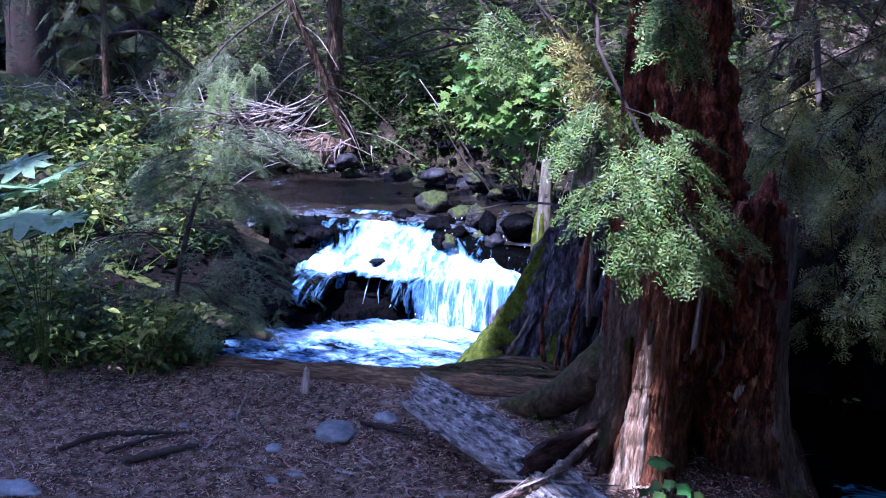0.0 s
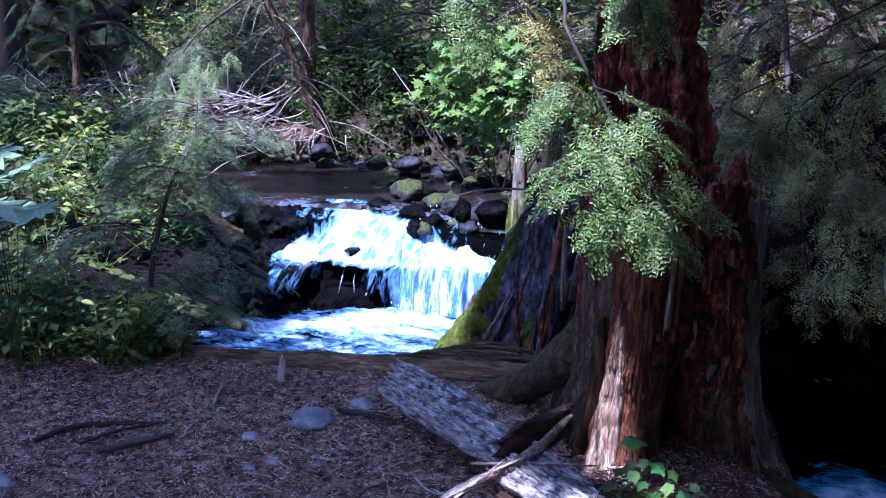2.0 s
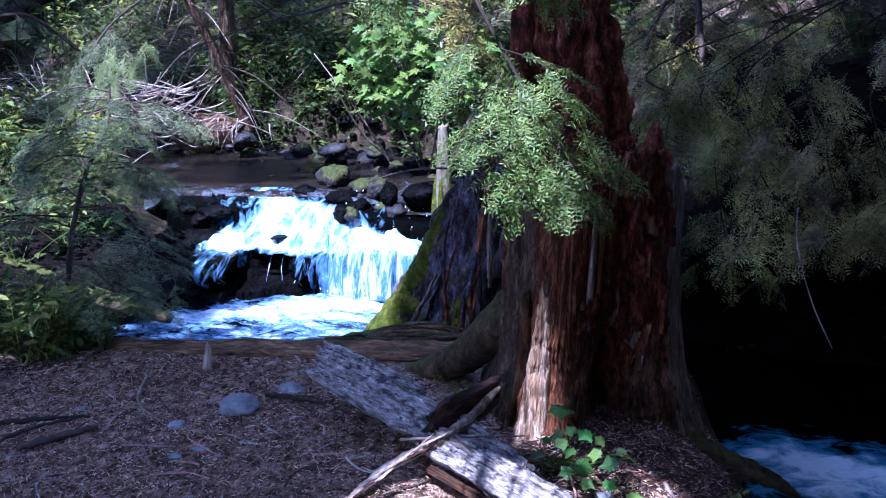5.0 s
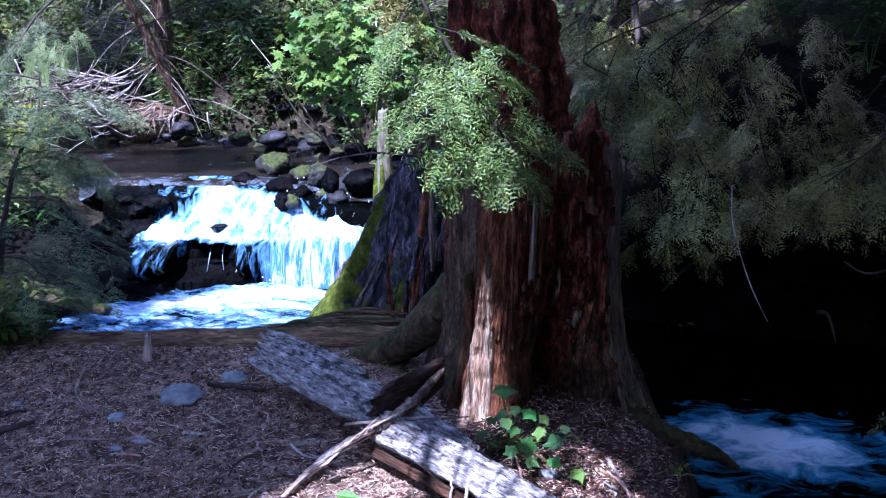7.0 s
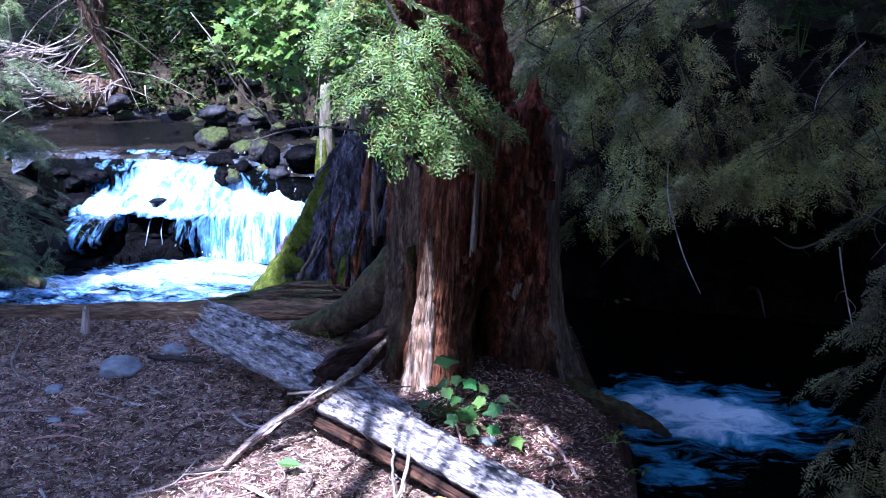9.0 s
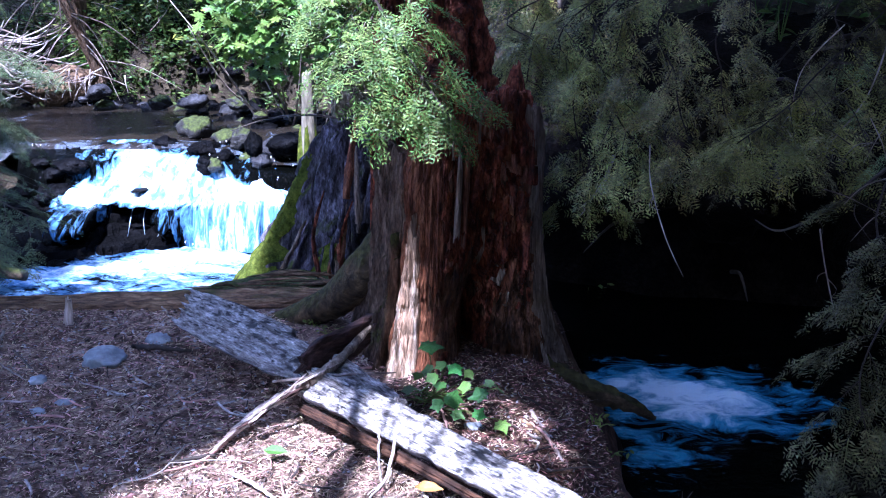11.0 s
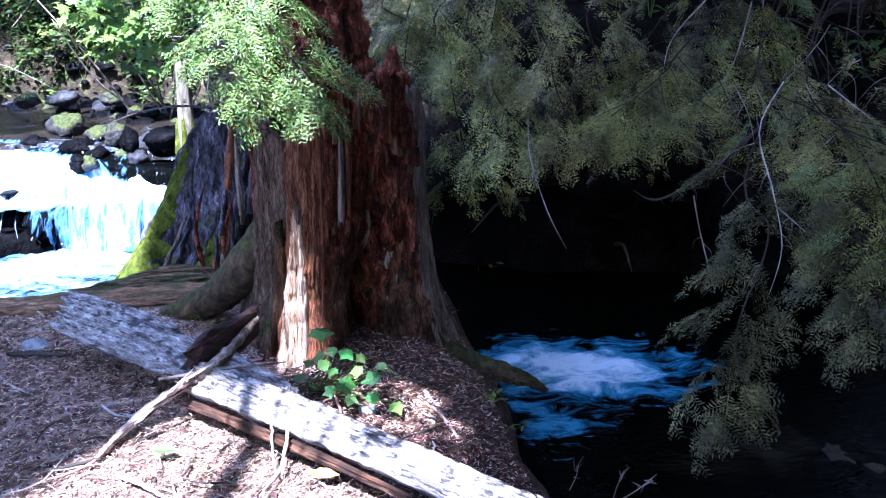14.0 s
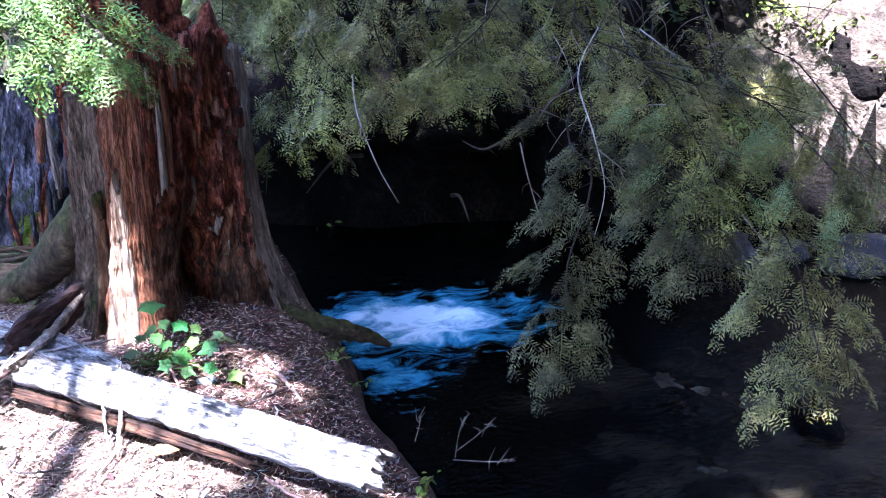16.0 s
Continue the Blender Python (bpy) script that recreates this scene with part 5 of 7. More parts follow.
stick([(-0.30, 3.00, 0.03), (-0.16, 2.81, 0.02), (-0.11, 2.79, 0.08), (-0.09, 2.94, 0.12)], 0.005, twig_pale, S3, 19)
stick([(-2.23, 3.54, 0.02), (-2.13, 3.42, 0.00)], 0.005, twig_dark, S2, 20)
rng = np.random.default_rng(33)
for k in range(260):
    x, y = -2.9 + 3.5 * rng.random(), 1.9 + 2.2 * rng.random()
    if x > 0.5 or (x > -0.35 and y > 3.25):
        continue
    a, l = rng.random() * 6.28, 0.04 + 0.16 * rng.random() ** 2
    b = a + 0.6 * rng.normal()
    x1, y1 = x + l * math.cos(a), y + l * math.sin(a)
    stick([(x, y, 0), (x1, y1, 0), (x1 + l * math.cos(b) * 0.7, y1 + l * math.sin(b) * 0.7, 0)], 0.0018 + 0.0032 * rng.random(), (twig_mat, twig_dark, twig_pale, litter)[k % 4], (S1, S2, S1, "short brown twig on the needle litter")[k % 4], 500 + k)


# needle litter and bark crumbs all over the soil
def litter_field(n, x0, x1, y0, y1, long, wide, seed, name, label, material, keep=None):
    r = np.random.default_rng(seed)
    x, y = x0 + (x1 - x0) * r.random(n), y0 + (y1 - y0) * r.random(n)
    ok = (side_of(NEAR_EDGE, x, y) < -0.02) & ~((y > 4.02) & (x < -0.15))
    if keep is not None:
        ok &= keep(x, y)
    x, y = x[ok], y[ok]
    k = len(x)
    z = ground_z(x, y) + 0.003 + 0.004 * r.random(k)
    a, tip = r.random(k) * 6.28, r.normal(size=k) * 0.25
    l, w = long * (0.4 + r.random(k)), wide * (0.5 + r.random(k))
    d = np.stack([np.cos(a) * np.cos(tip), np.sin(a) * np.cos(tip), np.sin(tip)], -1)
    m = frames_of(d, np.stack([0.4 * r.normal(size=k), 0.4 * r.normal(size=k), np.ones(k)], -1))
    m = m * np.stack([l, w, w], -1)[:, None, :]
    tmpl = (np.array([[-0.5, 0, 0], [0, 0.5, 0.15], [0.5, 0, 0], [0, -0.5, 0.15], [0, 0, 0.6]]), np.array([[0, 4, 1], [1, 4, 2], [2, 4, 3], [3, 4, 0]]), np.zeros((0, 4), int))
    return solo(name, Heap().many(tmpl, m, np.stack([x, y, z], -1)), material, (0, 3, 0), label, "litter", kind="stuff", smooth=False)


litter_field(62000, -3.3, 0.9, 1.6, 4.35, 0.027, 0.0040, 41, "needle_litter", "brown fallen conifer needles covering the soil", litter)
litter_field(10000, -3.3, 0.9, 1.6, 4.35, 0.018, 0.008, 42, "bark_crumbs", "small crumbs of bark and dead leaf on the soil", surf("bark_crumb", [(0.02, 0.010, 0.007), (0.16, 0.085, 0.06)], 20, bump=0, island=0.8))
litter_field(2600, -3.3, 0.9, 1.6, 4.1, 0.10, 0.0045, 45, "twig_litter", "short dark twigs strewn over the soil", twig_dark)
litter_field(1500, -3.3, 0.9, 1.6, 4.1, 0.085, 0.0042, 46, "grey_twig_litter", "short grey twigs strewn over the soil", twig_mat)
litter_field(450, -3.3, 0.9, 1.6, 4.1, 0.032, 0.018, 47, "dead_leaf_litter", "curled brown dead leaves on the soil", surf("dead_leaf_scrap", [(0.05, 0.03, 0.022), (0.16, 0.10, 0.075), (0.30, 0.21, 0.16)], 12, bump=0, island=0.8))
litter_field(3600, -3.3, 0.9, 1.6, 4.35, 0.024, 0.009, 43, "pale_chips", "pale grey wood chips scattered on the soil", surf("pale_chip", [(0.25, 0.22, 0.2), (0.45, 0.42, 0.4)], 20, bump=0, island=0.4))
litter_field(9000, -0.45, 0.9, 1.9, 3.5, 0.05, 0.003, 44, "dry_grass_litter", "pale dry needles and grass on the sunlit soil", surf("dry_grass", [(0.25, 0.16, 0.10), (0.45, 0.33, 0.23)], 20, bump=0, island=0.5), keep=lambda x, y: y < 3.0 - 0.98 * (x + 0.4))
litter_field(9000, 0.0, 0.9, 2.0, 3.7, 0.045, 0.0045, 48, "bank_needles", "red-brown fallen needles on the bank behind the slab", surf("red_brown_needle", [(0.04, 0.02, 0.013), (0.17, 0.085, 0.056)], 20, bump=0, island=0.7), keep=lambda x, y: y > 3.05 - 0.98 * (x + 0.4))

# ---- plant helpers ----
def leaf_shape(lobes, jag=0.12, fold=0.12, seed=0, sinus=0.62):
    """A lobed leaf of unit length along +x, base at the origin: (v, t, q)."""
    r = np.random.default_rng(seed)
    if lobes == 1:
        v = np.array([[0, 0, 0], [0.3, 0.24, 0.06], [0.65, 0.2, 0.03], [1, 0, -0.08], [0.65, -0.2, 0.03], [0.3, -0.24, 0.06], [0.45, 0, -fold * 0.3]])
        return v, np.array([[6, 0, 5], [6, 5, 4], [6, 4, 3], [6, 3, 2], [6, 2, 1], [6, 1, 0]]), np.zeros((0, 4), int)
    pts = [(0.0, 0.0)]
    span = 2.2 if lobes <= 5 else 2.5
    for k in range(lobes):
        a = -span + 2 * span * k / (lobes - 1)
        long = (0.42 + 0.30 * math.cos(a * 0.55) ** 2) * (1 + 0.08 * r.normal())
        for da, f in ((-0.30 * 4.4 / lobes, sinus), (-0.14, 0.5 * sinus + 0.5), (0.0, 1.0), (0.14, 0.5 * sinus + 0.5)):
            pts.append((0.36 + math.cos(a + da) * long * f * (1 + jag * 0.4 * r.normal()), math.sin(a + da) * long * f))
        if k == lobes - 1:
            pts.append((0.36 + math.cos(a + 0.28) * long * 0.6, math.sin(a + 0.28) * long * 0.6))
    p = np.array(pts)
    rad = np.hypot(p[:, 0] - 0.36, p[:, 1])
    z = -fold * rad ** 2 + fold * 0.5 * np.abs(p[:, 1]) + 0.015 * r.normal(size=len(p))
    v = np.concatenate([np.column_stack([p, z]), [[0.36, 0, 0.02]]])
    n = len(p)
    i = np.arange(n)
    return v, np.stack([np.full(n, n), i, (i + 1) % n], 1), np.zeros((0, 4), int)


def needle_spray(length, pairs, needle, wide, gap, seed, droop=0.15):
    """A flat hemlock spray along +x with side twigs and two ranks of needles: (v, t, q)."""
    r = np.random.default_rng(seed)
    h = Heap()
    lines = [(np.array([0.0, 0, 0]), np.array([1.0, 0, 0]), length)]
    for k in range(pairs):
        s = (k + 0.6) / (pairs + 0.4)
        for side in (-1, 1):
            if r.random() < 0.1:
                continue
            a = side * (0.95 + 0.2 * r.normal())
            lines.append((np.array([s * length, 0, -droop * length * s * s]), np.array([math.cos(a), math.sin(a), -0.12 + 0.12 * r.normal()]), length * (0.5 - 0.38 * s) * (0.8 + 0.4 * r.random())))
    pos, dr, ln = [], [], []
    for o, d, l in lines:
        end = o + d * l - np.array([0, 0, droop * l * 0.8])
        side = np.cross(d, [0, 0, 1.0])
        side /= np.linalg.norm(side)
        w = 0.0011 + 0.004 * l
        h.add(np.array([o + side * w, o - side * w, end]), [[0, 1, 2]])
        n = max(2, int(l / gap))
        for i in range(n):
            f = (i + 0.7) / n
            c = o + d * l * f - np.array([0, 0, droop * l * 0.8 * f * f])
            for s in (-1, 1):
                pos.append(c)
                dr.append(d * (0.45 + 0.2 * r.random()) + side * s + np.array([0, 0, 0.25 * r.normal()]))
                ln.append(needle * (0.6 + 0.6 * r.random()) * (1.0 - 0.45 * f ** 3))
    pos, dr, ln = np.array(pos), np.array(dr), np.array(ln)
    m = frames_of(dr, np.tile([0.0, 0, 1], (len(pos), 1)) + 0.35 * r.normal(size=(len(pos), 3)))
    m = m * np.stack([ln, np.full(len(ln), wide), np.ones(len(ln))], -1)[:, None, :]
    h.many((np.array([[0, -0.35, 0], [0.55, -0.5, 0], [1, 0, 0], [0.5, 0.5, 0]]), np.zeros((0, 3), int), np.array([[0, 1, 2, 3]])), m, pos)
    return h.arrays()


SPRAY_FINE = [needle_spray(0.15, 3, 0.026, 0.0052, 0.0108, s) for s in (1, 2, 3)]
SPRAY_MID = [needle_spray(0.22, 4, 0.026, 0.0065, 0.0125, s) for s in (4, 5, 6)]
SPRAY_CURT = [needle_spray(0.21, 3, 0.033, 0.0064, 0.0112, s, 0.30) for s in (14, 15, 16)]
SPRAY_FAR = [needle_spray(0.34, 5, 0.038, 0.011, 0.032, s, 0.25) for s in (7, 8, 9)]
OVATE = [leaf_shape(1, seed=s) for s in (1,)]


def limb_lines(points, n_sub, sub_len, rng, hang=0.5, spread_=0.9, start=0.15):
    """The main line of a limb and its side branches: arrays of places."""
    p = curve(points, 24)
    lines = [p]
    for k in range(n_sub):
        f = start + (1 - start) * (k + rng.random()) / n_sub
        i = min(int(f * 23), 22)
        d = p[i + 1] - p[i]
        d /= np.linalg.norm(d) + 1e-9
        s = np.cross(d, [0, 0, 1.0])
        s /= np.linalg.norm(s) + 1e-9
        side = 1 if k % 2 else -1
        l = sub_len * (1.1 - 0.55 * f) * (0.6 + 0.7 * rng.random())
        v = d * (0.5 + 0.4 * rng.random()) + s * side * spread_ * (0.6 + 0.6 * rng.random()) + np.array([0, 0, 0.1 * rng.normal()])
        v /= np.linalg.norm(v)
        q = np.linspace(0, 1, 8)[:, None]
        lines.append(p[i] + v * l * q + np.array([0, 0, -hang * l]) * q ** 2)
    return lines


def dress(lines, templates, per_metre, rng, size=1.0, skip_main=0.3, lean=0.5):
    """Needle sprays along branch lines."""
    h = Heap()
    bags = [([], []) for _ in templates]
    for n, line in enumerate(lines):
        seg = np.linalg.norm(np.diff(line, axis=0), axis=1)
        total = seg.sum()
        cnt = max(2, int(total * per_metre))
        for k in range(cnt):
            f = (k + rng.random()) / cnt
            if n == 0 and f < skip_main:
                continue
            i = min(int(f * (len(line) - 1)), len(line) - 2)
            c = line[i] + (line[i + 1] - line[i]) * (f * (len(line) - 1) - i)
            d = (line[i + 1] - line[i]) / (np.linalg.norm(line[i + 1] - line[i]) + 1e-9)
            s = np.cross(d, [0, 0, 1.0])
            side = 1 if k % 2 else -1
            v = d * (0.8 + 0.3 * rng.random()) + s * side * 0.75 * rng.random() + np.array([0, 0, -lean * rng.random()])
            m = frames_of(v[None], np.array([[0.3 * rng.normal(), 0.3 * rng.normal(), 1.0]]))[0] * size * (0.65 + 0.6 * rng.random())
            b = bags[rng.integers(0, len(templates))]
            b[0].append(m)
            b[1].append(c)
        v = line[-1] - line[-2]
        b = bags[0]
        b[0].append(frames_of(v[None], np.array([[0, 0, 1.0]]))[0] * size)
        b[1].append(line[-1])
    for t, (ms, ps) in zip(templates, bags):
        if ps:
            h.many(t, np.array(ms), np.array(ps))
    return h


def wood_of(lines, r0, r1, sides=5, first=7):
    h = Heap()
    for n, line in enumerate(lines):
        h.add(*tube(line, [r0, r0 * 0.5] if n == 0 else [r1, r1 * 0.3], first if n == 0 else sides))
    return h


def conifer(base, height, radius, lean, label, n_limbs, limb_len, low, high, seed, material, templates=None, per_metre=7, size=1.0, bark=None, turn=(0, 6.28), hang=0.5, name="conifer_tree", group=""):
    """A conifer with drooping limbs between two heights."""
    r = np.random.default_rng(seed)
    templates = templates or SPRAY_FAR
    t = thing(name, base, label, "tree", group)
    b, top = np.array(base, float), np.array(base, float) + np.array([lean[0], lean[1], height])
    line = curve([b - np.array([0, 0, 0.3]), b + (top - b) * 0.3, b + (top - b) * 0.7, top], 40)
    part("trunk", Heap().add(*tube(line, [radius * 1.5, radius * 1.05, radius * 0.9, radius * 0.5, 0.02], 14, 0.05, rng=r)), bark or bark_grey, t)
    for k in range(n_limbs):
        z = low + (high - low) * (k + r.random()) / n_limbs
        o = b + (top - b) * (z / height)
        a = turn[0] + (turn[1] - turn[0]) * r.random()
        l = limb_len * (0.6 + 0.6 * r.random()) * (1 - 0.5 * z / height)
        d = np.array([math.cos(a), math.sin(a), 0])
        lines = limb_lines([o, o + d * l * 0.5 + np.array([0, 0, 0.05 * l]), o + d * l + np.array([0, 0, -hang * l * 0.6])], 7, l * 0.55, r, hang)
        limb = part("limb", wood_of(lines, 0.012 + 0.012 * l, 0.006), twig_dark, t)
        part("foliage", dress(lines, templates, per_metre, r, size), material, limb, kind="stuff")
    return t


# ---- hemlock whose branch hangs in front of the cedar ----
rng = np.random.default_rng(21)
near = thing("hemlock_tree", (-1.5, 0.2, 0.0), "young hemlock with a bright green drooping branch", "tree")
tp = curve([(-1.5, 0.2, -0.2), (-1.47, 0.22, 1.5), (-1.52, 0.25, 3.3), (-1.95, 0.2, 6.0)], 40)
part("trunk", Heap().add(*tube(tp, [0.10, 0.085, 0.07, 0.02], 14, 0.05, rng=rng)), bark_grey, near)


def near_limb(points, subs, per_metre, sub_n, sub_len, start, tip_mat=None, hang=0.6, size=1.0):
    lines = limb_lines(points, sub_n, sub_len, rng, hang * 0.3, 0.9, start)
    for s in subs:
        lines.append(curve(s, 10))
        lines += limb_lines(s, 3, 0.06, rng, 0.15, 0.9, 0.2)[1:]
    limb = part("limb", wood_of(lines, 0.006, 0.0014), twig_dark, near)
    part("foliage", dress(lines, SPRAY_FINE, per_metre * 0.44, rng, size, start, 0.12), tip_mat or needle_light, limb, kind="stuff")


near_limb([(-1.49, 0.22, 2.6), (-0.95, 1.2, 2.35), (-0.28, 2.14, 1.77), (-0.18, 2.12, 1.59), (-0.10, 2.11, 1.45), (-0.02, 2.08, 1.32), (0.07, 2.03, 1.19)],
          [[(-0.12, 2.11, 1.48), (-0.03, 2.07, 1.45), (0.02, 2.04, 1.39)],
           [(-0.10, 2.11, 1.45), (-0.16, 2.03, 1.37), (-0.13, 1.98, 1.25)],
           [(-0.06, 2.10, 1.39), (0.03, 2.14, 1.32), (0.14, 2.17, 1.23)],
           [(-0.06, 2.10, 1.38), (-0.08, 2.02, 1.28), (-0.04, 1.98, 1.21)],
           [(-0.16, 2.11, 1.54), (-0.21, 2.10, 1.47), (-0.24, 2.10, 1.39)],
           [(-0.09, 2.10, 1.42), (-0.12, 1.99, 1.33), (-0.09, 1.95, 1.22)],
           [(-0.03, 2.10, 1.34), (0.01, 2.04, 1.27), (0.02, 2.01, 1.22)]], 15, 7, 0.08, 0.6, None, 0.6, 0.72)
near_limb([(-1.5, 0.24, 2.75), (-1.0, 1.15, 2.5), (-0.55, 2.19, 1.81), (-0.45, 2.18, 1.69), (-0.39, 2.18, 1.62)], [], 18, 6, 0.09, 0.7, None, 0.6, 0.7)
near_limb([(-1.47, 0.22, 2.5), (-0.6, 1.3, 2.4), (-0.13, 2.19, 1.85), (-0.06, 2.19, 1.74), (-0.03, 2.16, 1.62)], [], 18, 7, 0.09, 0.7, None, 0.6, 0.7)
near_limb([(-1.5, 0.24, 2.75), (-1.0, 1.15, 2.5), (-0.42, 2.33, 1.84), (-0.35, 2.32, 1.70), (-0.28, 2.32, 1.63), (-0.21, 2.31, 1.52)], [], 9, 8, 0.16, 0.6, needle_dark, 0.5, 0.8)
# long bare dark twig
part("bare_twig", Heap().add(*tube(curve([(-1.49, 0.24, 2.2), (-0.52, 2.91, 1.69), (-0.79, 3.24, 1.58), (-1.12, 3.46, 1.52), (-1.39, 3.59, 1.44)], 30), [0.006, 0.005, 0.004, 0.0015], 6)), twig_dark, near)
for p in ([(-0.66, 3.07, 1.63), (-0.85, 3.23, 1.63), (-1.13, 3.35, 1.52)], [(-1.01, 3.39, 1.54), (-1.15, 3.47, 1.62), (-1.29, 3.56, 1.68)]):
    part("bare_twig", Heap().add(*tube(curve(p, 14), [0.005, 0.004, 0.0015], 5)), twig_dark, near)

# ---- hemlocks over the side stream ----
rng = np.random.default_rng(22)
hem = thing("hemlock_tree", (3.3, 5.6, ground_at(3.3, 5.6)), "dark hemlock with drooping branches over the stream", "tree")
hz = ground_at(3.3, 5.6)
tp = curve([(3.3, 5.6, hz - 0.3), (3.25, 5.55, 1.5), (3.25, 5.6, 4.0), (3.3, 5.7, 8.0)], 40)
part("trunk", Heap().add(*tube(tp, [0.17, 0.14, 0.12, 0.03], 16, 0.05, rng=rng)), surf("dark_brown_bark", [(0.03, 0.02, 0.016), (0.08, 0.05, 0.04), (0.14, 0.09, 0.07)], 8, (1, 1, 0.2), bump=1.0, bump_size=0.03), hem)


def stream_limb(z0, n, l, *way):
    """A drooping limb from the trunk at height z0."""
    lines = limb_lines([(3.26, 5.56, z0), *way], n, l * 0.85, rng, 0.14, 0.85, 0.3)
    limb = part("limb", wood_of(lines, 0.0045, 0.0018), limb_bark, hem)
    x = way[-1][0]
    # light and shade put into needle colour: bright by the cedar, darker mid-stream
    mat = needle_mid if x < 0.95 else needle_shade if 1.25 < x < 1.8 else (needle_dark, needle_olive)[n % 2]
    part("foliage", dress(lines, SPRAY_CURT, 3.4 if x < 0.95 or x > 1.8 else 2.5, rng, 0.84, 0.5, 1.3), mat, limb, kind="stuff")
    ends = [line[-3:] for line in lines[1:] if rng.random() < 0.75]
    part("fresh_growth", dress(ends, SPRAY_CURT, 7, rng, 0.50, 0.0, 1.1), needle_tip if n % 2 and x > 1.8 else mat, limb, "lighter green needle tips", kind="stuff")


stream_limb(2.6, 12, 0.40, (0.80, 4.34, 1.43), (0.60, 4.04, 1.06), (0.65, 3.79, 0.61))
stream_limb(2.6, 12, 0.40, (0.89, 4.15, 1.47), (0.73, 3.81, 1.02), (0.84, 3.64, 0.82))
stream_limb(2.4, 12, 0.40, (1.12, 4.14, 1.47), (0.98, 3.82, 1.08), (1.01, 3.64, 0.86))
stream_limb(2.3, 12, 0.40, (1.39, 4.21, 1.43), (1.18, 3.89, 1.08), (1.20, 3.68, 0.84))
stream_limb(2.2, 11, 0.40, (1.62, 4.25, 1.23), (1.45, 3.94, 1.00), (1.41, 3.78, 0.84))
stream_limb(2.2, 9, 0.32, (0.57, 4.56, 1.40), (0.46, 4.39, 1.18), (0.42, 4.24, 1.02))
stream_limb(2.0, 11, 0.36, (1.65, 3.92, 1.18), (1.40, 3.67, 1.02), (1.12, 3.42, 0.90))
stream_limb(2.0, 12, 0.42, (1.84, 3.76, 1.12), (1.85, 3.27, 0.91), (1.99, 3.01, 0.83))
stream_limb(1.8, 13, 0.42, (1.97, 3.62, 1.06), (1.88, 3.03, 0.83), (1.84, 2.63, 0.58))
stream_limb(1.7, 12, 0.40, (1.84, 3.46, 0.84), (1.77, 2.89, 0.69), (1.75, 2.59, 0.41))
stream_limb(1.6, 10, 0.26, (1.66, 3.37, 0.78), (1.52, 2.90, 0.58), (1.32, 2.65, 0.35), (1.31, 2.55, 0.20))
stream_limb(2.1, 13, 0.45, (2.20, 3.33, 0.97), (2.18, 2.81, 0.76), (2.24, 2.50, 0.57))
stream_limb(2.2, 12, 0.45, (2.44, 3.52, 1.07), (2.47, 3.09, 0.85), (2.57, 2.72, 0.53))
stream_limb(1.9, 12, 0.36, (2.14, 2.99, 0.62), (1.98, 2.42, 0.43), (1.90, 2.12, 0.17))
stream_limb(2.4, 12, 0.42, (2.28, 3.81, 1.13), (2.37, 3.49, 0.94), (2.55, 3.26, 0.78))
stream_limb(2.5, 11, 0.40, (1.93, 4.52, 1.47), (1.80, 4.23, 1.19), (1.68, 4.03, 0.87))
stream_limb(2.7, 11, 0.40, (2.14, 4.52, 1.52), (2.05, 4.22, 1.19), (1.90, 3.94, 0.93))
stream_limb(2.8, 10, 0.35, (0.73, 4.82, 1.59), (0.53, 4.64, 1.36), (0.43, 4.47, 1.14))
stream_limb(2.9, 12, 0.42, (1.10, 4.78, 1.63), (0.89, 4.47, 1.34), (0.80, 4.28, 1.04))
stream_limb(1.9, 11, 0.36, (2.02, 3.44, 0.83), (1.88, 2.96, 0.63), (1.77, 2.70, 0.43))
# bare dead branches that hang from it


def dead_branch(r0, material, way):
    part("dead_branch", Heap().add(*tube(curve(way, 20), [r0 * 0.6, r0 * 0.5, r0 * 0.2], 6, 0.12, rng=rng)), material, hem)
    p = curve(way, 20)
    for k in range(3):
        i = rng.integers(8, 19)
        d = np.array([0.04 * rng.normal(), 0.02 * rng.normal(), -0.04 - 0.03 * rng.random()])
        part("dead_twig", Heap().add(*tube(curve([p[i], p[i] + d * 0.5 + 0.01 * rng.normal(size=3), p[i] + d], 7), [r0 * 0.3, r0 * 0.2, r0 * 0.08], 4)), material, hem)


dead_branch(0.0042, twig_pale, [(0.81, 3.44, 0.89), (0.81, 3.39, 0.76), (0.85, 3.28, 0.59), (0.90, 3.18, 0.47)])
dead_branch(0.0055, twig_pale, [(1.73, 3.32, 1.02), (1.55, 3.10, 0.89), (1.56, 2.98, 0.70), (1.56, 2.88, 0.53), (1.46, 2.75, 0.40)])
dead_branch(0.005, twig_pale, [(1.57, 2.97, 0.65), (1.64, 2.88, 0.58)])
dead_branch(0.011, twig_dark, [(1.59, 3.19, 0.88), (1.51, 3.37, 0.70), (1.37, 3.55, 0.54), (1.30, 3.67, 0.55)])
dead_branch(0.005, twig_mat, [(1.43, 3.35, 0.60), (1.41, 3.21, 0.49), (1.45, 3.14, 0.29)])
dead_branch(0.0042, twig_pale, [(1.84, 3.20, 1.02), (1.88, 2.95, 0.93)])
dead_branch(0.004, twig_pale, [(1.86, 3.40, 1.00), (1.87, 3.25, 0.86)])
dead_branch(0.005, twig_mat, [(1.90, 2.57, 0.49), (1.95, 2.40, 0.37)])
dead_branch(0.018, twig_pale, [(0.84, 4.33, 0.68), (0.80, 4.39, 0.52), (0.72, 4.46, 0.40)])
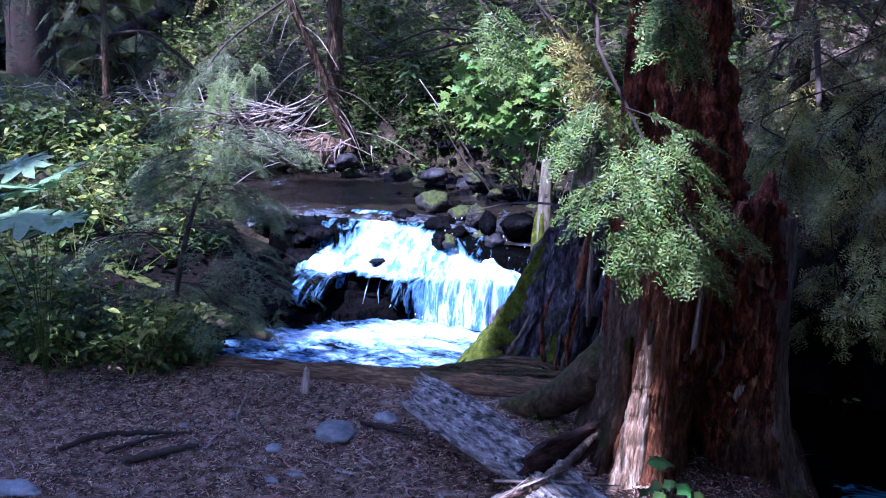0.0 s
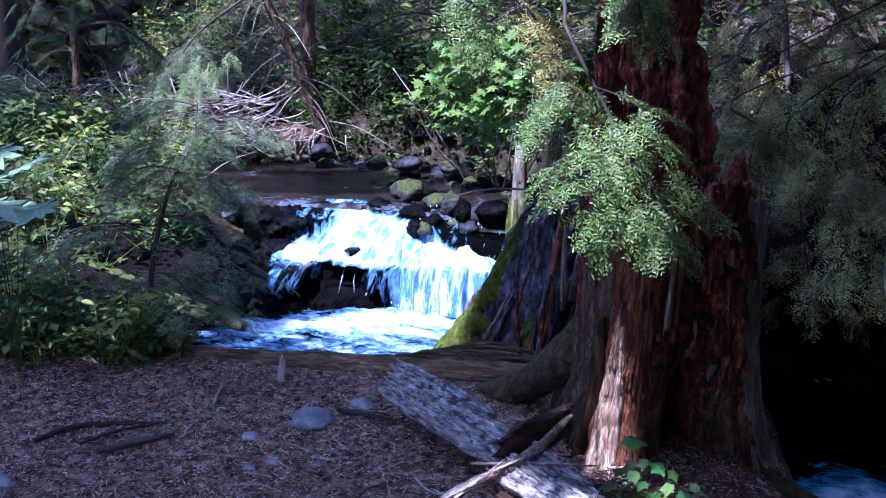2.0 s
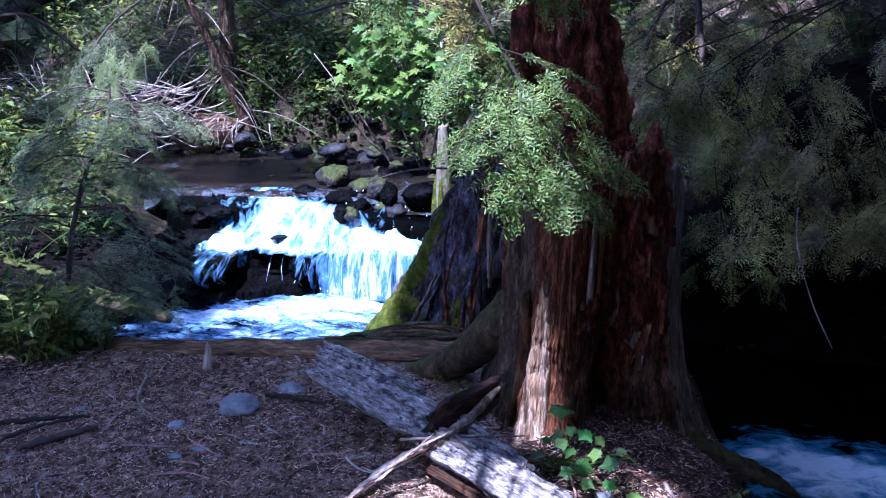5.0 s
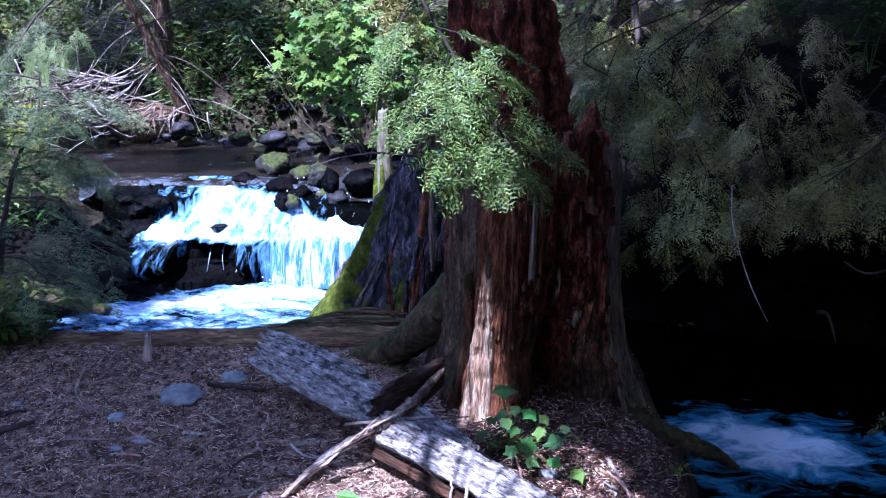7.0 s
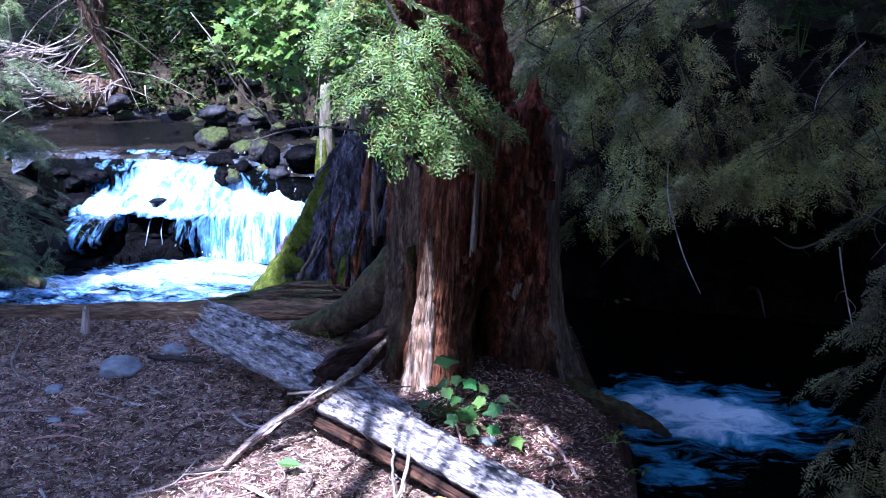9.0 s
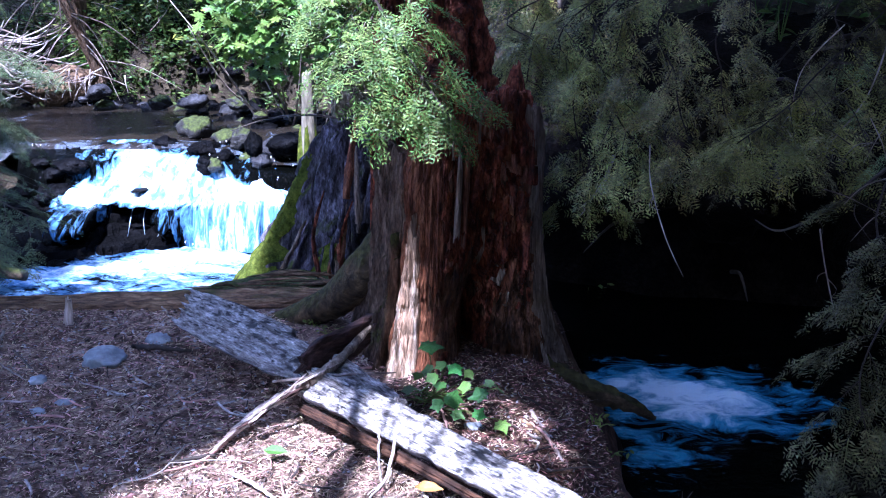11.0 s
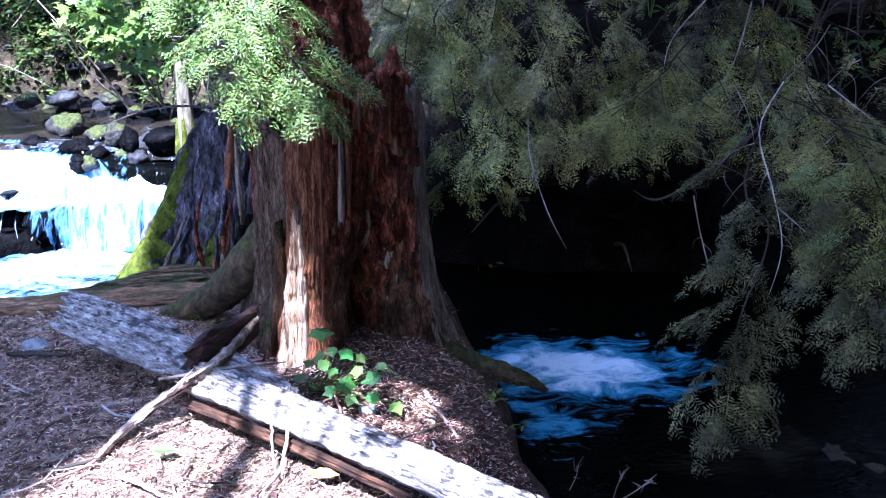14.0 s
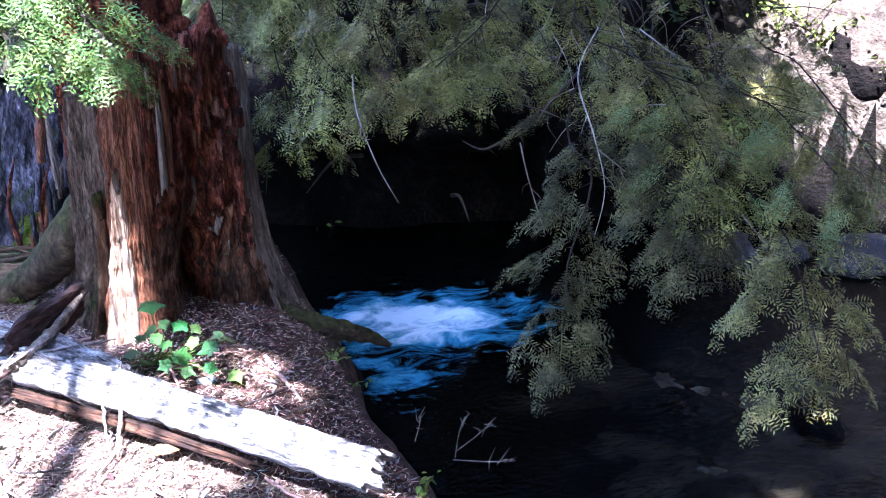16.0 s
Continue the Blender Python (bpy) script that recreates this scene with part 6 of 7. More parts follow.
dead_branch(0.006, twig_mat, [(1.91, 4.04, 1.27), (1.76, 3.86, 1.01), (1.55, 3.80, 0.76)])
dead_branch(0.005, twig_mat, [(1.72, 4.06, 1.29), (1.51, 3.91, 1.12), (1.46, 3.85, 0.92)])
dead_branch(0.025, twig_dark, [(0.50, 4.83, 0.90), (0.57, 4.69, 0.79), (0.74, 4.67, 0.78)])
dead_branch(0.012, twig_dark, [(0.57, 4.91, 1.20), (0.59, 4.85, 1.01), (0.59, 4.68, 0.79)])
for k in range(70):
    o = np.array((1.85, 3.30, 0.98)) + rng.normal(size=3) * np.array([0.34, 0.20, 0.17])
    d = rng.normal(size=3) * np.array([0.07, 0.04, 0.04]) + np.array([0, 0, -0.05])
    part("dead_branch", Heap().add(*tube(curve([o, o + d + 0.015 * rng.normal(size=3), o + 2 * d + np.array([0, 0, -0.03])], 8), [0.0022, 0.0018, 0.0007], 4)), twig_mat if k % 2 else twig_dark, hem)

# dense upper crown, added out of view to darken the bank and stream below
r = np.random.default_rng(72)
n = 46
cl_p = r.normal(size=(n, 3)) * np.array([0.22, 0.22, 0.10])
cl_d = np.column_stack([r.normal(size=(n, 2)), 0.4 * r.normal(size=n)])
CLUSTER = Heap().many((np.array([[-0.5, 0, 0], [0, -0.35, 0], [0.5, 0, 0], [0, 0.35, 0]]), np.zeros((0, 3), int), np.array([[0, 1, 2, 3]])), frames_of(cl_d, r.normal(size=(n, 3)) * 0.4 + [0, 0, 1]) * 0.24, cl_p).arrays()
ps = np.column_stack([1.0 + 5.0 * r.random(620), 3.4 + 4.6 * r.random(620), 3.0 + 2.8 * r.random(620)])[:230]
ms = frames_of(r.normal(size=(620, 3)) * [1, 1, 0.2], r.normal(size=(620, 3)) * 0.3 + [0, 0, 1])[:230] * 1.1
for k in range(0, 230, 12):
    part("limb", Heap().add(*tube(curve([(3.28, 5.6, ps[k][2] + 0.3), (np.array([3.28, 5.6, ps[k][2] + 0.2]) + ps[k]) / 2, ps[k]], 8), [0.03, 0.02, 0.006], 5)), twig_dark, hem)
part("foliage", Heap().many(CLUSTER, ms, ps), needle_dark, hem, kind="stuff", smooth=False)

# ---- small spruce over the pool's left bank ----
rng = np.random.default_rng(23)
sx, sy, sz = (-2.53, 4.36, 0.05)
sap = thing("spruce_sapling", (sx, sy, sz), "slender young spruce with flat dark sprays on the bank", "sapling")
stem = curve([(sx, sy, sz - 0.1), (-2.25, 4.01, 0.52), (-2.19, 4.09, 0.84), (-2.10, 4.16, 1.05), (-2.09, 4.21, 1.23)], 30)
part("stem", Heap().add(*tube(stem, [0.018, 0.013, 0.008, 0.003], 8, 0.06, rng=rng)), twig_dark, sap)
for k in range(21):
    f = 0.10 + 0.87 * (k + rng.random()) / 21
    o = stem[int(f * 29)]
    a = rng.random() * 6.28
    l = (0.62 - 0.35 * f) * (0.7 + 0.5 * rng.random())
    d = np.array([math.cos(a), 0.7 * math.sin(a), 0])
    lines = limb_lines([o, o + d * l * 0.55 + np.array([0, 0, 0.02]), o + d * l + np.array([0, 0, -0.12 * l])], 8, l * 0.5, rng, 0.25, 0.9, 0.2)
    limb = part("limb", wood_of(lines, 0.005, 0.0022, 4, 5), twig_dark, sap)
    part("foliage", dress(lines, SPRAY_MID, 3.6, rng, 0.6, 0.15, 0.12), needle_sapling, limb, kind="stuff")


# ---- broad-leaved plants ----
def leaf_mesh(lobes, seed, size, sinus=0.62):
    v, t, q = leaf_shape(lobes, seed=seed, sinus=sinus)
    return to_mesh("leaf", v * size, t, q, False)


def put_leaf(mesh, material, parent, at, d, up, size, name="leaf"):
    if not mesh.materials:
        mesh.materials.append(material)
    ob = new(name, mesh)
    m = frames_of(np.array([d], float), np.array([up], float))[0]
    ob.parent = parent
    ob.matrix_basis = Matrix.Translation(Vector(at) - base_of(parent)) @ Matrix([list(r) for r in m]).to_4x4() @ Matrix.Scale(size, 4)
    return ob


MAPLE = [leaf_mesh(7, s, 1.0, 0.55) for s in (1, 2, 3)]
BERRY = [leaf_mesh(5, s, 1.0, 0.72) for s in (4, 5, 6)]
BIG = [leaf_mesh(9, s, 1.0, 0.5) for s in (7, 8, 9)]
rng = np.random.default_rng(24)


def broad_bush(base, centre, size, n, leaf, meshes, material, label, name="bush", stems=7, face=(0, -1, 0.35)):
    """A bush of large lobed leaves in loose tiers on arching stems."""
    t = thing(name, base, label, "bush")
    b, c = np.array(base, float), np.array(centre, float)
    for k in range(stems):
        e = c + rng.normal(size=3) * np.array(size) * 0.5
        part("stem", Heap().add(*tube(curve([b + rng.normal(size=3) * [0.1, 0.1, 0], (b + e) / 2 + rng.normal(size=3) * 0.08, e], 12), [0.012, 0.007, 0.003], 6)), twig_mat, t)
    for k in range(n):
        u = rng.normal(size=3)
        u /= np.linalg.norm(u)
        p = c + u * np.array(size) * (0.55 + 0.5 * rng.random())
        if p[1] > c[1] + 0.35 * size[1]:
            p[1] = 2 * c[1] - p[1]
        a = rng.random() * 6.28
        d = np.array([math.cos(a), math.sin(a) * 0.6 - 0.35, -0.35 - 0.3 * rng.random()])
        put_leaf(meshes[k % len(meshes)], material, t, p, d, np.array([0.35 * rng.normal(), -0.3 + 0.3 * rng.normal(), 1.0]), leaf * (0.65 + 0.6 * rng.random()))
    return t


bc = (-1.13, 7.20, 1.16)
broad_bush((bc[0], 7.6, ground_at(bc[0], 7.6)), bc, (0.62, 0.35, 0.46), 460, 0.098, MAPLE, leaf_bush, "leafy bush with large bright green lobed leaves", stems=9)
bc = (-2.75, 3.65, 0.89)
big = thing("broad_leaf_plant", (bc[0], bc[1], ground_at(bc[0], bc[1])), "plant with very large pale green lobed leaves", "plant")
for px in ((-2.97, 3.83, 0.99), (-2.73, 3.78, 0.95), (-2.71, 3.44, 0.83), (-2.46, 3.50, 0.82), (-2.82, 3.74, 0.89), (-2.92, 3.52, 0.94), (-2.89, 3.39, 0.79)):
    a = rng.random() * 6.28
    d = np.array([math.cos(a), math.sin(a), -0.1])
    put_leaf(BIG[rng.integers(0, 3)], leaf_big, big, np.array(px) - d * 0.09, d, (0.12 * rng.normal(), -0.22, 1.0), 0.27 + 0.08 * rng.random())
    part("stalk", Heap().add(*tube(curve([(bc[0], bc[1], ground_at(bc[0], bc[1])), (np.array(bc) + px) / 2 - [0, 0, 0.2], np.array(px) - d * 0.09], 10), [0.003, 0.002], 5)), leaf_small, big)
# thimble plant at the cedar's foot
bc = (0.03, 3.19, -0.02)
berry = thing("thimble_plant", (bc[0], bc[1], ground_at(bc[0], bc[1])), "low plant with fresh green lobed leaves by the trunk", "plant")
for s, r0 in ((0.095, (0.01, 3.18, 0.20)), (0.06, (0.01, 3.11, 0.14)), (0.07, (0.10, 3.12, 0.14)), (0.05, (-0.03, 3.10, 0.12)), (0.055, (0.05, 3.10, 0.16)), (0.06, (-0.00, 3.05, 0.10)), (0.085, (0.09, 3.00, 0.08)), (0.06, (0.04, 2.99, 0.06)), (0.085, (0.19, 3.01, 0.09)), (0.06, (0.14, 3.06, 0.10)), (0.06, (-0.06, 2.99, 0.12)), (0.055, (0.25, 3.02, 0.11)), (0.06, (0.11, 2.94, 0.05)), (0.075, (0.26, 2.90, 0.03)), (0.06, (0.18, 2.92, 0.06)), (0.06, (0.05, 3.02, 0.12)), (0.06, (0.02, 3.06, 0.13)), (0.05, (0.15, 3.10, 0.13)), (0.05, (0.22, 3.06, 0.11)), (0.05, (-0.03, 2.99, 0.09))):
    a = rng.random() * 6.28
    dd = np.array([math.cos(a), math.sin(a) * 0.7 - 0.3, -0.25])
    put_leaf(BERRY[rng.integers(0, 3)], leaf_young, berry, np.array(r0) - dd * s * 0.4, dd, (0.2 * rng.normal(), -0.5, 1), s * 0.85)
    part("stalk", Heap().add(*tube(curve([(bc[0] + 0.1 * rng.normal(), bc[1] + 0.05 * rng.normal(), -0.02), (np.array(bc) + r0) / 2, np.array(r0) - dd * s * 0.4], 8), [0.003, 0.002], 4)), leaf_small, berry)


def undergrowth(name, label, spots, leaf, per, material, seed, tall, wide, category="undergrowth", stems=True):
    """Many small leaves on thin stems round the spots (x, y): one object of stuff."""
    r = np.random.default_rng(seed)
    h, ms, ps = Heap(), [], []
    for x, y in spots:
        z = ground_at(x, y)
        hh, ww = tall * (0.5 + 0.8 * r.random()), wide * (0.6 + 0.7 * r.random())
        for s in range(4):
            e = np.array([x, y, z]) + np.array([ww * r.normal() * 0.7, ww * r.normal() * 0.7, hh * (0.6 + 0.5 * r.random())])
            line = curve([(x, y, z - 0.03), (np.array([x, y, z]) + e) / 2 + np.array([0, 0, 0.1 * hh]), e], 6)
            if stems:
                h.add(*tube(line, [0.004, 0.0015], 3))
            for _ in range(per // 4):
                f = r.random() ** 0.6
                i = min(int(f * 5), 4)
                p = line[i] + (line[i + 1] - line[i]) * (f * 5 - i) + r.normal(size=3) * np.array([0.35, 0.35, 0.12]) * ww * f
                a = r.random() * 6.28
                d = np.array([math.cos(a), math.sin(a), -0.15 + 0.3 * r.normal()])
                ms.append(frames_of(d[None], np.array([[0.35 * r.normal(), 0.35 * r.normal() - 0.15, 1.0]]))[0] * leaf * (0.5 + r.random()))
                ps.append(p)
    h.many(OVATE[0], np.array(ms), np.array(ps))
    return solo(name, h, material, (spots[0][0], spots[0][1], ground_at(*spots[0])), label, category, kind="stuff", smooth=False)


def scatter(n, x0, x1, y0, y1, seed, keep):
    r = np.random.default_rng(seed)
    x, y = x0 + (x1 - x0) * r.random(n), y0 + (y1 - y0) * r.random(n)
    ok = keep(x, y)
    return list(zip(x[ok].tolist(), y[ok].tolist()))


def on_far(x, y):
    return side_of(FAR_EDGE, x, y) > 0.12


def in_hollow(x, y):
    return (x > -7.0) & (x < -3.7) & (y > 8.2) & (y < 11.0)


def on_left(x, y):
    return (side_of(NEAR_EDGE, x, y) < -0.05) & ((x < np.where(y < 6.2, -3.0, -2.55) - 0.15 * np.sin(3 * y)) & (y > 4.25))


undergrowth("leafy_undergrowth", "low leafy green undergrowth on the stream bank", scatter(170, -5.5, -2.2, 4.2, 7.5, 1, on_left), 0.055, 44, leaf_small, 51, 0.34, 0.20)
undergrowth("low_shrubs", "low leafy shrubs at the edge of the soil", scatter(90, -3.7, -2.15, 3.72, 4.25, 11, lambda x, y: y > 3.85 - 0.25 * (x + 2.2) * 0 - 0.12 * (x < -2.6)), 0.05, 40, leaf_small, 61, 0.26, 0.2)
undergrowth("low_sprigs", "lighter green sprigs among the low shrubs", scatter(30, -3.6, -2.3, 3.75, 4.3, 12, lambda x, y: y > 3.7), 0.06, 28, leaf_yellow, 62, 0.3, 0.2)
undergrowth("slope_sprigs", "sunlit yellow-green sprigs on the bank beyond the side stream", scatter(320, 3.2, 6.8, 3.2, 7.2, 13, on_far), 0.032, 56, leaf_yellow, 63, 0.25, 0.2)
undergrowth("bright_undergrowth", "yellow-green sunlit undergrowth on the bank", scatter(70, -6.0, -3.0, 5.4, 9.0, 2, on_left), 0.06, 40, leaf_yellow, 52, 0.35, 0.22)
undergrowth("hillside_brush", "tangled green brush on the hillside", scatter(330, -8, 4, 8.0, 14, 3, lambda x, y: on_far(x, y) & ~in_hollow(x, y)), 0.085, 44, leaf_small, 53, 0.6, 0.35)
undergrowth("hillside_shrubs", "pale green shrubs on the sunny hillside", scatter(170, -8, 4, 8.0, 15, 4, lambda x, y: on_far(x, y) & ~in_hollow(x, y)), 0.09, 40, leaf_yellow, 54, 0.7, 0.35)
undergrowth("bank_brush", "dark green brush on the bank over the side stream", scatter(150, 0.2, 8, 4.5, 9.5, 5, on_far), 0.07, 40, leaf_small, 55, 0.45, 0.28)
undergrowth("bank_sprigs", "small green sprigs beside the log", [(-2.15, 4.02), (-2.3, 4.1), (-2.45, 4.0), (-2.6, 4.15), (-2.75, 4.05), (-2.9, 4.2), (-3.05, 4.1), (-2.2, 4.15), (-2.55, 4.3), (-2.8, 4.35), (-3.2, 4.3), (-3.3, 4.1)], 0.045, 32, leaf_small, 56, 0.16, 0.12)
undergrowth("edge_sprigs", "tiny green leaves along the bank's edge", [(0.73, 2.35), (0.78, 2.25), (0.62, 3.2), (0.66, 3.1), (-0.5, 3.85), (-0.42, 3.75)], 0.025, 16, leaf_yellow, 57, 0.05, 0.05)

undergrowth("far_bank_sprigs", "low mossy sprigs and weeds along the far bank", scatter(1100, -5.5, 0.3, 7.2, 10.0, 6, lambda x, y: (side_of(FAR_EDGE, x, y) > 0.02) & (side_of(FAR_EDGE, x, y) < 1.1)), 0.055, 32, leaf_small, 58, 0.25, 0.2)
undergrowth("far_bank_weeds", "yellow-green weeds along the far bank", scatter(110, -5.5, 0.3, 7.2, 10.0, 7, lambda x, y: (side_of(FAR_EDGE, x, y) > 0.05) & (side_of(FAR_EDGE, x, y) < 1.3)), 0.06, 28, leaf_yellow, 59, 0.3, 0.2)


def dead_twigs(name, label, spots, tall, n, seed, material):
    """Bare tangled twigs round the spots: one object of stuff."""
    r = np.random.default_rng(seed)
    h = Heap()
    for x, y in spots:
        z = ground_at(x, y)
        for _ in range(n):
            o = np.array([x, y, z]) + np.array([0.15 * r.normal(), 0.15 * r.normal(), 0.05 + 0.3 * tall * r.random()])
            d = np.array([r.normal(), 0.6 * r.normal(), 0.9 * r.random()])
            d *= tall * (0.4 + 0.8 * r.random()) / np.linalg.norm(d)
            h.add(*tube(curve([o, o + d * 0.5 + 0.06 * r.normal(size=3), o + d + np.array([0, 0, -0.15 * tall])], 6), [0.005, 0.003, 0.001], 3))
    return solo(name, h, material, (spots[0][0], spots[0][1], ground_at(*spots[0])), label, "dead twigs", kind="stuff")


dead_twigs("dead_brush", "bare grey twigs tangled over the hillside", scatter(300, -7, 3, 7.5, 13, 8, on_far), 0.7, 6, 91, twig_mat)
dead_twigs("bank_dead_brush", "bare pale twigs on the sunny bank", scatter(45, -6, -2.8, 6.5, 10, 9, on_left), 0.5, 6, 92, twig_pale)
undergrowth("bank_ferns", "yellow-green leaves and moss on the bank behind the cedar", [(0.72, 5.35), (0.85, 5.3), (0.62, 5.5), (0.9, 5.45), (0.75, 5.6), (1.0, 5.3)], 0.05, 44, leaf_yellow, 60, 0.30, 0.2)
a, b = (-2.89, 5.05, 0.01), (-2.19, 4.85, -0.09)
mb = thing("mossy_log", a, "thin fallen log covered in green moss under the ledge", "log")
part("log_body", Heap().add(*tube(curve([(a[0] - 0.5, a[1] + 0.1, a[2] + 0.12), a, ((a[0] + b[0]) / 2, a[1] - 0.08, (a[2] + b[2]) / 2 - 0.01), b], 24), [0.06, 0.06, 0.05, 0.03], 14, 0.08, rng=rng)), surf("mossy_thin_log", [(0.03, 0.024, 0.016), (0.08, 0.06, 0.04), (0.14, 0.11, 0.07)], 20, moss=((0.06, 0.075, 0.012), 0.40), bump=1.0), mb)
# ---- hillside: leaning trunk, root mound, dead brush, trees ----
rng = np.random.default_rng(61)
lt = thing("leaning_trunk", (-2.35, 8.6, 0.7), "dark leaning dead trunk rooted in a brown earth mound", "dead trunk")
q0, q1, q2, q3 = (-3.02, 8.50, 0.67), (-3.22, 8.40, 1.24), (-3.39, 8.30, 1.69), (-3.61, 8.20, 2.26)
part("trunk", column([(q0[0], q0[1], q0[2] - 0.15), q0, q1, q2, q3, (q3[0] - 0.6, q3[1], q3[2] + 1.5)], [0.09, 0.055, 0.046, 0.042, 0.04, 0.03], 12, 6, 0.15, 22, 60), bark_grey, lt, "grey-brown scaly bark")
for k in range(26):
    f = rng.random()
    o = np.array(q0) + (np.array(q3) - q0) * f
    d = np.array([rng.normal() * 0.30, -0.15 - 0.2 * rng.random(), -0.25 * rng.random() - 0.05])
    part("dead_limb", Heap().add(*tube(curve([o, o + d * 0.6, o + d * 1.2 + [0, 0, -0.15]], 10), [0.007, 0.005, 0.0015], 5)), (twig_dark, twig_mat)[k % 2], lt)
md = (-3.30, 8.25, 0.56)
mound = surf("sunlit_rootwad", [(0.05, 0.032, 0.018), (0.16, 0.10, 0.055), (0.36, 0.25, 0.14)], 9, bump=1.0, stains=0.5, bump_size=0.05)
solo("root_mound", rock_heap((md[0], 8.35, md[2] - 0.05), (0.34, 0.24, 0.22), 71, 0.85, 3, 0.0, 0.35), mound, (md[0], 8.35, 0.3), "mound of orange-brown earth and roots above the pool", "root mound")

for k in range(46):        # fine roots and dry needles hanging over the mound
    o = np.array([md[0] + 0.34 * rng.normal(), 8.28 - 0.15 * rng.random(), md[2] + 0.14 * rng.random()])
    d = np.array([0.12 * rng.normal(), -0.12 * rng.random() - 0.03, -0.10 - 0.16 * rng.random()])
    part("hanging_root", Heap().add(*tube(curve([o, o + d * 0.5 + [0, -0.03, 0.02], o + d], 7), [0.007, 0.005, 0.002], 4)), (twig_mat, twig_dark, twig_pale)[k % 3], lt)

pile = thing("brush_pile", (-4.15, 8.30, 0.53), "heap of bare bleached dead branches on the bank", "brush pile")
for k in range(230):
    o = np.array((-4.46, 7.70, 0.57)) + np.array([1.45 * rng.random() - 0.4, 0.6 * rng.random(), 0.5 * rng.random() ** 1.5 - 0.03])
    a = 0.55 * rng.normal() + 0.3
    l = 0.3 + 0.7 * rng.random()
    d = np.array([math.cos(a), -0.25 + 0.3 * rng.normal(), math.sin(a) * 0.5])
    m = o + d * l * 0.5 + np.array([0, 0, -0.04])
    part("dead_branch", Heap().add(*tube(curve([o - d * l * 0.4, m - d * 0.1, o + d * l * 0.6], 9), [0.010 * rng.random() + 0.003, 0.006, 0.002], 5)), (twig_pale, twig_mat, twig_mat)[k % 3], pile)

# rotten fallen trunks in the hollow on the slope, darkened to put them in shade
duff_log = surf("shaded_rotten_log", [(0.004, 0.002, 0.0014), (0.018, 0.010, 0.007), (0.055, 0.032, 0.023)], 12, (0.3, 1, 1), bump=1.0, fine=60, stains=0.7, crack=0.4, bump_size=0.06)
for k, (a, b, w) in enumerate([((-6.2, 8.9, 0.95), (-4.5, 9.0, 0.95), 0.15), ((-5.6, 8.7, 1.5), (-5.0, 9.9, 2.3), 0.07)]):
    t = thing("rotten_log", (a[0], a[1], ground_at(a[0], a[1])), "red-brown rotten log in the hollow, darkened for shade", "log", "hollow logs")
    way = curve([a, (np.array(a) + b) / 2 + [0, 0, -0.12], b], 40)
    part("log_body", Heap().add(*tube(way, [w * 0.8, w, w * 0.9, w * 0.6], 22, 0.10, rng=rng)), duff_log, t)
    for j in range(9):
        o = way[4 + 4 * j] + np.array([0, -w * 0.8, 0])
        part("splinter", Heap().add(*tube(curve([o, o + [0.05 * rng.normal(), -0.08, -0.1], o + [0.1 * rng.normal(), -0.10, -0.2 - 0.3 * rng.random()]], 8), [0.02, 0.015, 0.004], 5, 0.2, rng=rng)), (duff_log, twig_dark)[j % 2], t)
# conifers on the banks
conifer((-3.4, 9.2, ground_at(-3.4, 9.2)), 9, 0.06, (0.1, 0.0), "spruce with drooping grey-green branches above the pool", 14, 1.5, 1.7, 4.6, 81, needle_dark, turn=(3.3, 6.2), per_metre=8, size=0.8)
lc = limb_lines([(-3.4, 9.15, 2.2), (-3.76, 7.80, 1.58), (-3.89, 7.40, 1.25), (-4.10, 7.30, 0.97)], 8, 0.4, rng, 0.5, 0.9, 0.4)
tip = thing("spruce_branch", (-3.4, 9.15, 2.2), "spruce branch with fresh pale green tips", "branch")
part("limb", wood_of(lc, 0.012, 0.004), twig_dark, tip)
part("foliage", dress(lc, SPRAY_MID, 14, rng, 0.9, 0.4), needle_sapling, tip, kind="stuff")
for px in ((-3.68, 7.30, 1.22), (-3.41, 7.30, 1.25), (-3.76, 7.30, 1.10), (-4.00, 7.30, 1.04), (-3.58, 7.30, 1.17)):
    ls = limb_lines([np.array(px) + [0, 0.15, 0.12], px, np.array(px) + [-0.03, -0.05, -0.1]], 5, 0.12, rng, 0.6)
    part("fresh_growth", dress(ls, SPRAY_MID, 30, rng, 0.5, 0.0), needle_tip, tip, "pale fresh needle tips", kind="stuff")
conifer((-5.15, 7.9, ground_at(-5.15, 7.9)), 3.4, 0.03, (0.1, 0.0), "young fir with grey-green sprays on the bank", 22, 1.1, 0.5, 3.0, 88, needle_sapling, SPRAY_MID, per_metre=5, size=0.9, name="fir_sapling")
TREES = [(-4.6, 12.5, 0.22, 93), (-1.2, 11.5, 0.15, 94), (0.6, 9.6, 0.18, 95), (2.2, 8.4, 0.16, 96), (4.4, 7.4, 0.2, 97), (5.8, 9.0, 0.22, 98), (-2.4, 13.5, 0.2, 99), (7.0, 6.0, 0.2, 100)]
for x, y, r, s in TREES:
    conifer((x, y, ground_at(x, y)), 10, r * 0.55, (0.3 * math.sin(s), 0), "tall dark conifer on the hillside", 10, 1.9, 0.7, 4.5, s, needle_dark, turn=(3.0, 6.4), per_metre=3.2, size=1.1, bark=limb_bark, group="hillside conifers")
conifer((0.67, 6.20, 0.73), 8, 0.05, (0.0, 0), "thin dark young conifer behind the cedar", 16, 1.1, 0.4, 3.0, 120, needle_dark, turn=(2.8, 6.5), per_metre=7, size=0.7)

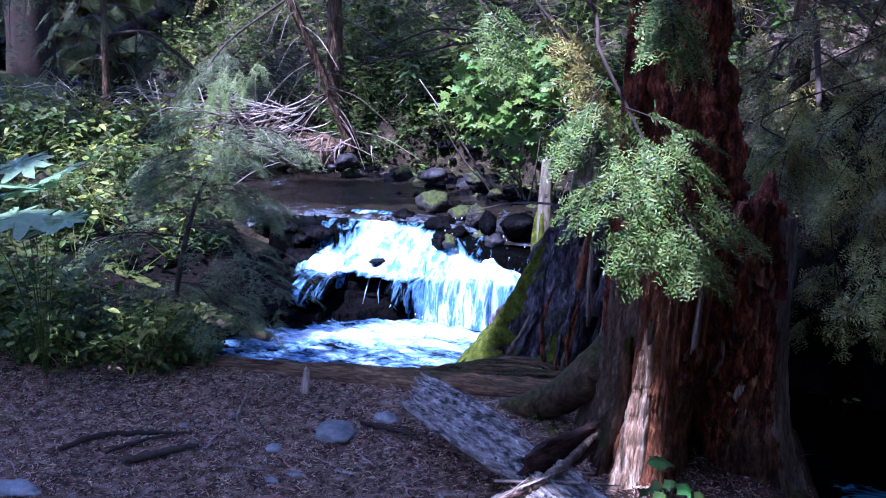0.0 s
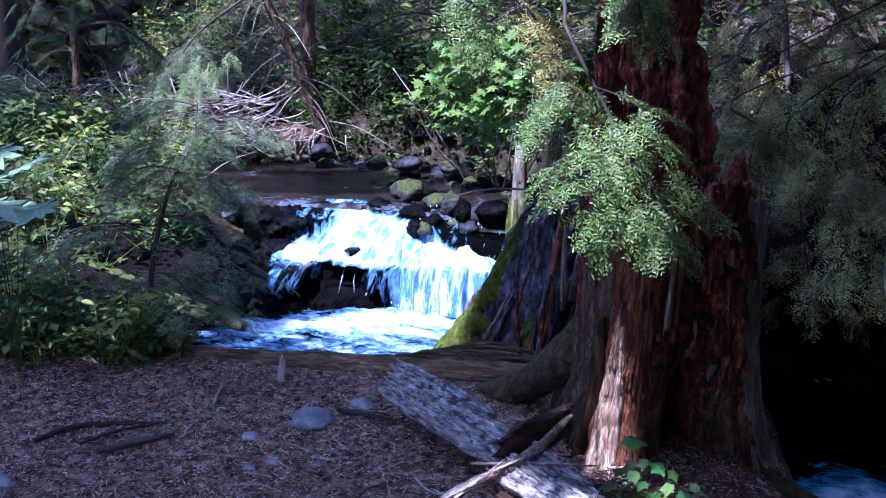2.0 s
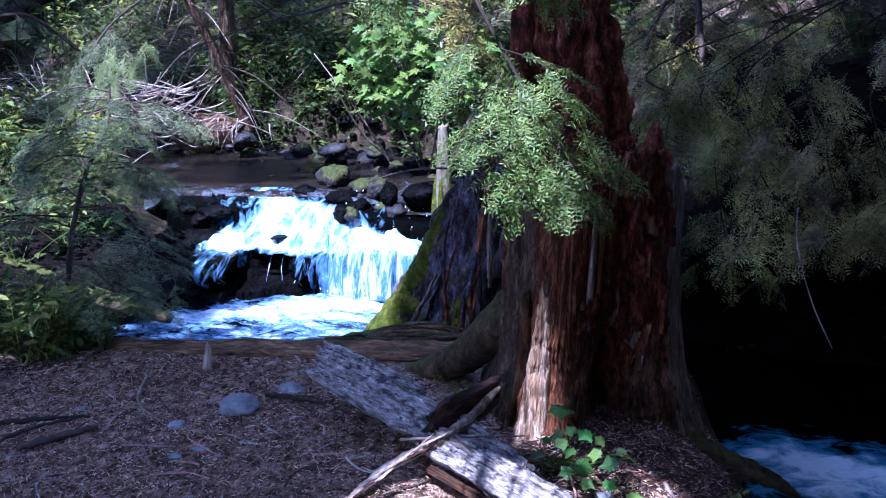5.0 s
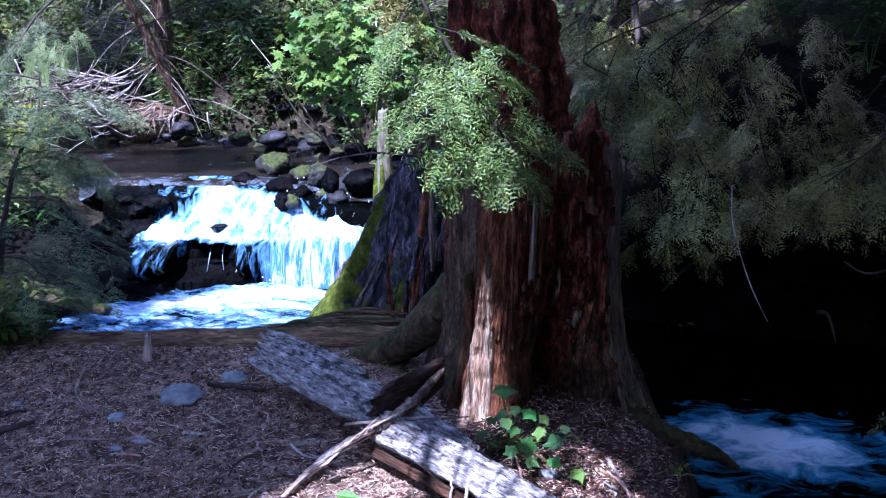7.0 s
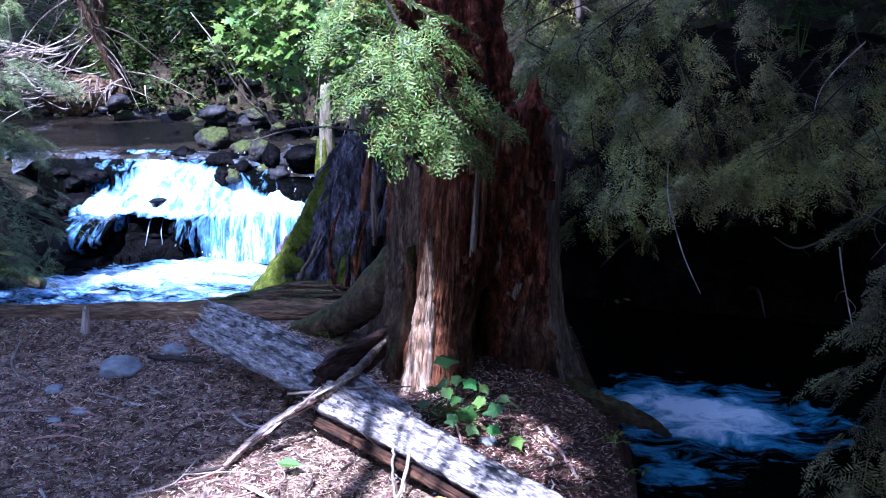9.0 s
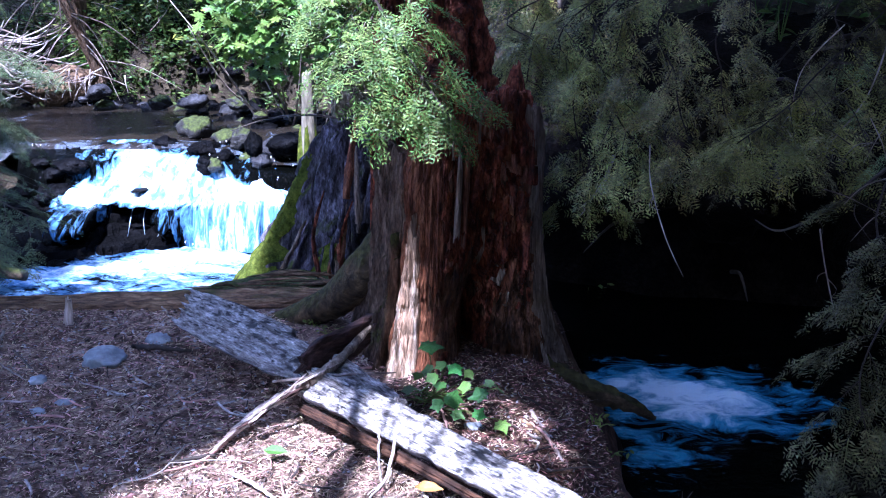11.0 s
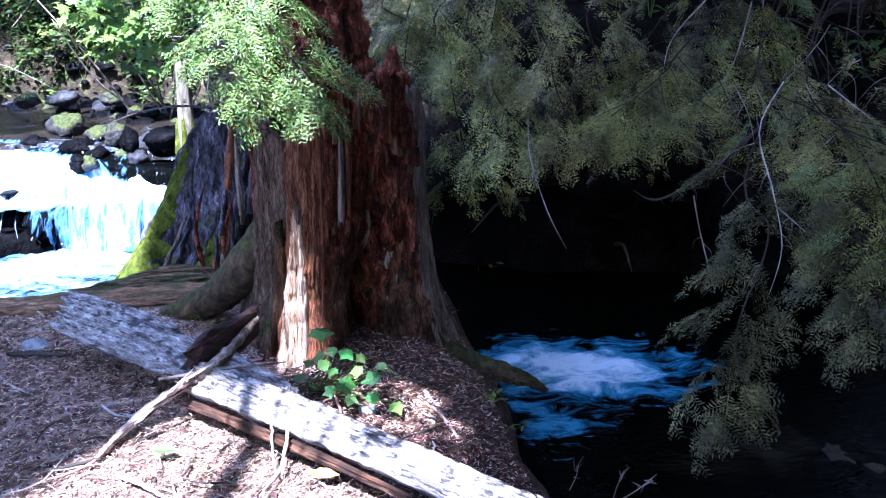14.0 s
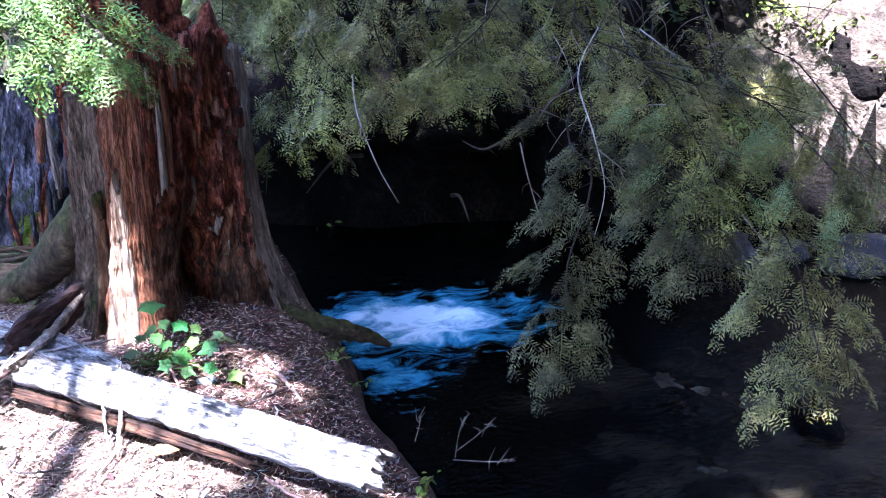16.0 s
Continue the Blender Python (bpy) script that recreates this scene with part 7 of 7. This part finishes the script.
# fallen dead sticks and roots under the dark bank
for k in range(40):
    x = 0.9 + 3.2 * rng.random()
    y = 5.25 + 0.5 * rng.random()
    z = ground_at(x, y)
    l = 0.2 + 0.4 * rng.random()
    a = rng.random() * 6.28
    p = curve([(x, y, z + 0.02), (x + l * 0.5 * math.cos(a), y - 0.15, z + 0.05), (x + l * math.cos(a), y - 0.3, z - 0.1 * rng.random())], 8)
    solo("root", Heap().add(*tube(p, [0.014, 0.010, 0.003], 5)), twig_dark, (x, y, z), "thin bare root hanging from the dark bank", "root", "bank roots")

# plants at the water's edge
for k, (a, b, c) in enumerate([((0.85, 2.39, -0.10), (0.79, 2.15, 0.13), (0.81, 2.16, 0.17)), ((0.86, 2.42, -0.10), (0.82, 2.09, 0.15), (0.86, 2.05, 0.22)), ((0.74, 2.44, -0.05), (0.70, 2.23, 0.12), (0.71, 2.24, 0.15)), ((0.84, 2.38, -0.10), (0.81, 1.98, 0.14), (0.88, 1.96, 0.14))]):
    t = thing("dead_weed", a, "dry grey-brown weed stalk at the water's edge", "weed")
    part("stalk", Heap().add(*tube(curve([a, b, c], 10), [0.0014, 0.0012, 0.0006], 5)), twig_mat, t)
    for j in range(7):
        o = np.array(b) + (np.array(c) - b) * rng.random()
        part("sprig", Heap().add(*tube(curve([o, o + rng.normal(size=3) * 0.006, o + rng.normal(size=3) * 0.012 + [0, 0, 0.012]], 5), [0.0006, 0.0015, 0.0004], 4)), twig_mat, t)
lf = leaf_mesh(1, 0, 1.0)
lf2 = leaf_mesh(1, 0, 1.0)
for m_, me, p, s, lab in ((leaf_young, lf, (-0.47, 2.72, 0.03), 0.085, "single fresh green leaf lying on the soil"), (leaf_dead, lf2, (0.02, 2.52, 0.02), 0.09, "orange dead leaf beside the slab")):
    t = thing("fallen_leaf", p, lab, "leaf")
    put_leaf(me, m_, t, np.array(p) - [s / 2, 0, 0], (1, -0.15, 0.05), (0, -0.3, 1), s)

# ---- crowns added out of view to shade the stream, gaps cut to place sun patches ----
SUN_SPOTS = [((-1.85, 6.1, 0.2), 0.75), ((-1.1, 5.9, 0.1), 0.5), ((-0.42, 2.70, 0.0), 0.17), ((-0.25, 2.45, 0.0), 0.20), ((-0.55, 2.30, 0.0), 0.18), ((-0.02, 2.30, 0.0), 0.15), ((0.05, 2.62, 0.10), 0.11), ((0.22, 2.44, 0.10), 0.10), ((0.38, 2.28, 0.09), 0.11), ((0.52, 2.12, 0.08), 0.12), ((-0.16, 2.83, 0.12), 0.07), ((0.66, 2.2, -0.05), 0.06), ((-0.65, 2.66, 0.0), 0.15), ((-0.56, 2.93, 0.06), 0.06), ((-0.44, 3.0, 0.13), 0.05), ((-0.30, 2.95, 0.12), 0.05), ((-0.80, 2.45, 0.0), 0.13), ((-1.3, 5.2, -0.18), 0.6), ((-0.12, 3.37, 0.0), 0.10), ((-0.09, 3.41, 0.2), 0.10), ((-0.07, 3.43, 0.40), 0.09), ((0.01, 3.15, 0.2), 0.06), ((-0.14, 2.05, 1.36), 0.24), ((-0.3, 2.12, 1.62), 0.26),
             ((-1.0, 7.2, 1.2), 0.8), ((-3.2, 5.0, 0.5), 0.45), ((-3.9, 6.3, 0.7), 0.8), ((-3.1, 8.3, 0.9), 0.7), ((-0.8, 5.3, 0.6), 0.2), ((2.4, 3.2, 0.6), 0.06), ((0.8, 5.35, 0.6), 0.2), ((-2.85, 3.6, 0.92), 0.24), ((5.0, 5.0, 0.8), 1.6), ((4.5, 9.0, 2.0), 1.2), ((0.64, 8.20, 1.58), 0.5), ((1.18, 7.00, 1.35), 0.6), ((1.32, 7.50, 1.49), 0.5), ((-2.6, 4.5, 0.6), 0.25)]
rng = np.random.default_rng(71)
CROWNS = [(-7.5, 3.0), (-8.5, 8.5), (-6.0, -1.0), (-3.0, -4.0), (2.5, -4.5), (-10.5, 5.5), (-9.0, 12.0), (6.5, -2.0)]
# places that must stay in shade get extra unseen clumps
SHADED = [((-5.3, 9.5, 1.6), 1.2), ((-5.3, 9.5, 1.6), 1.2), ((-6.2, 9.6, 1.6), 1.0), ((0.32, 2.95, 0.0), 0.18), ((0.45, 2.70, -0.02), 0.14), ((0.2, 3.2, 0.0), 0.12), ((-0.35, 3.3, 0.05), 0.2), ((-0.75, 3.5, 0.12), 0.35), ((-1.6, 3.3, 0.0), 0.8), ((0.42, 3.05, 0.0), 0.25), ((0.6, 2.75, 0.0), 0.2), ((0.35, 3.25, 0.0), 0.2), ((0.5, 2.95, 0.0), 0.2), ((0.3, 3.5, 0.5), 0.2), ((-2.0, 2.6, 0.0), 0.7), ((1.3, 3.6, -0.3), 0.6), ((-0.6, 4.6, 0.2), 0.4), ((-2.9, 3.4, 0.0), 0.5)]
crown_heaps = [([], []) for _ in CROWNS]


def clear_way(line):
    """True where a limb crosses no sunbeam."""
    return min(float((np.linalg.norm(np.cross(line - np.array(o), sd), axis=1) - q).min()) for o, q in SUN_SPOTS) > 0.08


def leafy(ms, ps):
    """Clumps of foliage, less the leaves that hang in the way of the sunbeams."""
    w = (np.einsum("kij,nj->kni", np.asarray(ms), CLUSTER[0]) + np.asarray(ps)[:, None, :]).reshape(-1, 4, 3)
    c = w.mean(1)
    keep = np.min([np.linalg.norm(np.cross(c - np.array(o), sd), axis=1) - q for o, q in SUN_SPOTS], axis=0) > 0.06
    w = w[keep]
    return Heap().add(w.reshape(-1, 3), None, np.arange(4 * len(w)).reshape(-1, 4))


sd = np.array(SUN_DIR)
for k in range(2680):
    g = np.array([-8 + 17 * rng.random(), -1 + 15 * rng.random(), 0.3])
    if k >= 2000:
        c, w = SHADED[k % len(SHADED)]
        g = np.array(c) + np.array([w * (2 * rng.random() - 1), w * (2 * rng.random() - 1), 0])
    z = 7.0 + 4.0 * rng.random()
    p = g + sd * (z / sd[2])
    dist = [np.linalg.norm(np.cross(p - np.array(c), sd)) - r for c, r in SUN_SPOTS]
    if (k < 2000 and min(dist) < 0.05) or min(dist) < -0.1 or (k < 2000 and g[1] > 7.2 and rng.random() < 0.8):
        continue
    i = int(np.argmin([math.hypot(p[0] - a, p[1] - b) for a, b in CROWNS]))
    crown_heaps[i][1].append(p)
    a = rng.random() * 6.28
    crown_heaps[i][0].append(frames_of(np.array([[math.cos(a), math.sin(a), -0.2]]), np.array([[0.3 * rng.normal(), 0.3 * rng.normal(), 1]]))[0] * (0.9 + 0.5 * rng.random()))
for (x, y), (ms, ps) in zip(CROWNS, crown_heaps):
    z = ground_at(x, y)
    t = thing("tall_tree", (x, y, z), "tall conifer with a crown added out of view for shade", "tree", "tall trees")
    part("trunk", Heap().add(*tube(curve([(x, y, z - 0.3), (x + 0.05, y, z + 4), (x, y + 0.05, z + 8), (x, y, z + 13)], 40), [0.34, 0.26, 0.2, 0.05], 16, 0.05, rng=rng)), limb_bark, t)
    if not ps:
        continue
    for k in range(0, len(ps), 12):
        e = ps[k]
        way = curve([(x, y, e[2] - 0.5), (np.array([x, y, e[2]]) + e) / 2, e], 24)
        if clear_way(way):
            part("limb", Heap().add(*tube(way[::3], [0.05, 0.03, 0.01], 5)), twig_dark, t)
    part("foliage", leafy(ms, ps), needle_dark, t, kind="stuff", smooth=False)

# trees added round about to close the place and block light from the horizon
back = thing("tall_conifer", (8, -8, ground_at(8, -8)), "tall dark conifer added round the stream to block light", "tree", "forest trees")
zb = ground_at(8, -8)
part("trunk", Heap().add(*tube(curve([(8, -8, zb - 0.5), (8, -8, zb + 5), (8, -8, zb + 14)], 30), [0.36, 0.28, 0.04], 14, 0.05, rng=rng)), limb_bark, back)
r = np.random.default_rng(73)
far_p = r.normal(size=(18, 3)) * np.array([0.24, 0.24, 0.10])
FAR_CLUSTER = Heap().many((np.array([[-0.5, 0, 0], [0, -0.4, 0], [0.5, 0, 0], [0, 0.4, 0]]), np.zeros((0, 3), int), np.array([[0, 1, 2, 3]])), frames_of(np.column_stack([r.normal(size=(18, 2)), 0.4 * r.normal(size=18)]), r.normal(size=(18, 3)) * 0.4 + [0, 0, 1]) * 0.42, far_p).arrays()
zz = 1.5 + 12.5 * r.random(320)
rad = (2.6 - 0.17 * zz) * np.sqrt(r.random(320))
aa = r.random(320) * 6.28
ps = np.column_stack([8 + rad * np.cos(aa), -8 + rad * np.sin(aa), zb + zz])
part("foliage", Heap().many(FAR_CLUSTER, frames_of(np.column_stack([np.cos(aa), np.sin(aa), np.full(320, -0.4)]), np.tile([0.0, 0, 1], (320, 1)) + 0.3 * r.normal(size=(320, 3))) * 1.7, ps), needle_dark, back, kind="stuff", smooth=False)
for k in range(26):
    a = 6.28 * k / 26 + 0.15 * r.normal()
    d = 10.5 + 5 * r.random()
    x, y = d * math.cos(a), 3 + d * math.sin(a)
    if y < -4 and x < 2 or y > 6 and d < 13:
        d += 5
        x, y = d * math.cos(a), 3 + d * math.sin(a)
    copy_thing(back, Matrix.Translation((x, y, ground_at(x, y) - 0.2)) @ Matrix.Rotation(a * 7, 4, "Z"))

# unseen high limb added to the young hemlock, shading the bank behind the slab
r = np.random.default_rng(77)
ps, ms = [], []
for k in range(70):
    f, g_ = r.random(), r.random()
    o = np.array([0.12, 3.30, 0.0]) * (1 - f) + np.array([0.62, 2.55, -0.05]) * f + np.array([0.34, 0.16, 0.0]) * g_
    ps.append(o + sd * ((2.5 + 0.7 * r.random()) / sd[2]))
    a = r.random() * 6.28
    ms.append(frames_of(np.array([[math.cos(a), math.sin(a), -0.2]]), np.array([[0.3 * r.normal(), 0.3 * r.normal(), 1]]))[0] * 0.42)
limb = part("limb", wood_of(limb_lines([(-1.49, 0.24, 3.4), (-0.9, 1.1, 3.3), (-0.5, 1.7, 2.95), (-0.25, 1.9, 2.7)], 9, 0.5, r, 0.2, 0.9, 0.5), 0.012, 0.004), twig_dark, near)
part("foliage", leafy(ms, ps), needle_dark, limb, kind="stuff", smooth=False)

# hemlock added behind the camera, unseen, to darken the cedar's right and the stream
r = np.random.default_rng(74)
side = thing("hemlock_tree", (1.7, -1.2, ground_at(1.7, -1.2)), "unseen dense hemlock added to shade the side stream", "tree")
zb = ground_at(1.7, -1.2)
part("trunk", Heap().add(*tube(curve([(1.7, -1.2, zb - 0.3), (1.72, -1.2, 3.0), (1.7, -1.2, 8.0)], 30), [0.2, 0.16, 0.03], 14, 0.05, rng=r)), bark_grey, side)
ps = np.column_stack([0.9 + 5.2 * r.random(420), -3.2 + 5.4 * r.random(420), 2.5 + 4.0 * r.random(420)])
# low clumps that cut off sidelong sky light
low = np.column_stack([1.5 + 2.2 * r.random(150), -2.4 + 1.9 * r.random(150), 0.5 + 2.1 * r.random(150)])
ps = np.concatenate([ps, low])
sun_dist = np.min([np.linalg.norm(np.cross(ps - np.array(c), sd), axis=1) - q for c, q in SUN_SPOTS], axis=0)
ps = ps[sun_dist > 0.05]
for k in range(0, len(ps), 20):
    part("limb", Heap().add(*tube(curve([(1.7, -1.2, ps[k][2] + 0.3), (np.array([1.7, -1.2, ps[k][2] + 0.2]) + ps[k]) / 2, ps[k]], 8), [0.03, 0.02, 0.006], 5)), twig_dark, side)
part("foliage", leafy(frames_of(r.normal(size=(len(ps), 3)) * [1, 1, 0.2], r.normal(size=(len(ps), 3)) * 0.3 + [0, 0, 1]) * 1.1, ps), needle_dark, side, kind="stuff", smooth=False)

# nearer unseen copies, right and behind, added to cut light on the cedar
for k in range(12):
    a = -1.45 + 1.7 * k / 11
    d = 5.6 + 2.6 * r.random()
    x, y = d * math.cos(a), 1.0 + d * math.sin(a)
    if x > 3.9 and y > -1.5:       # the sun reaches the slope beyond the side stream here
        continue
    copy_thing(back, Matrix.Translation((x, y, ground_at(x, y) - 0.2)) @ Matrix.Rotation(k * 1.3, 4, "Z"))
